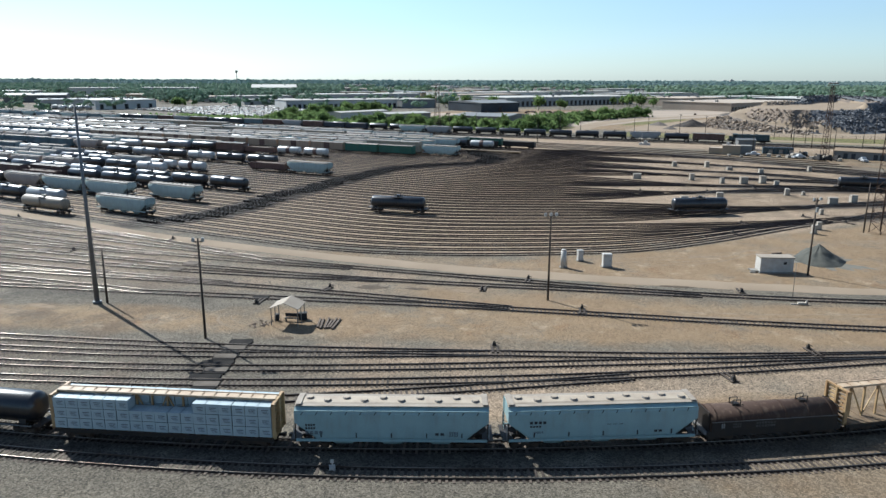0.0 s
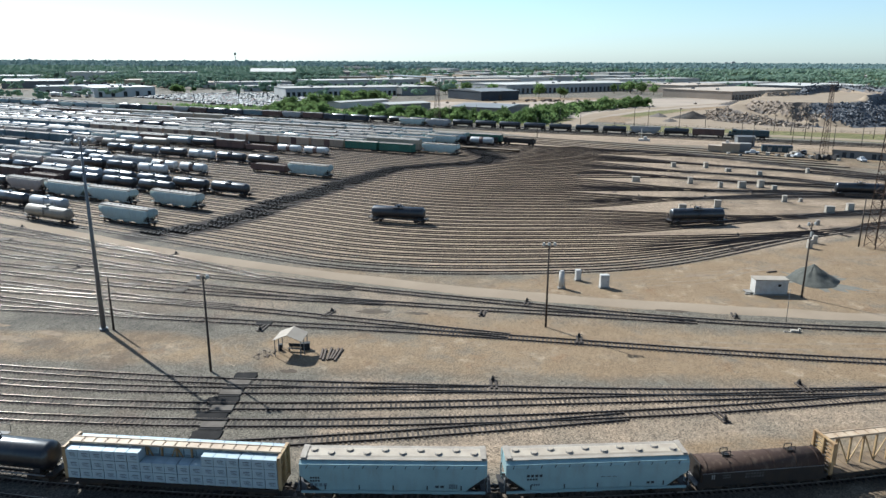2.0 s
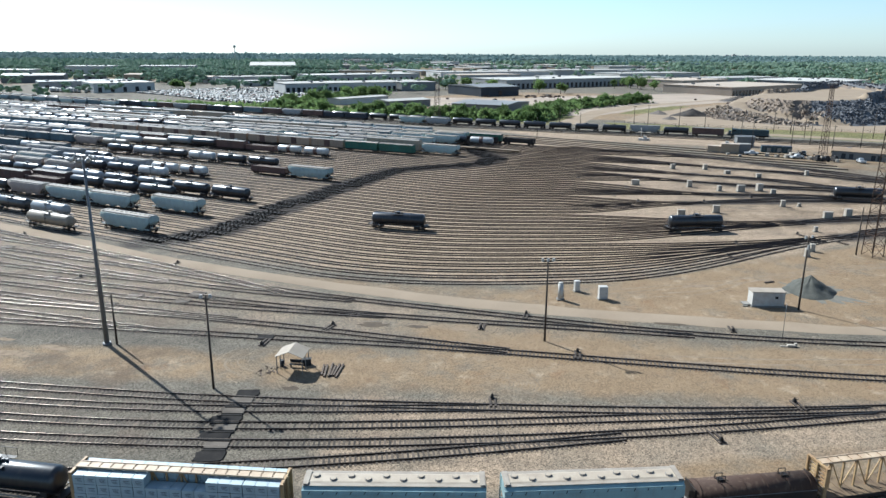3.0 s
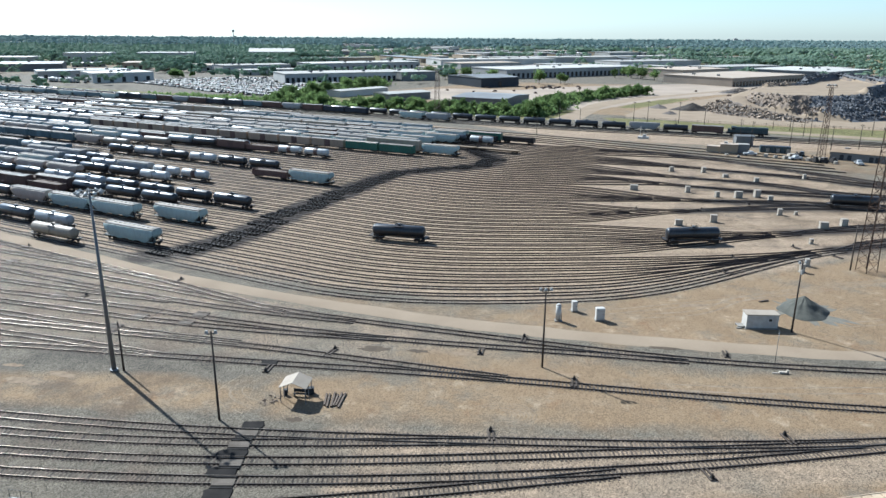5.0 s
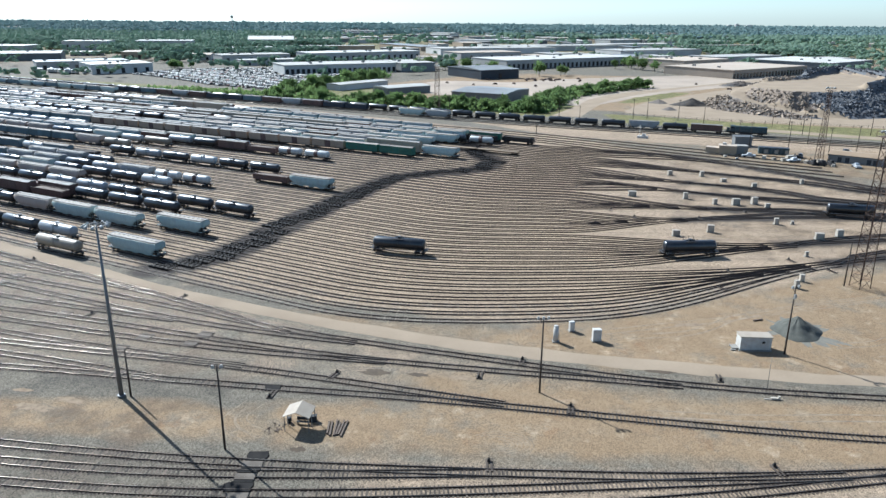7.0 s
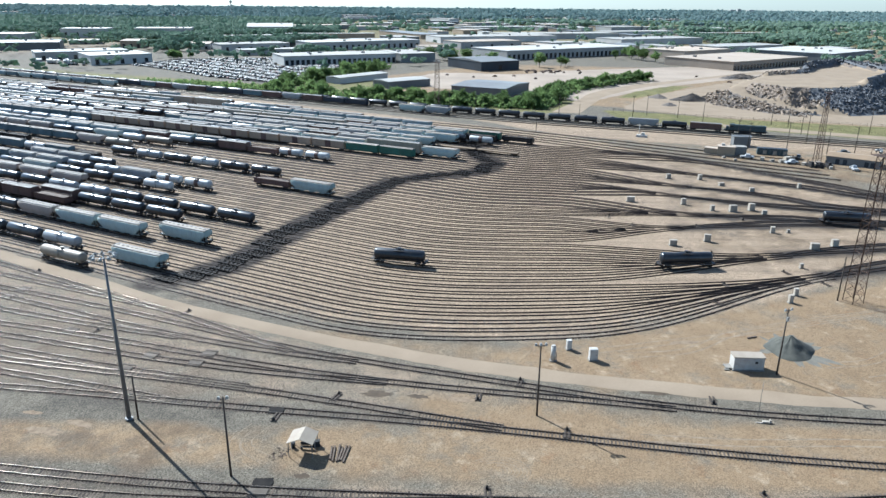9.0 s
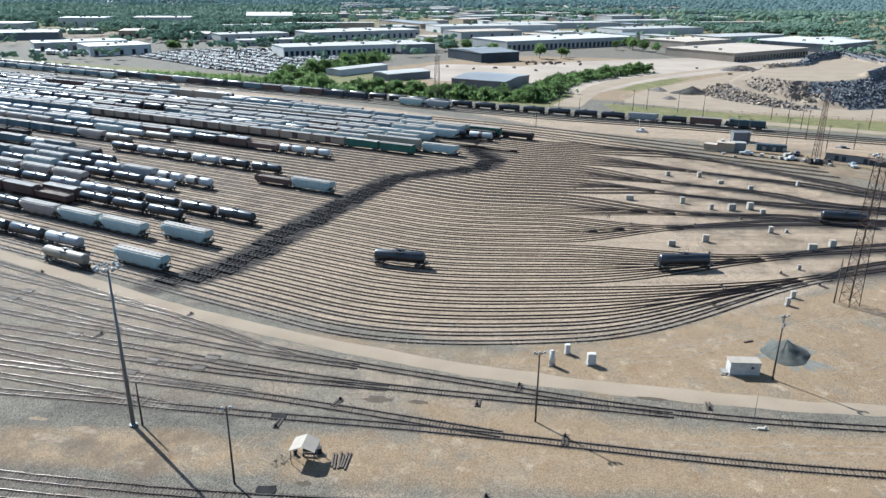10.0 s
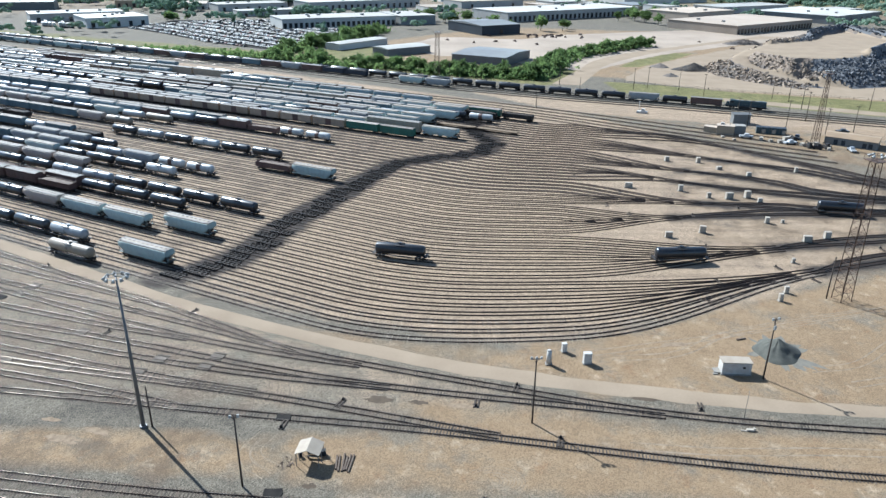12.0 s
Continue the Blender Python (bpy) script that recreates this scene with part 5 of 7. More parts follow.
# the long train on the main line
def main_train(offset, x_end, names, cycle, stop):
    base = smooth_line(MAIN, 4)
    line = [p + q * offset for p, q in zip(base, sides(base))][::-1]
    q = list(names)
    k = 0
    while k < len(line) and line[k].x > x_end:
        k += 1
    p = line[k]
    n = 0
    while True:
        name = q.pop(0) if q else cycle[n % len(cycle)]
        n += 1
        long = LENGTH[name] + 0.12
        j = k
        while j < len(line) - 1 and (line[j] - p).length < long:
            j += 1
        if j >= len(line) - 1 or line[j].x < stop:
            return
        e = p + (line[j] - p).normalized() * long
        m = (p + e) / 2
        put_car(name, pose(m.x, m.y, RAIL, 0, 0, math.degrees(math.atan2(e.y - p.y, e.x - p.x))), False)
        p, k = e, j


main_train(0.0, 164, ["loco", "boxn", "main", "hopg"], ["main"], -560)
main_train(-5.0, -45, [], ["goni", "goni", "boxn", "hopg", "boxn", "boxb"], -560)
main_train(-10.0, 8, ["hopg", "hopw", "hopw"] + [], ["boxb", "hopw", "boxn", "hopg"], -30)
main_train(-15.5, -240, [], ["hopw", "boxb", "hopb"], -560)


# the three cars that stand alone among the bowl tracks
def lone(name, x, y, turn):
    put_car(name, pose(x, y, RAIL, 0, 0, turn), True)


lone("long", -11.2, 168.4, -12.0)
lone("long", 60.6, 167.8, 4.0)
lone("long", 121.0, 205.0, -12.0)


# ---- retarders ----
def retarder_u(v):
    """Where the line of retarders crosses the track at v."""
    pts = [((Vector(p).dot(U)), Vector(p).dot(N)) for p in RETARDERS]
    for (u0, v0), (u1, v1) in zip(pts, pts[1:]):
        if min(v0, v1) <= v <= max(v0, v1):
            return u0 + (u1 - u0) * (v - v0) / (v1 - v0 + 1e-9)
    return pts[-1][0]


def retarder():
    r = thing("retarder", "dark oily wheel retarder clamped round the rails", "retarder", "retarders of the sorting yard")
    for y in (-HALF - 0.2, -HALF + 0.2, HALF - 0.2, HALF + 0.2):
        part("brake_beam", Shape().box((0, y, 0.20), (6.4, 0.14, 0.20)), M_GREASE, r)
    for i in range(5):
        x = -2.7 + i * 1.35
        s = Shape().box((x, 0, 0.10), (0.5, 3.0, 0.22))
        for y in (-1.35, 1.35):
            s.box((x, y, 0.32), (0.7, 0.5, 0.42), taper=(0.7, 0.7))
            s.tube((x, y, 0.35), (x + 0.7, y, 0.35), 0.13, 8)
        part("lever", s, M_GREASE, r, "greasy lever and spring housing")
    return r


first = None
for i in range(1, BOWL_TRACKS):
    v = track_v(i)
    p = bowl(retarder_u(v) + rnd.uniform(-2.2, 2.2), v)
    at = pose(p.x, p.y, 0.02, 0, 0, -27)
    if first is None:
        first = retarder()
        first.matrix_basis = at
    else:
        copy_thing(first, at)


# ---- crossings ----
def crossing(x, y, turn, w=2.6, deep=2.9, mat=M_PAVE, label="worn concrete crossing panels between the rails"):
    t = thing("crossing", label, "crossing", "track crossings", "structure", pose(x, y, 0, 0, 0, turn))
    for a, d in ((0, 1.3), (-1.02, 0.36), (1.02, 0.36)):
        s = Shape()
        s.box((0, a, 0.09), (w, d, 0.17), taper=(0.98, 0.97))
        part("panel", s, M_ASPHALT if a and x > -30 and y < 86 else mat, t)
    return t


for x, y, turn in ((-25.3, 80.4, -2), (-25.6, 77.75, 0), (-25.5, 73.85, 0), (-25.3, 70.05, 0), (-95.8, 150.2, -20), (-97, 146.2, -22), (-74.7, 129.0, -14), (-57.4, 114.2, -14), (-54.8, 118.9, -14), (-44.1, 119.9, -14), (-45.5, 116.2, -13), (-84, 118, -14), (-72, 115, -14), (-99.5, 133, -14)):
    crossing(x, y, turn)
for x, y, w, d, turn in ((-25.1, 82.4, 2.8, 1.9, 2), (-26.0, 75.8, 3.5, 1.9, 3), (-26.1, 71.95, 3.6, 1.9, -3), (-25.4, 67.9, 3.2, 2.2, 3), (-27.3, 100.6, 2.6, 1.9, 5), (-101, 144.5, 4, 2, -20)):  # across the tracks
    s = Shape()
    n = 14
    ring = [(math.cos(2 * math.pi * i / n), math.sin(2 * math.pi * i / n)) for i in range(n)]
    pts = [(w / 2 * (abs(a) ** 0.4) * (1 if a > 0 else -1) * rnd.uniform(0.88, 1.08), d / 2 * (abs(b) ** 0.4) * (1 if b > 0 else -1) * rnd.uniform(0.88, 1.08)) for a, b in ring]
    s.add([(a * 1.06, b * 1.06, 0.0) for a, b in pts] + [(a, b, 0.13) for a, b in pts], [(i, (i + 1) % n, n + (i + 1) % n, n + i) for i in range(n)])
    s.face([n + i for i in range(n)])
    single("asphalt_patch", s, M_ASPHALT, "dark asphalt patch of a track crossing", "asphalt patch", "asphalt patches", "structure", pose(x, y, 0, 0, 0, turn))


def ground_patch(x, y, w, d, turn, mat, label):
    s = Shape()
    n = 60
    pts = []
    for i in range(n):
        a = 2 * math.pi * i / n
        r = 1 + 0.42 * noise.noise((math.cos(a) * 1.5 + x, math.sin(a) * 1.5 + y, 0)) + 0.28 * noise.noise((math.cos(a) * 5 + x, math.sin(a) * 5 + y, 3))
        pts.append((w / 2 * r * math.cos(a), d / 2 * r * math.sin(a)))
    s.add([(p, q, 0.0) for p, q in pts] + [(p * 0.9, q * 0.9, 0.02) for p, q in pts], [(i, (i + 1) % n, n + (i + 1) % n, n + i) for i in range(n)])
    s.face([n + i for i in range(n)])
    single("ground_stain", s, mat, label, "ground stain", "ground stains", "structure", pose(x, y, 0, 0, 0, turn))


for x, y, w, d, turn in ((-11.4, 106.1, 4.6, 2.2, -8), (-4.4, 105.3, 3.2, 1.3, -5), (35.7, 107.0, 5, 1.4, -12), (-20.0, 80.5 + 3.4, 2.0, 1.2, 0)):
    ground_patch(x, y, w, d, turn, M_DAMP, "dark damp stain on the gravel")
for x, y, w, d, turn in ((2.8, 104.4, 4.4, 1.6, -6), (-62, 94.5, 7, 1.8, -12), (-57, 96.5, 5, 1.4, -20), (-66, 99.5, 3.4, 1.0, -8), (38, 131, 5, 2, 10), (47, 126, 6, 1.6, 5)):
    ground_patch(x, y, w, d, turn, M_MUD, "pale dried mud stain on the gravel")


def ruts(points, label, gauge=1.7, width=0.28):
    """The two shallow tracks that wheels have pressed into the dirt."""
    line = smooth_line(points, 1.2)
    t = thing("wheel_ruts", label, "wheel ruts", "wheel ruts", "structure")
    for off in (-gauge / 2, gauge / 2):
        s = Shape()
        for i, (p, q) in enumerate(zip(line, sides(line))):
            w = width * (0.6 + 0.5 * noise.noise((p.x * 0.5, p.y * 0.5, off)))
            s.v.extend(((*(p + q * (off - w)), 0.006), (*(p + q * off), 0.018), (*(p + q * (off + w)), 0.006)))
        for i in range(len(line) - 1):
            for j in (0, 1):
                s.face([i * 3 + j, i * 3 + j + 1, i * 3 + 4 + j, i * 3 + 3 + j])
        part("rut", s, M_RUT, t)


for k in range(4):
    a = [(7.6 + (1.0 + 1.1 * k) * math.cos(w), 85.4 + (0.7 + 0.75 * k) * math.sin(w)) for w in (-2.2 + 0.5 * i + 0.4 * k for i in range(8))]
    ruts(a, "curling wheel ruts pressed into the gravel", 0.5, 0.09)
ruts(((-29.6, 96.5), (-31.6, 92), (-30.4, 88.8), (-26.8, 86)), "curved wheel ruts beside the light pole", 1.6, 0.12)
ruts(((-28.0, 96.5), (-30.0, 92.5), (-28.6, 89.6), (-25, 87.4)), "curved wheel ruts beside the light pole", 1.6, 0.10)
for a in (((28, 122), (42, 125.6), (54, 128.6), (67, 132.6), (85, 138), (110, 146)), ((34, 120.5), (44, 121.8), (50, 124.5), (58, 130), (72, 135), (96, 142)), ((70, 117), (80, 119), (90, 126), (100, 134)), ((76, 112), (88, 115), (100, 118)), ((30, 93.8), (45, 92.6), (62, 92.8), (80, 92))):
    ruts(a, "pale wheel ruts across the packed dirt", 1.8, 0.22)


# ---- poles, masts and towers ----
def high_mast(x, y, height):
    t = thing("high_mast_light", "tall tapered steel mast with a ring of floodlights", "light mast", at=pose(x, y, 0))
    part("pole", Shape().tube((0, 0, 0), (0, 0, height), 0.36, 14, 0.14).tube((0, 0, 0), (0, 0, 0.35), 0.6, 12), M_POLE_STEEL, t)
    r = Shape()
    for i in range(14):
        a, b = 2 * math.pi * i / 14, 2 * math.pi * (i + 1) / 14
        r.beam((1.35 * math.cos(a), 1.35 * math.sin(a), height - 0.3), (1.35 * math.cos(b), 1.35 * math.sin(b), height - 0.3), 0.10)
    for i in range(4):
        a = math.pi / 2 * i + 0.4
        r.beam((0, 0, height - 0.25), (1.35 * math.cos(a), 1.35 * math.sin(a), height - 0.3), 0.08)
    part("ring", r, M_POLE_STEEL, t)
    lamp = Shape().tube((0, 0, 0.18), (0.35, 0, -0.32), 0.12, 8, 0.34)
    me = lamp.mesh("floodlight", M_LAMP)
    for i in range(9):
        a = 2 * math.pi * i / 9
        part("floodlight", me, M_LAMP, t, at=pose(1.45 * math.cos(a), 1.45 * math.sin(a), height - 0.25, 0, 0, math.degrees(a)))
    return t


high_mast(-49.9, 97.7, 27.8)


def wood_pole(x, y, height, arm=0.0, lamps=0, turn=0, label="dark creosoted wooden pole with floodlights"):
    t = thing("light_pole" if lamps else "utility_pole", label, "pole", "poles of the yard", at=pose(x, y, 0, 0, 0, turn))
    part("pole", Shape().tube((0, 0, 0), (0, 0, height), 0.17, 9, 0.11), M_POLE_WOOD, t)
    if arm:
        part("crossarm", Shape().box((0, 0.14, height - 0.45), (arm, 0.12, 0.14)).beam((-arm * 0.35, 0.14, height - 0.45), (0, 0.14, height - 1.1), 0.05).beam((arm * 0.35, 0.14, height - 0.45), (0, 0.14, height - 1.1), 0.05), M_POLE_WOOD, t)
    for i in range(lamps):
        a = (i - (lamps - 1) / 2) * arm / max(1, lamps - 1)
        s = Shape().box((a, -0.05, height - 0.15), (0.42, 0.30, 0.42), taper=(0.7, 0.8)).box((a, 0.1, height - 0.38), (0.08, 0.08, 0.3))
        part("floodlight", s, M_LAMP, t, "pale floodlight housing")
    return t


wood_pole(-29.9, 83.8, 12.7, 1.1, 2, 10)
wood_pole(14.8, 99.7, 12.9, 1.6, 3, 5)
p_hut = wood_pole(59.7, 113.7, 12.9, 1.4, 2, 20)
part("meter_box", Shape().box((0, -0.22, 11.0), (0.4, 0.25, 0.8)), M_LAMP, p_hut)
wood_pole(-48.5, 97.8, 7.9, label="short dark timber post beside the light mast")
wood_pole(88.4, 147.5, 10.5, label="dark timber post beside the lattice tower")
for x, y, h in ((119.6, 421, 12), (109.8, 415, 12), (135.4, 413, 12), (144.4, 397, 12), (179.5, 390, 12), (185.5, 383, 12), (182, 361, 14), (172, 335, 14), (218, 363, 13), (139, 322, 12), (137, 330, 12), (155.4, 319, 13), (183, 313, 12), (167.4, 307, 12), (3.4, 428, 12), (20, 445, 11), (69, 428, 11), (47, 361, 10), (250, 330, 12), (75, 395, 10)):
    wood_pole(x, y, h, 2.0 if h > 11 else 0, 0, -25, "dark timber utility pole beside the main line")


def lattice_tower(x, y, height, base, top, label, lamps=True, turn=15):
    t = thing("lattice_tower", label, "lattice tower", "lattice towers", at=pose(x, y, 0, 0, 0, turn))

    def corner(k, z):
        w = base + (top - base) * z / height
        return Vector(((-1, 1, 1, -1)[k] * w / 2, (-1, -1, 1, 1)[k] * w / 2, z))

    for k in range(4):
        part("leg", Shape().beam(corner(k, 0), corner(k, height), 0.17), M_TOWER, t)
    n = int(height / 2.2)
    for i in range(n):
        z0, z1 = height * i / n, height * (i + 1) / n
        s = Shape()
        for k in range(4):
            j = (k + 1) % 4
            s.beam(corner(k, z0), corner(j, z1), 0.075)
            s.beam(corner(k, z1), corner(j, z1), 0.075)
            if y < 200:
                part("brace", s, M_TOWER, t)
                s = Shape()
        if y >= 200:
            tagged(part("bracing", s, M_TOWER, t), kind="stuff")
    if lamps:
        s = Shape().box((0, 0, height + 0.1), (top + 1.8, top + 1.8, 0.12))
        for a in (-1, 1):
            for b in (-1, 1):
                s.beam((a * (top + 1.7) / 2, b * (top + 1.7) / 2, height + 0.1), (a * (top + 1.7) / 2, b * (top + 1.7) / 2, height + 1.2), 0.07)
        for a in (-1, 1):
            s.beam((a * (top + 1.7) / 2, -(top + 1.7) / 2, height + 1.15), (a * (top + 1.7) / 2, (top + 1.7) / 2, height + 1.15), 0.07)
            s.beam((-(top + 1.7) / 2, a * (top + 1.7) / 2, height + 1.15), ((top + 1.7) / 2, a * (top + 1.7) / 2, height + 1.15), 0.07)
        part("platform", s, M_TOWER, t)
        for i in range(6):
            a = 2 * math.pi * i / 6 + 0.3
            part("floodlight", Shape().tube((1.25 * math.cos(a), 1.25 * math.sin(a), height + 1.3), (1.75 * math.cos(a), 1.75 * math.sin(a), height + 0.9), 0.2, 8, 0.38), M_LAMP, t)
    return t


lattice_tower(91.6, 147.0, 33.0, 2.9, 1.7, "rusty steel lattice floodlight tower")
lattice_tower(155.0, 291.0, 29.0, 2.4, 1.0, "tall rusty lattice floodlight tower by the sheds", turn=30)
lattice_tower(-4.0, 442.0, 27.0, 3.2, 1.8, "slim lattice tower in front of the trees", True, 20)


# ---- shed, huts, cabinets ----
def canopy(x, y, turn):
    t = thing("canopy_shed", "white gabled open-sided canopy on thin posts", "canopy", at=pose(x, y, 0, 0, 0, turn))
    w, d, e, r = 3.9, 3.4, 2.45, 3.25
    for a, b in ((-1, 1), (1, -1)):
        s = Shape()
        lo = [(a * w / 2, -d / 2, e), (a * w / 2, d / 2, e), (0, d / 2, r), (0, -d / 2, r)]
        s.add([(p[0], p[1], p[2] - 0.06) for p in lo] + lo, ((0, 3, 2, 1), (4, 5, 6, 7), (0, 1, 5, 4), (1, 2, 6, 5), (2, 3, 7, 6), (3, 0, 4, 7)))
        part("roof_panel", s, M_SHED_ROOF, t)
    for i in (-1, 1):
        for j in (-1, 0, 1):
            part("post", Shape().box((i * (w / 2 - 0.2), j * (d / 2 - 0.2), e / 2), (0.09, 0.09, e)), M_GALV, t)
        part("eave_beam", Shape().box((i * (w / 2 - 0.2), 0, e - 0.05), (0.1, d - 0.3, 0.12)), M_GALV, t)
    return t


canopy(-20.85, 89.6, -6)
s = Shape().box((0, 0, 0.45), (1.9, 0.5, 0.06)).box((0, 0.28, 0.8), (1.9, 0.06, 0.5))
for a in (-0.8, 0.8):
    s.box((a, 0, 0.22), (0.08, 0.45, 0.44))
single("bench", s, M_DARK, "dark bench under the white canopy", "bench", at=pose(-20.5, 90.2, 0, 0, 0, -6))
single("tool_box", Shape().box((0, 0, 0.45), (1.1, 0.7, 0.9), taper=(0.95, 0.9)).box((0, 0, 0.93), (1.16, 0.76, 0.07)), M_DARK, "dark metal tool box under the canopy", "tool box", at=pose(-19.2, 91.0, 0, 0, 0, 10))
single("barrel", Shape().tube((0, 0, 0), (0, 0, 0.88), 0.29, 14).tube((0, 0, 0.28), (0, 0, 0.32), 0.31, 14).tube((0, 0, 0.58), (0, 0, 0.62), 0.31, 14), M_DARK, "dark steel barrel beside the canopy", "barrel", at=pose(-22.6, 90.6, 0))
for k in range(6):
    single("old_tie", Shape().box((0, 0, 0.12), (0.26, 3.2 + 0.4 * (k % 3), 0.24), taper=(0.95, 1)), M_LOG, "old weathered timber tie lying on gravel", "timber tie", "old ties by the canopy", at=pose(-16.75 + 0.42 * k + (0.2 if k > 1 else 0), 89.2 - 0.25 * (k % 2), 0, 0, 0, 4 - 2.6 * k + rnd.uniform(-2, 2)))
rk = Shape()
for i in range(34):
    a, q = rnd.gauss(-24.2, 0.7), rnd.gauss(89.4, 0.9)
    w = rnd.uniform(0.08, 0.22)
    rk.box((a, q, 0.04), (w * rnd.choice((1, 1, 5)), w, 0.12), rot=Euler((rnd.uniform(-0.2, 0.2), rnd.uniform(-0.2, 0.2), rnd.uniform(0, 3))).to_matrix(), taper=(0.8, 0.8))
single("stone_debris", rk, M_LOG, "scattered broken stones and timber by the canopy", "debris", kind="stuff")


def hut(x, y, turn, w, d, h, walls, roof, label, door=True, windows=0, name="equipment_hut", category="hut", pitch=0.0):
    t = thing(name, label, category, "yard buildings", at=pose(x, y, 0, 0, 0, turn))
    part("foundation", Shape().box((0, 0, 0.08), (w + 0.4, d + 0.4, 0.16)), M_CONCRETE, t)
    part("wall", Shape().box((0, 0, h / 2 + 0.15), (w, d, h - 0.1)), walls, t)
    if pitch:
        r = Shape().prism([(d / 2 + 0.3, h), (d / 2 + 0.3, h + 0.12), (0, h + pitch), (-d / 2 - 0.3, h + 0.12), (-d / 2 - 0.3, h)], -w / 2 - 0.3, w / 2 + 0.3)
    else:
        r = Shape().box((0, 0, h + 0.16), (w + 0.3, d + 0.3, 0.14), taper=(0.99, 0.98))
    part("roof", r, roof, t)
    if door:
        dr = part("door", Shape().box((w * 0.3, -d / 2 - 0.03, 1.1), (0.95, 0.07, 2.0)), M_CONCRETE, t)
        part("handle", Shape().box((w * 0.3 + 0.35, -d / 2 - 0.09, 1.1), (0.05, 0.06, 0.16)), M_STEEL_DARK, dr)
    for i in range(windows):
        a = -w / 2 + (i + 0.7) * w / (windows + 0.4)
        q = part("window", Shape().box((a, -d / 2 - 0.02, h * 0.55), (1.1, 0.06, 1.0)), M_WINDOW, t)
        part("frame", Shape().box((a, -d / 2 - 0.04, h * 0.55 - 0.55), (1.3, 0.08, 0.1)), M_CONCRETE, q)
    return t


hut_a = hut(55.1, 116.0, -3, 5.4, 2.2, 2.5, M_CABINET, M_SHED_ROOF, "white prefabricated equipment hut with a landing", False)
part("door", Shape().box((-2.64, 0.1, 1.2), (0.07, 0.95, 2.0)), M_CONCRETE, hut_a)
st = Shape().box((-3.3, 0, 0.28), (1.3, 1.6, 0.12)).box((-3.8, -1.0, 0.14), (0.9, 0.5, 0.12))
for a in (-0.6, 0.6):
    for b in (-0.7, 0.7):
        st.box((-3.3 + a, b, 0.12), (0.1, 0.1, 0.24))
part("landing", st, M_CONCRETE, hut_a)
part("vent", Shape().box((1.2, -1.38, 1.8), (0.5, 0.06, 0.4)), M_STEEL_DARK, hut_a)


def cabinet(x, y, turn, w, d, h, coat=M_CABINET, drum=False):
    t = thing("relay_cabinet", "white steel signal relay cabinet on a concrete base", "cabinet", "relay cabinets", at=pose(x, y, 0, 0, 0, turn))
    part("base", Shape().box((0, 0, 0.1), (w + 0.3, d + 0.3, 0.2)), M_CONCRETE, t)
    if drum:
        tagged(t, "white upright steel drum tank on a concrete base", "tank")
        t.name = "upright_tank"
        part("body", Shape().tube((0, 0, 0.2), (0, 0, h), w / 2, 18), coat, t)
        part("lid", Shape().tube((0, 0, h), (0, 0, h + 0.22), w / 2, 18, w * 0.28), coat, t)
        part("pipe", Shape().tube((w * 0.62, 0, 0), (w * 0.62, 0, h * 0.55), 0.06, 8).beam((w * 0.4, 0, h * 0.55), (w * 0.66, 0, h * 0.55), 0.08), M_GALV, t)
        return
    part("body", Shape().box((0, 0, 0.2 + h / 2), (w, d, h)), coat, t)
    part("lid", Shape().box((0, 0, 0.25 + h), (w + 0.12, d + 0.12, 0.10), taper=(0.9, 0.8)), coat, t)
    q = part("door", Shape().box((0, -d / 2 - 0.015, 0.2 + h / 2), (w * 0.86, 0.05, h * 0.88)), coat, t)
    part("handle", Shape().box((w * 0.28, -d / 2 - 0.06, 0.2 + h * 0.5), (0.05, 0.06, 0.2)), M_STEEL_DARK, q)


for x, y, w, d, h in ((20.1, 118.2, 0.95, 0.9, 3.0), (23.8, 122.8, 0.9, 0.8, 1.7), (27.6, 118.6, 1.5, 1.0, 2.1), (62.8, 184.8, 2.5, 1.2, 1.9), (73.5, 188.5, 2.2, 1.4, 2.5), (92.4, 218.9, 3.0, 1.6, 2.5), (86.1, 219.8, 1.6, 1.2, 2.0), (98.8, 220.2, 2.4, 1.6, 2.8), (101.2, 215.8, 1.8, 1.2, 1.5),
                      (95.4, 196.8, 1.5, 1.3, 2.2), (100.1, 197, 1.0, 0.9, 1.0), (100.5, 182.4, 2.8, 1.5, 2.1), (107.3, 185.1, 2.2, 1.6, 2.4), (79, 226.6, 1.8, 1.5, 2.5), (96.4, 261.4, 1.8, 1.5, 2.4), (101.2, 252.5, 2.6, 1.4, 1.2), (108.9, 244.3, 2.0, 1.4, 1.6), (128.3, 249.9, 1.4, 1.2, 2.0), (85.1, 263.3, 2.0, 1.4, 2.0), (62.4, 229.8, 3.2, 1.5, 2.0),
                      (77.1, 146.0, 1.2, 1.0, 2.2), (80.3, 150.2, 1.2, 1.0, 2.0), (90, 175.9 - 8, 1.0, 0.9, 1.4)):
    cabinet(x, y, rnd.uniform(-12, 12), w * (1 if y < 130 else 0.76), d * (1 if y < 130 else 0.76), h * (1 if y < 130 else 0.72), M_CABINET if y < 130 else M_CABINET_OLD, h == 3.0)


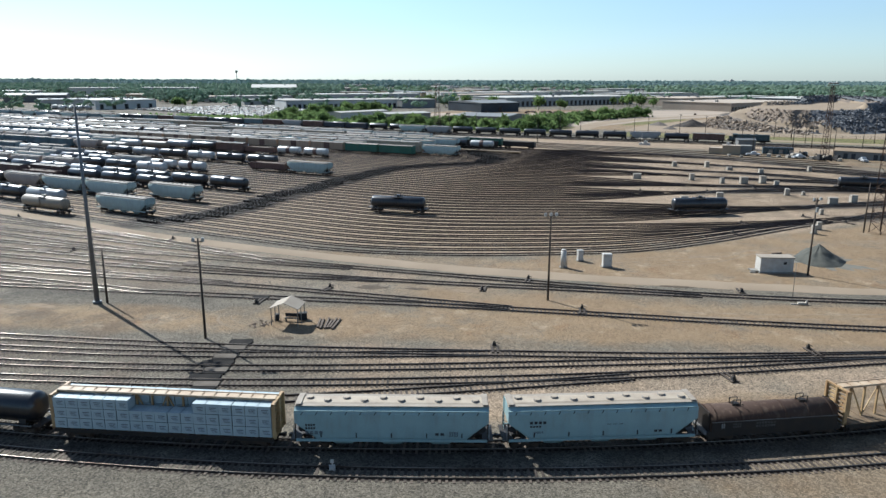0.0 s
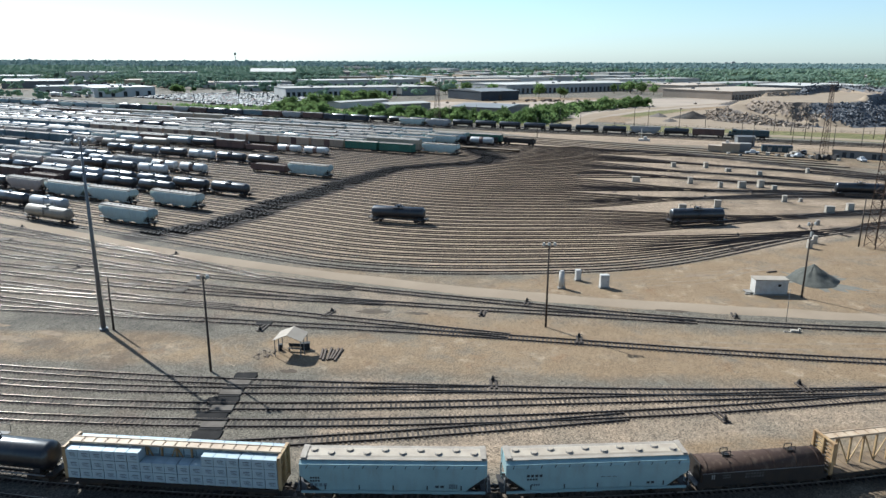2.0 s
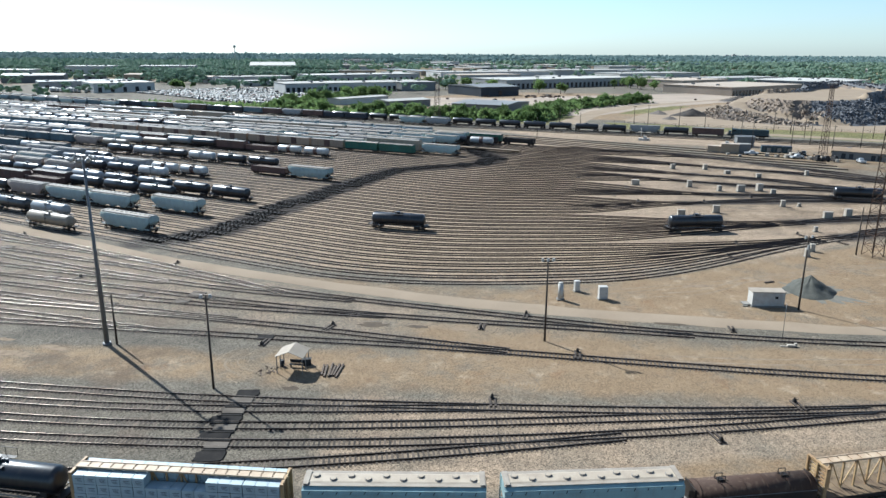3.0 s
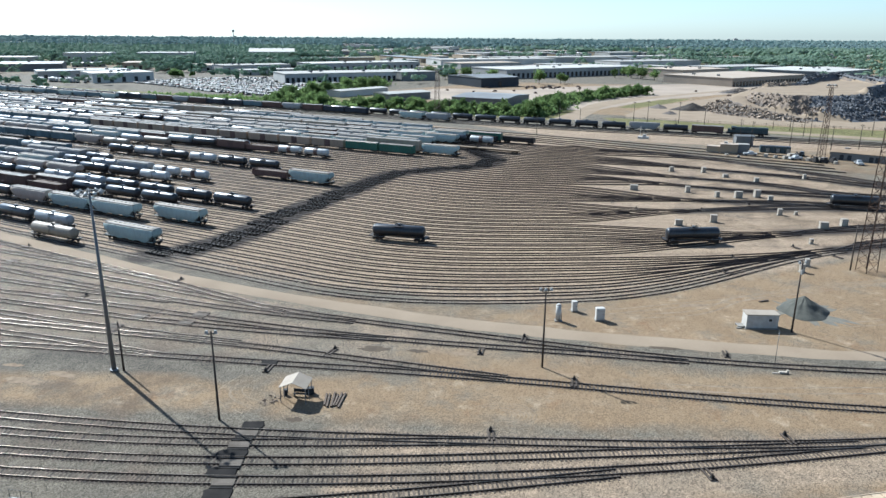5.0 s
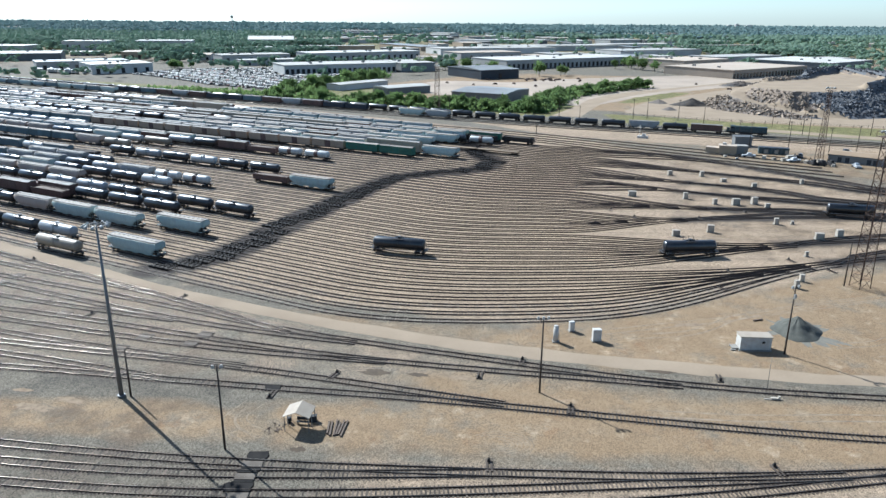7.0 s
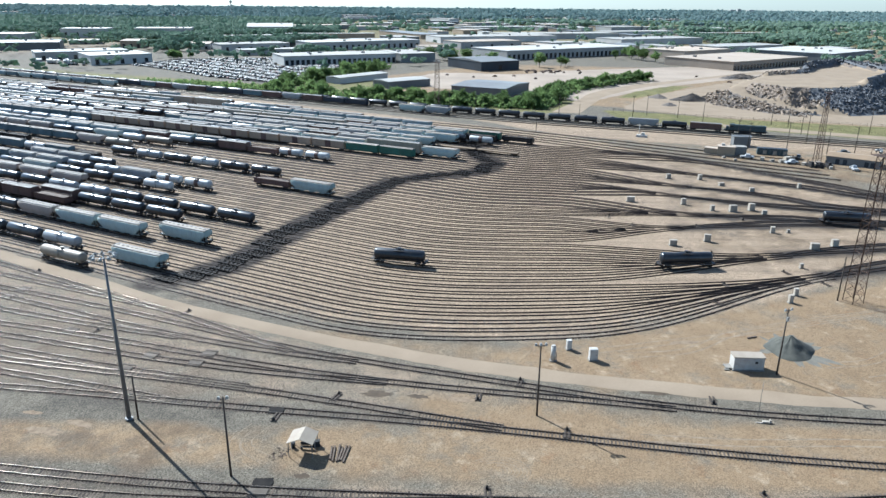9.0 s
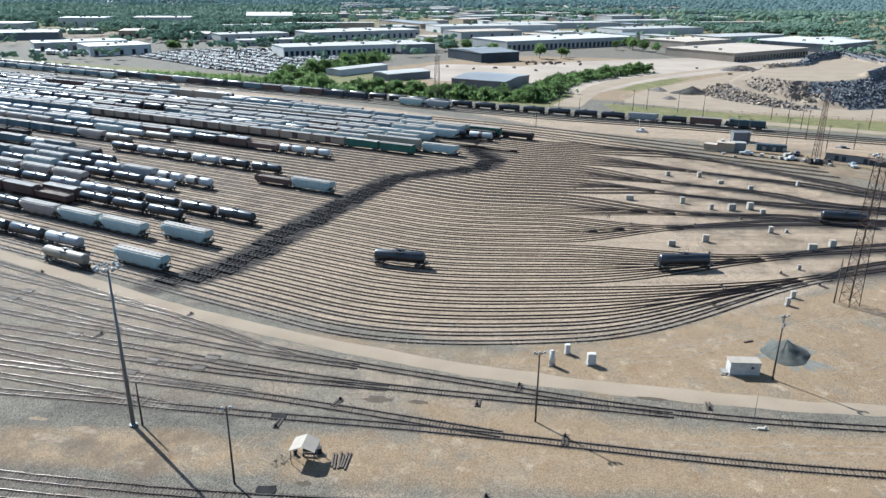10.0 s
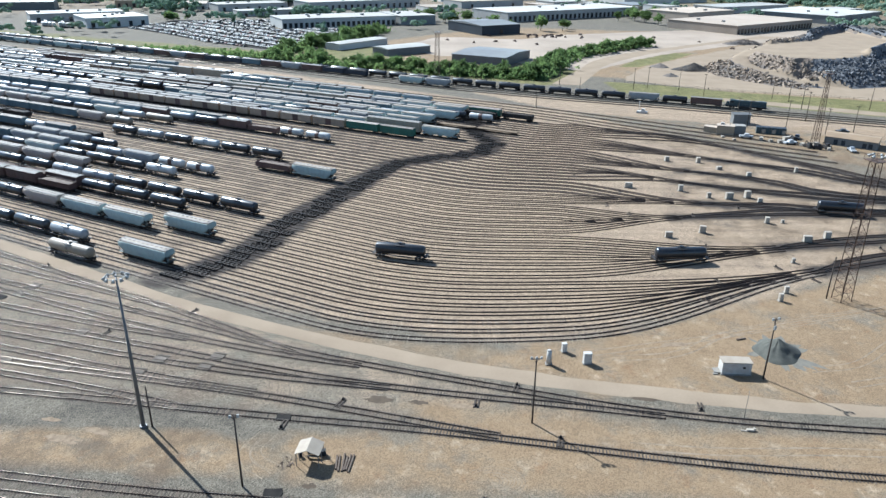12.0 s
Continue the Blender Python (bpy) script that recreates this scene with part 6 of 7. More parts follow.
def switch_stand(x, y, turn):
    t = thing("switch_stand", "dark iron switch stand with a lever and target", "switch stand", "switch stands", at=pose(x, y, 0, 0, 0, turn))
    part("tie_plate", Shape().box((0, -0.9, 0.10), (0.28, 2.6, 0.14)).box((0.6, -0.9, 0.10), (0.28, 2.6, 0.14)), M_TIE, t)
    part("stand", Shape().box((0.3, 0, 0.35), (0.5, 0.35, 0.45), taper=(0.6, 0.6)).tube((0.3, 0, 0.5), (0.3, 0, 0.62), 0.05, 8), M_STEEL_DARK, t)
    part("target", Shape().box((0.3, 0, 0.66), (0.22, 0.04, 0.14)), M_TRUCK, t)
    part("lever", Shape().beam((0.3, 0, 0.55), (0.95, 0.2, 0.35), 0.06), M_STEEL_DARK, t)


for x, y, a in ((5.4, 81.3, 0), (-18.1, 105.8, -25), (5.8, 104.2, 170), (18.7, 95.6, -10), (42.9, 80.6, 5), (30.9, 71.4, 190), (13.0, 110.9, -15), (-26.8, 97.6, 170), (-54.6, 139.0, -28), (-98.8, 162, -28), (-69.6, 129.4, -18), (45, 103.6, 170), (70.8, 178.6, 0), (84, 165, 20), (60, 146, 30), (66, 156.8, 8), (90, 157.5, 25), (75, 203, 0), (92, 209, 170), (51, 212, -10), (58, 225, -10), (46, 243, -10), (56, 203.6, 0), (118, 178, 0)):
    switch_stand(x, y, a)
# a white signal bungalow pad beside the right-hand track
s = Shape().box((0, 0, 0.2), (1.1, 0.45, 0.3)).box((0.7, 0.2, 0.3), (0.3, 0.3, 0.5)).box((-1.0, -0.2, 0.08), (1.1, 0.16, 0.14))
single("switch_machine", s, M_CABINET_OLD, "pale powered switch machine beside the track", "switch machine", at=pose(51.0, 98.0, 0, 0, 0, -10))
s = Shape().box((0, 0, 0.15), (0.5, 0.5, 0.3)).tube((0, 0, 0.2), (0, 0, 0.9), 0.05, 8).box((0, 0, 0.75), (0.3, 0.08, 0.3))
single("switch_marker", s, M_CABINET, "small white switch marker beside the near track", "switch marker", at=pose(-9.6, 53.6, 0, 0, 0, 10))
single("marker_pole", Shape().tube((0, 0, 0), (0, 0, 5.5), 0.045, 8, 0.03), M_POLE_STEEL, "thin grey steel pole at the road edge", "pole", at=pose(51.4, 101.6, 0))


def heap(x, y, r, h, mat, name, label, category, seed=1, lumps=0.5, squash=1.0, grooves=0.0):
    s = Shape()
    n, m = 18, 56
    for i in range(n + 1):
        t = i / n
        for j in range(m):
            a = 2 * math.pi * j / m
            w = noise.noise((math.cos(a) * 1.3 + seed, math.sin(a) * 1.3, t * 1.5))
            rad = r * t * (1 + 0.22 * w)
            z = h * max(0, (1 - t) ** 1.05) + lumps * 0.22 * noise.noise((rad * math.cos(a) * 0.9, rad * math.sin(a) * 0.9, seed)) * min(1, 3 * (1 - t)) + grooves * noise.noise((math.cos(a) * 5, math.sin(a) * 5, seed)) * math.sin(math.pi * min(1, t * 1.1))
            s.v.append((rad * math.cos(a), squash * rad * math.sin(a), max(z, 0) - 0.03 * (t > 0.99)))
    for i in range(n):
        for j in range(m):
            s.face([i * m + j, (i + 1) * m + j, (i + 1) * m + (j + 1) % m, i * m + (j + 1) % m], 0, True)
    return single(name, s, mat, label, category, at=pose(x, y, 0))


heap(66.4, 123.6, 4.8, 3.0, M_HEAP, "stone_mound", "grey-green heap of crushed stone on the dirt", "stone mound", 3, 0.8, grooves=0.32)
for k in range(16):  # stone dust raked out round the heap
    a = rnd.uniform(-2.6, 3.4)
    r0, r1 = 4.0, rnd.uniform(6.0, 10.5 if -1.4 < a < 0.3 else 7.6)
    c, e = Vector((math.cos(a), math.sin(a))), Vector((-math.sin(a), math.cos(a)))
    w = rnd.uniform(0.25, 0.8)
    o = Vector((66.2, 123.6))
    pts = [o + c * r0 - e * w, o + c * (r0 + r1) / 2 - e * w * 1.3 + e * rnd.uniform(-0.3, 0.3), o + c * r1, o + c * (r0 + r1) / 2 + e * w * 1.2, o + c * r0 + e * w]
    single("dust_streak", Shape().add([(p.x, p.y, 0.012 + 0.0011 * k) for p in pts], ((0, 1, 2, 3, 4),)), M_DUST, "thin streak of grey stone dust round the heap", "dust streak", "dust streaks", "structure")
single("old_tie", Shape().box((0, 0, 0.13), (0.3, 2.2, 0.26), taper=(0.95, 1)), M_LOG, "dark timber tie lying beside the stone heap", "timber tie", at=pose(61.2, 128.3, 0, 0, 0, -72))
heap(169, 490, 14, 5.0, M_COAL, "fill_mound", "dark heap of fill in the dirt lot", "heap", 5, 1, 0.6)
heap(150, 503, 7, 2.6, M_RUBBLE, "rubble_mound", "small grey heap of rubble", "heap", 8, 2)
heap(146, 464, 5, 2.0, M_RUBBLE, "rubble_mound", "small low heap of broken concrete", "heap", 9, 2)


# ---- sheds and vehicles by the far lattice tower ----
hut(118.8, 311.8, -35, 5.6, 3.4, 2.3, M_WALL_TAN, M_ROOF_BEIGE, "low tan block hut beside the tracks", False)
control = hut(124.0, 308.9, -20, 7.2, 5.0, 3.6, M_WALL_TAN, M_ROOF_BEIGE, "tan block control building with a flat roof", False, 0, "control_building", "building")
part("door", Shape().box((3.63, -0.9, 1.25), (0.07, 1.0, 2.1)), M_WALL_DARK, control)
part("air_conditioner", Shape().box((-1.4, 0.6, 4.2), (1.5, 1.2, 0.9), taper=(0.95, 0.95)), M_CABINET, control)
part("vent", Shape().tube((1.6, 0.8, 3.8), (1.6, 0.8, 4.9), 0.14, 10), M_GALV, control)
hut(130.1, 309.2, -8, 4.7, 4.2, 3.5, M_ROOF_GREY, M_ROOF_SOFT, "grey metal-clad equipment hut", True)
hut(138.6, 329.6, -6, 7.6, 5.0, 4.4, M_ROOF_GREY, M_ROOF_GREY, "grey metal shed behind the control building", True, 0, "equipment_hut", "hut", 0.7)
for x, y, w, a in ((141.5, 292.6, 2.4, 10), (148.6, 288.2, 2.2, 40), (154.5, 289, 2.6, 5), (156.2, 281.6, 2.0, 70), (138.2, 294.8, 1.8, 20), (123.6, 296.8, 1.2, 0), (158.3, 285.5, 1.8, 30), (135.3, 297.5, 2.4, 60), (146.2, 297.8, 2.8, 12), (149.4, 300.6, 2.2, 33), (120.4, 301.5, 1.4, 15)):
    t = thing("supply_crate", "dusty pale supply crate lying beside the sheds", "crate", "crates by the sheds", at=pose(x, y, 0, 0, 0, a))
    part("body", Shape().box((0, 0, w * 0.25 + 0.1), (w, w * 0.6, w * 0.5), taper=(0.96, 0.96)), M_CABINET_OLD, t)
    part("pallet", Shape().box((0, 0, 0.05), (w * 1.1, w * 0.7, 0.1)), M_LOG, t)
shop = hut(171.1, 292.0, -35.4, 19.5, 12.0, 3.1, M_ROOF_GREY, M_ROOF_TAN, "long low grey shop building with a rusty tan roof", False, 0, "shop_building", "building", 0.9)
for a in (-5.4, -2.6, 5.2, 7.4):
    q = part("shop_door", Shape().box((a, -6.03, 1.25), (1.5, 0.08, 2.1)), M_WALL_DARK, shop, "dark steel shop door")
    part("lintel", Shape().box((a, -6.05, 2.38), (1.8, 0.12, 0.14)), M_CONCRETE, q)
part("downpipe", Shape().tube((-9.5, -6.1, 0.2), (-9.5, -6.1, 3.0), 0.09, 8), M_GALV, shop)
for k in range(6):
    t = thing("storage_container", "dark blue-green steel container with a pale front panel" if k in (1, 3, 5) else "dark blue-green steel container standing beside the sheds", "container", "containers by the sheds", at=pose(139.6 + k * 1.96, 311.2 - k * 0.62, 0, 0, 0, -17.5))
    part("body", Shape().box((0, 0, 1.35), (1.86, 3.6, 2.7)), M_LOCO, t)
    part("roof_rim", Shape().box((0, 0, 2.76), (1.92, 3.7, 0.12), taper=(0.97, 0.98)), M_WALL_DARK, t)
    if k in (1, 3, 5):
        part("front_panel", Shape().box((0, -1.83, 1.1), (1.5, 0.06, 1.7)), M_CABINET_OLD, t, "pale dusty front panel")


def pickup(x, y, turn, mat, label):
    t = thing("pickup_truck", label, "pickup truck", "vehicles in the yard", at=pose(x, y, 0, 0, 0, turn))
    b = Shape().prism([(0.95, 0.45), (0.98, 1.0), (0.9, 1.12), (-0.9, 1.12), (-0.98, 1.0), (-0.95, 0.45)], -2.7, 2.7)
    part("body", b, mat, t)
    c = Shape().box((0.25, 0, 1.5), (2.3, 1.75, 0.78), taper=(0.7, 0.85))
    part("cab", c, mat, t)
    part("windscreen", Shape().box((1.12, 0, 1.5), (0.1, 1.4, 0.5), rot=Euler((0, -0.5, 0)).to_matrix()), M_GLASS, t)
    for a in (-1.7, 1.75):
        for q in (-0.9, 0.9):
            part("wheel", Shape().tube((a, q - 0.12, 0.38), (a, q + 0.12, 0.38), 0.38, 12), M_TYRE, t)
    return t


pickup(130.2, 301.0, -14, M_CAR_WHITE, "white pickup truck parked by the control building")
pickup(144.6, 291.0, 10, M_CAR_WHITE, "white service truck parked on the dirt")
pickup(151.8, 300.2, 60, M_CAR_DARK, "dark service truck parked on the dirt")
pickup(164.6, 279.8, 80, M_CAR_WHITE, "white pickup truck parked before the shop")
pickup(177.4, 312, -5, M_CAR_DARK, "dark pickup truck behind the shop")
for x, y in ((149.7, 285.2), (152.4, 283.0), (147.6, 294.6), (156.2, 283.8)):
    s = Shape().box((0, 0, 0.9), (3.4, 1.7, 1.2), taper=(0.9, 0.9)).box((-0.6, 0, 1.9), (1.3, 1.3, 0.9), taper=(0.85, 0.85)).beam((0.5, 0, 1.4), (1.9, 0, 2.6), 0.22).beam((1.9, 0, 2.6), (2.6, 0, 1.2), 0.16)
    t = thing("work_machine", "dark track maintenance machine with a boom", "work machine", "work machines", at=pose(x, y, 0, 0, 0, rnd.uniform(0, 180)))
    part("body", s, M_STEEL_DARK, t)
    for a in (-1.1, 1.1):
        part("wheel", Shape().tube((a, -0.95, 0.4), (a, 0.95, 0.4), 0.4, 12), M_TYRE, t)
s = Shape().box((0, 0, 0.8), (5, 2.4, 1.0)).box((0.5, 0, 1.8), (1.6, 1.6, 1.2)).tube((-1.5, 0, 1.2), (-1.5, 0, 6.5), 0.12, 8)
single("signal_mount", s, M_CABINET, "pale pump and mast mount between the tracks", "equipment", at=pose(98, 350, -0.3, 0, 0, -25))


# ---- buildings beyond the yard ----
def warehouse(x, y, turn, w, d, h, walls, roof, label, docks=0, ridge=0.0, units=4):
    t = thing("warehouse", label, "warehouse", "buildings beyond the yard", at=pose(x, y, 0, 0, 0, turn))
    s = Shape()
    s.box((0, 0, h / 2), (w, d, h))
    part("wall", s, walls, t)
    if ridge:
        r = Shape().prism([(d / 2 + 0.4, h - 0.1), (d / 2 + 0.4, h + 0.3), (0, h + ridge), (-d / 2 - 0.4, h + 0.3), (-d / 2 - 0.4, h - 0.1)], -w / 2 - 0.4, w / 2 + 0.4)
    else:
        r = Shape().box((0, 0, h + 0.25), (w + 0.8, d + 0.8, 0.5))
    rf = part("roof", r, roof, t)
    for i in range(units):
        part("roof_unit", Shape().box((rnd.uniform(-0.4, 0.4) * w, rnd.uniform(-0.3, 0.3) * d, h + 1.2 + ridge * 0.6), (rnd.uniform(2, 4), 2.5, 1.8)), M_ROOF_GREY, rf)
    for i in range(docks):
        a = -w / 2 + (i + 0.5) * w / docks
        part("dock_door", Shape().box((a, -d / 2 - 0.06, h * 0.32), (min(3.4, w / docks * 0.6), 0.2, h * 0.55)), M_WINDOW, t)
    return t


BUILT = []


def built(x, y, turn, w, d, *rest, **kw):
    BUILT.append((x, y, max(w, d) * 0.62))
    warehouse(x, y, turn, w, d, *rest, **kw)


built(39, 722, 31, 44, 60, 8.5, M_WALL_DARK, M_ROOF_GREY, "dark blue steel warehouse with a low grey roof", 1, 2.0, 0)
built(34.7, 527, -27, 41, 47, 5.5, M_ROOF_GREY, M_ROOF_GREY, "low grey metal shed by the trees", 0, 1.6, 0)
built(-70, 596, 52, 56, 15, 4.5, M_WALL_PALE, M_ROOF_PALE, "low pale shed behind the trees", 0, 1.0, 0)
built(-32, 560, 40, 40, 20, 5.0, M_ROOF_GREY, M_ROOF_PALE, "grey shed with a pale roof", 0, 1.2, 0)
built(-334, 747, 38, 58, 50, 9, M_WALL_PALE, M_ROOF_PALE, "large pale warehouse beside the car park", 5)
built(-395, 800, 33, 90, 40, 8, M_WALL_PALE, M_ROOF_GREY, "long grey warehouse beside the main line", 6)
built(-114, 770, 27, 120, 46, 9, M_WALL_PALE, M_ROOF_SOFT, "long pale warehouse with dock doors", 22)
built(-40, 808, 27, 40, 60, 9, M_ROOF_GREY, M_ROOF_SOFT, "plain grey end hall of the long warehouse", 0)
built(-115, 1011, 35, 165, 50, 10, M_WALL_PALE, M_ROOF_PALE, "long low warehouse with a white roof", 18)
built(138, 903, 32.5, 203, 70, 10, M_WALL_PALE, M_ROOF_PALE, "large white warehouse with rows of dock doors", 30)
built(316, 789, 36, 138, 82, 8, M_ROOF_BEIGE, M_ROOF_BEIGE, "wide warehouse with a beige roof and dark glazed front", 24, 0, 2)
built(300, 905, 36, 90, 60, 9, M_ROOF_BEIGE, M_ROOF_BEIGE, "tan block warehouse behind the dirt lot", 0)
built(454, 906, 40, 118, 98, 9, M_ROOF_GREY, M_ROOF_PALE, "warehouse with a white roof and dark wall", 8)
built(-590, 1230, 10, 70, 50, 14, M_WALL_PALE, M_ROOF_PALE, "tall pale warehouse far off", 4)
built(-478, 1275, 14, 90, 55, 14, M_WALL_PALE, M_ROOF_PALE, "tall long pale warehouse far off", 6)
built(-660, 1100, 5, 90, 50, 11, M_WALL_PALE, M_ROOF_PALE, "pale warehouse far off", 4)
built(-330, 1420, 12, 84, 60, 13, M_ROOF_PALE, M_ROOF_PALE, "white works hall far off", 0, 6)
built(-520, 930, 20, 70, 40, 9, M_ROOF_GREY, M_ROOF_GREY, "grey gabled works hall far off", 0, 2.5)
built(-250, 960, 33, 90, 40, 8, M_WALL_PALE, M_ROOF_SOFT, "low flat-roofed hall behind the car park", 6)
built(-210, 880, 30, 70, 24, 6, M_WALL_PALE, M_ROOF_SOFT, "narrow pale hall at the car park's edge", 4)
built(200, 1330, 20, 230, 60, 9, M_WALL_PALE, M_ROOF_SOFT, "very long low warehouse far off", 0)
built(80, 1210, 24, 210, 60, 9, M_WALL_PALE, M_ROOF_SOFT, "very long grey-roofed warehouse far off", 0)
built(330, 1180, 28, 170, 60, 9, M_WALL_PALE, M_ROOF_PALE, "long white-roofed warehouse far off", 0)
for k in range(355):
    y = 960 + 2300 * rnd.random() ** 1.5
    x = (rnd.uniform(-0.16, 0.40) if rnd.random() < 0.80 else rnd.uniform(-0.64, 0.64)) * y
    w, d = rnd.choice((rnd.uniform(18, 45), rnd.uniform(70, 210))), rnd.uniform(18, 60)
    if any(math.hypot(x - a, y - b) < 0.75 * (r + 0.62 * max(w, d)) for a, b, r in BUILT):
        continue
    built(x, y, rnd.choice((33, 30, 24, 120, 14)), w, d, rnd.uniform(5, 9), rnd.choice((M_WALL_PALE, M_WALL_PALE, M_WALL_TAN, M_ROOF_GREY)), rnd.choice((M_ROOF_PALE, M_ROOF_SOFT, M_ROOF_SOFT, M_ROOF_BEIGE, M_ROOF_GREY)), rnd.choice(("pale low warehouse beyond the yard", "flat-roofed industrial building beyond the yard")), 3 if y < 1150 else 0, units=0)

# a water tower and far tower blocks on the skyline
t = thing("water_tower", "slim pale water tower on the skyline", "water tower", at=pose(-708, 2500, 0))
part("stem", Shape().tube((0, 0, 0), (0, 0, 46), 1.6, 12, 1.2), M_WALL_PALE, t)
part("bowl", Shape().tube((0, 0, 46), (0, 0, 50), 1.5, 16, 4.5).tube((0, 0, 50), (0, 0, 54), 4.5, 16, 4.2).tube((0, 0, 54), (0, 0, 56), 4.2, 16, 1), M_WALL_PALE, t)
for x, y, w, h in ((-2480, 4400, 26, 24), (-2440, 4400, 40, 20), (1660, 4300, 34, 22), (1700, 4300, 22, 27), (1790, 4350, 50, 21)):
    single("tower_block", Shape().box((0, 0, h / 2), (w, 25, h)).box((0, 0, h + 2), (w * 0.5, 10, 4)), M_WALL_PALE, "distant pale tower block on the skyline", "tower block", "skyline blocks", at=pose(x, y, 0))


def trailer(at):
    t = thing("truck_trailer", "white box trailer parked beside the warehouse", "trailer", "parked trailers", at=at)
    part("box", Shape().box((0, 0, 2.5), (14.0, 2.5, 2.7)), M_WALL_PALE, t)
    part("chassis", Shape().box((0, 0, 1.0), (13.5, 0.9, 0.3)).box((5.0, 0, 0.55), (0.2, 1.8, 0.9)), M_STEEL_DARK, t)
    for a in (-5.6, -4.4):
        part("wheelset", Shape().tube((a, -1.2, 0.5), (a, 1.2, 0.5), 0.5, 10), M_TYRE, t)
    return t


first = trailer(pose(-412, 737, 0, 0, 0, 120))
for k in range(1, 15):
    copy_thing(first, pose(-412 + 4.3 * k + rnd.uniform(-0.5, 0.5), 737 - 1.6 * k + (12 if k % 5 == 3 else 0), 0, 0, 0, 120 + rnd.uniform(-3, 3)))


# ---- car park ----
def within(x, y, poly):
    hit = False
    for (x0, y0), (x1, y1) in zip(poly, poly[1:] + poly[:1]):
        if (y0 > y) != (y1 > y) and x < (x1 - x0) * (y - y0) / (y1 - y0) + x0:
            hit = not hit
    return hit


def car_park():
    s = Shape()
    r = random.Random(11)
    section = ((-2.2, 0.3), (2.2, 0.3), (2.2, 0.8), (1.2, 0.95), (0.5, 1.45), (-1.3, 1.45), (-2.1, 0.95))
    field = [(-304, 716), (-250, 668), (-191, 608), (-130, 566), (-112, 600), (-92, 660), (-76, 722), (-112, 732), (-164, 716), (-182, 818), (-292, 806)]
    a, along, across = Vector((-118, 540)), Vector((-200, 190)), Vector((190, 200)).normalized()
    rows, n = 40, 98
    for i in range(-6, rows):
        for j in range(n):
            if r.random() < 0.22:
                continue
            p = a + along * ((j + 0.5) / n) + across * (15.5 * (i // 2) + (5.2 if i % 2 else 0)) + Vector((r.uniform(-0.3, 0.3), r.uniform(-0.3, 0.3)))
            if not within(p.x, p.y, field):
                continue
            d = across.normalized()
            q = Vector((-d.y, d.x))
            k = len(s.v)
            for side in (-0.88, 0.88):
                s.v.extend((*(p + d * x + q * side * (1 if z < 1.2 else 0.8)), z) for x, z in section)
            m = len(section)
            for e in range(m):
                s.face([k + e, k + (e + 1) % m, k + m + (e + 1) % m, k + m + e])
            s.face([k + e for e in reversed(range(m))])
            s.face([k + m + e for e in range(m)])
    single("parked_cars", s, M_LOTCARS, "hundreds of parked cars of mixed colours in rows", "parked cars", kind="stuff")
    single("car_park", Shape().add([(x, y, 0.03) for x, y in field], (tuple(reversed(range(len(field)))),)), M_ASPHALT, "grey asphalt car park", "car park", kind="structure")


car_park()


# ---- rubble terrace ----
TERRACE = [(209, 487), (214, 473), (220, 461), (236, 457), (257, 464), (276, 478), (310, 515), (350, 560), (345, 640), (300, 600), (273, 560), (240, 543), (211, 502)]
WAY_UP = [(236, 424, -0.3), (225, 434, 0.3), (215, 445, 2), (206, 458, 4), (198, 472, 6), (197, 486, 8), (205, 497, 10), (222, 509, 12.4), (250, 515, 12.6)]


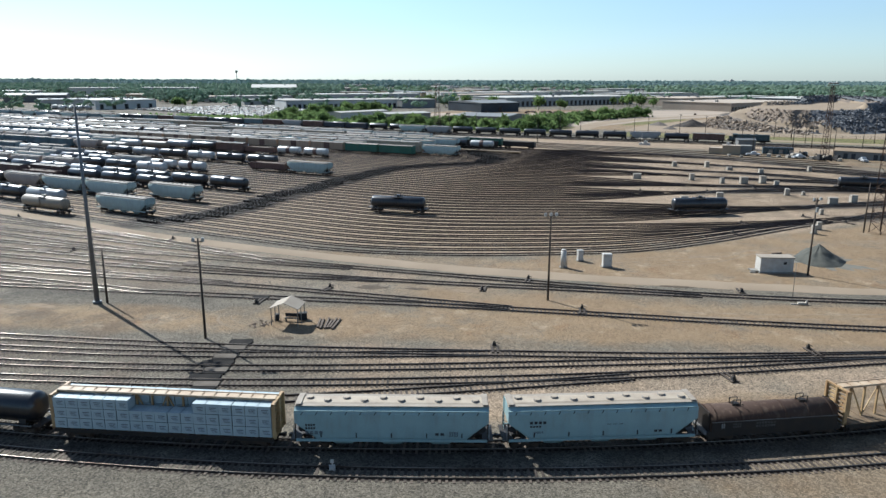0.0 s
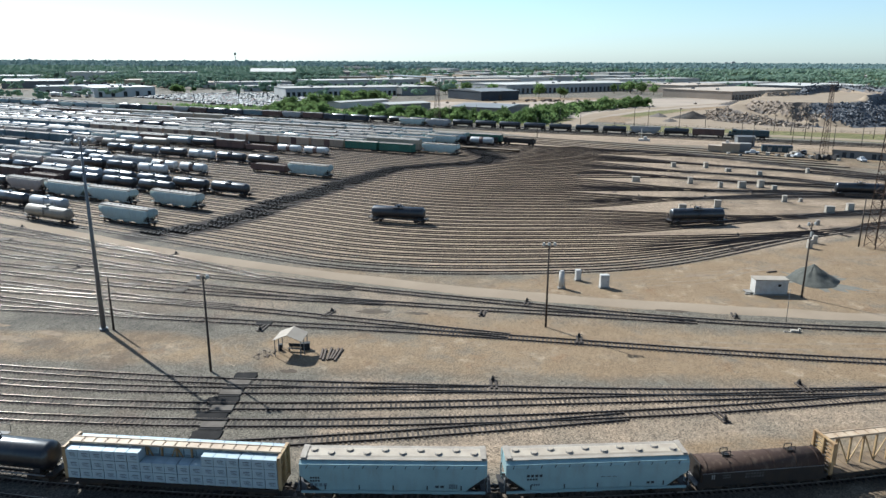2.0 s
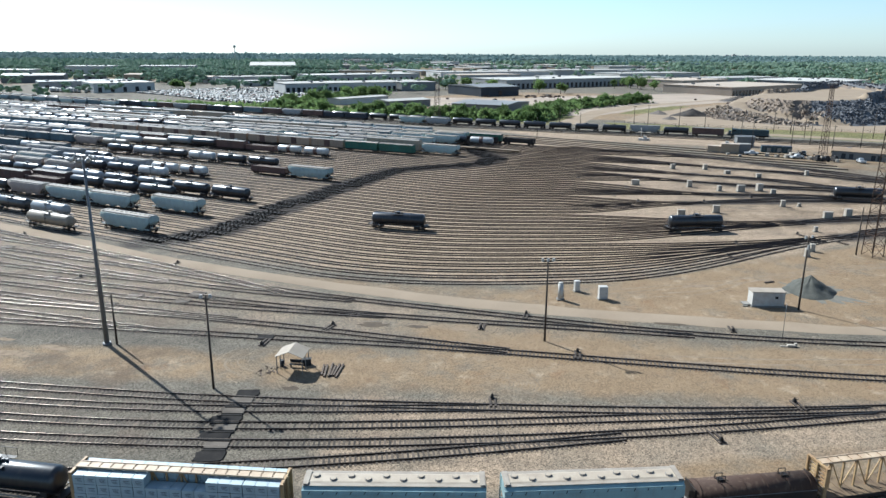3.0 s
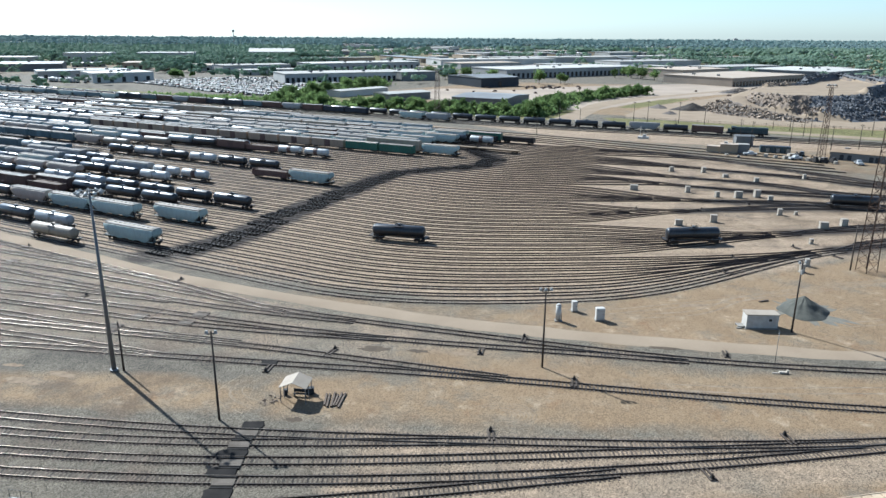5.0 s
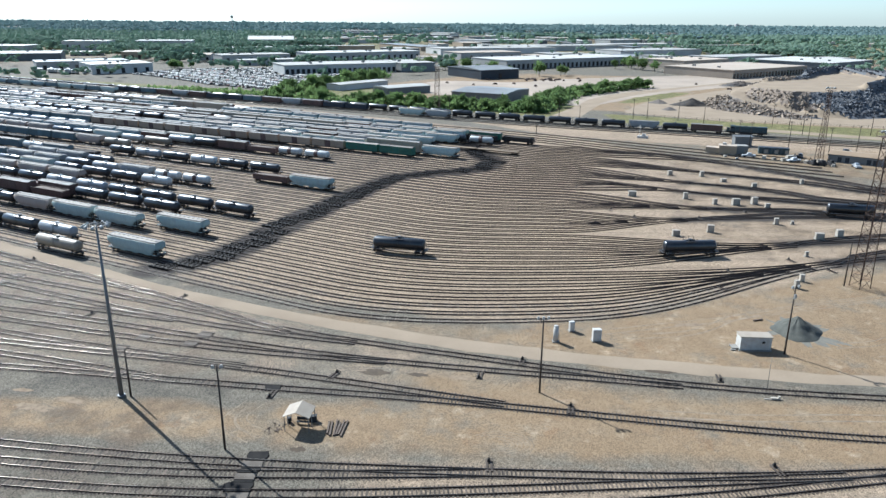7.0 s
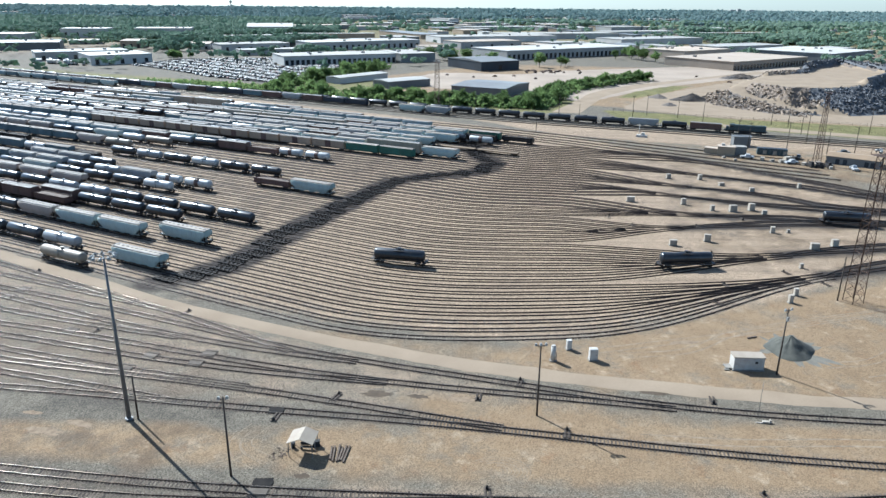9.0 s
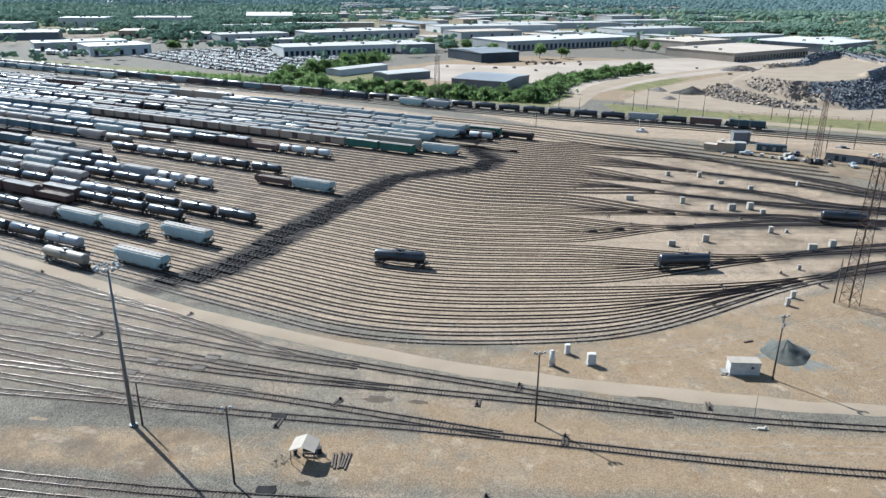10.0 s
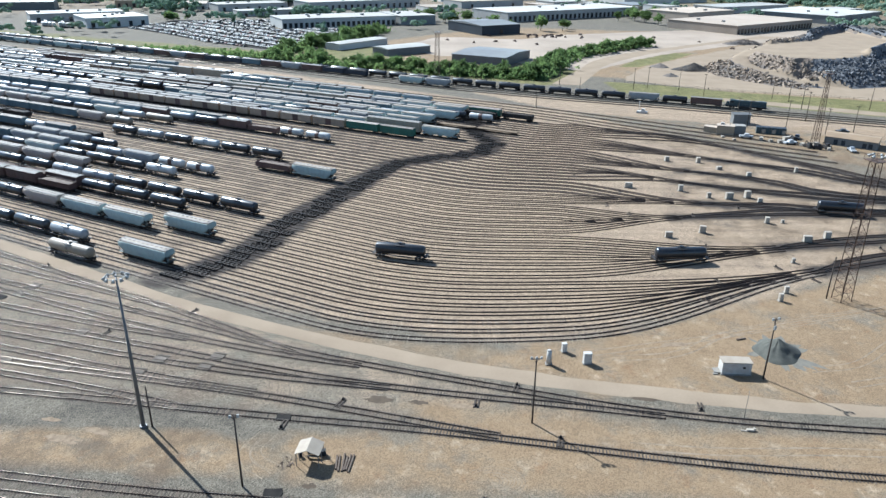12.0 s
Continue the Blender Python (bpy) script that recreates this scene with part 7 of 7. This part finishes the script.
def terrace():
    """Rubble slopes round a flat dirt top, with a ramp that winds up it."""
    xs, ys = np.arange(164, 450, 2.0), np.arange(404, 668, 2.0)
    px, py = np.meshgrid(xs, ys)

    def depth(poly):
        d = nearness(px, py, poly + poly[:1])
        return np.where(inside(px, py, poly), d, -d)

    d = depth(TERRACE)
    wide = 13 + 21 * np.clip((462 + 0.6 * (px - 245) - py) / 16, 0, 1)
    k = np.clip((d + wide) / wide, 0, 1)
    hgt = 12.6 * k
    way = smooth_line(WAY_UP, 2)
    near, level = np.full(px.shape, 1e9), np.zeros(px.shape)
    for p in way:
        q = np.hypot(px - p.x, py - p.y)
        level = np.where(q < near, p.z, level)
        near = np.minimum(near, q)
    lobe = 1 - np.clip((near - 4) / np.where(level > 8.6, 7.0, 17.0), 0, 1)
    hgt = np.maximum(hgt, (level + 0.3) * lobe * np.clip((216 - px) / 6, 0, 1))
    slope = np.maximum(np.clip(1 - np.abs(k - 0.5) * 2, 0, 1), np.where((k < 0.6) & (px < 214), np.clip(1 - np.abs(lobe - 0.45) * 2, 0, 1) * (lobe > 0.03), 0)) ** 0.6
    berm = np.clip(1 - np.abs(d - 2.5) / 4, 0, 1) * (py > 535 + 0.1 * (px - 240))
    hgt = hgt + 2.4 * berm + 3.5 * np.clip(1 - np.abs(d - 1) / 6, 0, 1) * (px > 282)
    on = np.clip((7.0 - near) / 3.0, 0, 1)
    def scrap(x, y):
        """Where the rubble is dark blue-grey."""
        return x - 0.35 * (y - 440) + 14 * noise.noise((x * 0.06, y * 0.06, 4)) > 226 and d[int((y - ys[0]) / 2), int((x - xs[0]) / 2)] < 6

    s = Shape()
    ny, nx = px.shape
    base = hgt > 0.02
    for j in range(ny):
        for i in range(nx):
            x, y = px[j, i], py[j, i]
            r = slope[j, i] * (2.6 * noise.noise((x * 0.08, y * 0.08, 2)) + 2.0 * noise.noise((x * 0.3, y * 0.3, 5)) + 1.2 * noise.noise((x * 0.8, y * 0.8, 6))) + 0.25 * noise.noise((x * 0.1, y * 0.1, 9)) * base[j, i]
            z = max(0, hgt[j, i] + r)
            z = z * (1 - on[j, i]) + level[j, i] * on[j, i]
            s.v.append((x, y, z - (0.06 if z <= 0.02 else 0)))
    for j in range(ny - 1):
        for i in range(nx - 1):
            a = j * nx + i
            if max(s.v[a][2], s.v[a + 1][2], s.v[a + nx][2], s.v[a + nx + 1][2]) <= 0.02:
                continue
            flat = on[j, i] > 0.6 or (k[j, i] > 0.97 and berm[j, i] < 0.1 and not (px[j, i] > 282 and d[j, i] < 7))
            s.face([a, a + 1, a + nx + 1, a + nx], 1 if flat else 2 if scrap(px[j, i], py[j, i]) else 0, bool(flat))
    single("rubble_terrace", s, (M_RUBBLE, M_ROAD, M_DARK_BLOCK), "terrace of broken concrete rubble with a flat dirt top and ramp", "rubble terrace", kind="structure")
    c, g = Shape(), Shape()
    r = random.Random(4)
    made = 0
    while made < 7500:
        j, i = r.randrange(ny), r.randrange(nx)
        if (slope[j, i] < 0.2 and berm[j, i] < 0.3) or on[j, i] > 0.3:
            continue
        z = s.v[j * nx + i][2]
        w = r.uniform(0.5, 1.3) if r.random() < 0.9 else r.uniform(1.4, 2.6)
        (g if scrap(px[j, i], py[j, i]) else c).box((px[j, i] + r.uniform(-1, 1), py[j, i] + r.uniform(-1, 1), z + 0.15), (w, w * r.uniform(0.5, 1), w * r.uniform(0.3, 0.8)), rot=Euler((r.uniform(0, 3), r.uniform(0, 3), r.uniform(0, 3))).to_matrix(), taper=(0.7, 0.8))
        made += 1
    single("rubble_blocks", c, M_BLOCK, "tumbled blocks of broken concrete on the slope", "rubble", kind="stuff")
    single("slag_blocks", g, M_DARK_BLOCK, "tumbled dark blue-grey blocks on the terrace's slope", "rubble", kind="stuff")


terrace()
for x, y, r, h, q in ((338, 640, 30, 9.0, 0.5), (362, 618, 24, 8.0, 0.6), (326, 662, 22, 7.0, 0.6), (250, 574, 16, 5.0, 0.5), (286, 596, 18, 6.0, 0.5), (300, 640, 24, 5.0, 0.5), (262, 640, 20, 4.0, 0.4)):
    heap(x, y, r, h, M_RUBBLE, "rubble_mound", "mound of broken concrete rubble by the terrace", "rubble mound", x * 0.1, 9.0, q)
# loose dark scrap and low walls in the dirt lot
for k in range(34):
    x, y = (rnd.uniform(75, 130), rnd.uniform(670, 700)) if k < 18 else (rnd.uniform(0, 260), rnd.uniform(560, 690))
    w = rnd.uniform(2, 6)
    single("scrap_mound", Shape().box((0, 0, 0.7), (w, w * 0.5, 1.4), taper=(0.6, 0.6)).box((w * 0.3, 0.2, 0.5), (w * 0.7, w * 0.4, 1.0), taper=(0.7, 0.5), rot=Euler((0, 0.1, 0.6)).to_matrix()), M_TOWER, "dark scrap pile on the dirt lot", "scrap pile", "scrap in the dirt lot", at=pose(x, y, 0, 0, 0, rnd.uniform(0, 180)))
lot = uneven(smooth_line(((-34, 604), (-4, 548), (30, 545), (66, 500), (100, 486), (150, 545), (200, 590), (300, 660), (430, 700), (410, 745), (300, 765), (200, 735), (100, 690), (70, 660), (0, 668), (-34, 604)), 6), 4.0, 3)[:-1]
single("dirt_lot", Shape().add([(p.x, p.y, 0.04) for p in lot], (tuple(range(len(lot))),)), M_SAND, "wide pale graded dirt lot", "dirt lot", kind="structure")
yard = uneven(smooth_line(((112, 446), (165, 413), (238, 389), (330, 354), (400, 330), (470, 420), (440, 640), (330, 690), (268, 640), (228, 596), (204, 572), (150, 515), (132, 490), (112, 446)), 6), 3.0, 6)[:-1]
single("dirt_yard", Shape().add([(p.x, p.y, 0.03) for p in yard], (tuple(range(len(yard))),)), M_ROAD, "pale trampled dirt yard round the rubble terrace", "dirt yard", kind="structure")
ribbon("road", smooth_line(((82, 426), (101, 475), (119, 512), (167, 572), (254, 652), (330, 700)), 10), smooth_line(((64, 430), (88, 482), (108, 530), (150, 582), (190, 614), (300, 706)), 10), M_ROAD, "pale dirt road through the lots", "road")
ribbon("road", smooth_line(((150, 381), (172, 371), (217, 347.5), (310, 303), (424, 255)), 10), smooth_line(((153, 391), (177, 381), (222, 357), (315, 312), (430, 266)), 10), M_ROAD, "pale gravel road along the main line", "road")


# ---- fence along the main line ----
def fence(line, label):
    t = thing("fence", label, "fence", kind="structure")
    post = Shape().box((0, 0, 0.8), (0.16, 0.16, 1.6)).mesh("fence_post", M_POLE_WOOD)
    pts = smooth_line(line, 6)
    r = Shape()
    for a, b in zip(pts, pts[1:]):
        part("fence_post", post, M_POLE_WOOD, t, at=pose(a.x, a.y, 0))
        for z in (0.6, 1.3):
            r.beam((*a, z), (*b, z), 0.06)
    part("fence_wire", r, M_POLE_WOOD, t)


fence(((104, 438), (165, 410), (238, 386), (330, 350), (420, 312)), "low dark wire fence along the main line")


# ---- trees ----
def blob(s, c, r, rng, slot=0):
    """A clump of small leaves that point every way."""
    for _ in range(8):
        q = Euler((rng.uniform(0, 6.3), rng.uniform(0, 6.3), rng.uniform(0, 6.3))).to_matrix()
        o = Vector((rng.gauss(0, 0.5), rng.gauss(0, 0.5), rng.gauss(0, 0.45))) * r
        w, h = r * rng.uniform(0.35, 0.6), r * rng.uniform(0.5, 0.85)
        s.add([c + o + q @ Vector(p) for p in ((-w, 0, 0), (0, -h, 0.1 * r), (w, 0, 0), (0, h, 0.1 * r))], ((0, 1, 2, 3),), slot)


def tree(seed, height):
    rng = random.Random(seed)
    t = thing("tree", "leafy green tree of the belt beside the main line", "tree", "belt of trees")
    b = Shape().tube((0, 0, -0.1), (0.1, 0, height * 0.45), 0.20, 7, 0.13)
    tips = []
    for i in range(6):
        a, z = rng.uniform(0, 6.3), height * rng.uniform(0.22, 0.45)
        e = Vector((math.cos(a) * height * 0.25, math.sin(a) * height * 0.25, z + height * rng.uniform(0.15, 0.35)))
        b.tube((0.05, 0, z), e, 0.09, 5, 0.04)
        tips.append(e)
    part("trunk", b, M_BARK, t)
    c = Shape()
    tips += [Vector((0, 0, height * 0.8)), Vector((0, 0, height * 0.55))]
    for k in range(280):
        e = rng.choice(tips)
        o = Vector((rng.gauss(0, 1), rng.gauss(0, 1), rng.gauss(0, 0.8))) * height * 0.11
        p = e + o
        p.z = min(max(p.z, height * 0.12), height)
        blob(c, p, height * rng.uniform(0.035, 0.075), rng)
    part("crown", c, M_LEAF, t, "uneven leafy crown")
    return t


def plant_belts():
    kinds = [tree(20 + k, h) for k, h in enumerate((7.0, 8.5, 6.0, 9.5, 7.5))]
    used = set()
    rng = random.Random(5)
    belts = (([(-124, 548), (-104, 592), (-80, 650), (-58, 712)], 10, 74, 1.0), ([(-130, 530), (-73, 496), (-30, 484), (2, 464)], 10, 78, 0.85), ([(0, 468), (30, 458), (58, 450)], 9, 46, 0.9), ([(58, 452), (72, 484), (90, 535), (128, 578), (174, 624)], 8, 74, 0.95), ([(30, 760), (90, 742), (150, 760)], 14, 8, 1.4), ([(-60, 830), (40, 800)], 12, 14, 1.4), ([(240, 800), (210, 850), (260, 940)], 14, 10, 1.3), ([(-300, 780), (-270, 800)], 10, 6, 1.2))
    for line, wide, count, size in belts:
        pts = smooth_line(line, 2)
        for k in range(count):
            p = rng.choice(pts) + Vector((rng.gauss(0, wide * 0.5), rng.gauss(0, wide * 0.5)))
            src = rng.randrange(len(kinds))
            m = pose(p.x, p.y, 0, 0, 0, rng.uniform(0, 360)) @ Matrix.Scale(size * rng.uniform(0.75, 1.25), 4)
            if src not in used:
                kinds[src].matrix_basis = m
                used.add(src)
            else:
                c = copy_thing(kinds[src], Matrix())
                c.matrix_basis = m


plant_belts()


def undergrowth():
    """Bushes that close the belts of trees below their crowns."""
    rng = random.Random(31)
    s = Shape()
    for line, wide, count, tall in (([(-124, 548), (-104, 592), (-80, 650), (-58, 712)], 10, 1000, 5.0), ([(-230, 560), (-130, 524), (-73, 492), (-30, 480), (2, 460)], 9, 1300, 3.6), ([(0, 466), (30, 456), (60, 448)], 9, 800, 4.5), ([(58, 450), (72, 484), (90, 535), (128, 578), (174, 624)], 8, 1200, 5.0)):
        pts = smooth_line(line, 1)
        for k in range(count):
            p = rng.choice(pts) + Vector((rng.gauss(0, wide * 0.55), rng.gauss(0, wide * 0.55)))
            z = tall * rng.random() ** 1.4
            blob(s, Vector((p.x, p.y, z + 0.3)), rng.uniform(0.7, 1.5), rng)
    single("undergrowth", s, M_LEAF, "dense green bushes under the belt of trees", "bushes", kind="stuff")


undergrowth()


WASTE = [(-290, 780), (-270, 600), (-90, 520), (40, 460), (110, 440), (300, 330), (700, 330), (640, 760), (330, 760), (250, 900), (40, 860), (10, 790), (-40, 700), (-90, 660)]


def woods():
    """Far woodland as thousands of ragged crowns, with gaps where the buildings stand; haze is put into its colours."""
    rng = random.Random(9)
    base = [(0, 0, 1), (0.89, 0, 0.45), (0.28, 0.85, 0.45), (-0.72, 0.53, 0.45), (-0.72, -0.53, 0.45), (0.28, -0.85, 0.45), (0.72, 0.53, -0.45), (-0.28, 0.85, -0.45), (-0.89, 0, -0.45), (-0.28, -0.85, -0.45), (0.72, -0.53, -0.45)]
    tri = [(0, 1, 2), (0, 2, 3), (0, 3, 4), (0, 4, 5), (0, 5, 1), (1, 6, 2), (2, 7, 3), (3, 8, 4), (4, 9, 5), (5, 10, 1), (6, 7, 2), (7, 8, 3), (8, 9, 4), (9, 10, 5), (10, 6, 1)]
    for name, count, near, deep, power, mat, label in (("woodland", 26000, 640, 1500, 1.1, M_LEAF_FAR, "green woodland and street trees beyond the yard, paled for haze"), ("distant_woodland", 26000, 1900, 2750, 1.0, M_LEAF_HAZE, "blue-green woodland that reaches the horizon, with haze put into its colour")):
        verts, faces = [], []
        made = 0
        while made < count:
            y = near + deep * rng.random() ** power
            x = rng.uniform(-0.72, 0.72) * y
            cover = noise.noise((x * 0.0028, y * 0.0022, 3)) + 0.45 * noise.noise((x * 0.013, y * 0.009, 7)) + (y - 1600) / 1300 + (0.45 if x < -0.14 * y else 0.12 if x > 0.32 * y else -0.45)
            if rng.random() > 0.05 and cover < (0.02 if x < 0 else 0.12):
                continue
            if within(x, y, WASTE) or (rng.random() < 0.85 and within(x, y, [(-560, 700), (-290, 640), (-230, 900), (-480, 980)])) or any(abs(x - a) < r and -r * 1.2 < y - b < r for a, b, r in BUILT):
                continue
            r = rng.uniform(2.2, 4.6) * (1 + y / 2600)
            h = rng.uniform(5, 10) * (1 + y / 6000)
            clumps = [(x, y, h, r)] if y > 1400 else [(x + rng.gauss(0, 0.5) * r, y + rng.gauss(0, 0.5) * r, h + rng.uniform(-0.5, 0.35) * r, r * rng.uniform(0.35, 0.6)) for _ in range(6)]
            for cx, cy, cz, cr in clumps:
                k = len(verts)
                sx, sy, sz = (cr * rng.uniform(0.75, 1.35) for _ in range(3))
                for a, b, c in base:
                    j = rng.uniform(0.62, 1.38)
                    verts.append((cx + a * sx * j, cy + b * sy * j, cz - cr * 0.4 + c * sz * 0.8 * j))
                faces.extend((k + a, k + b, k + c) for a, b, c in tri)
            made += 1
        me = bpy.data.meshes.new(name)
        me.from_pydata(verts, [], faces)
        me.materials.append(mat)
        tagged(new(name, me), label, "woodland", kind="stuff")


woods()
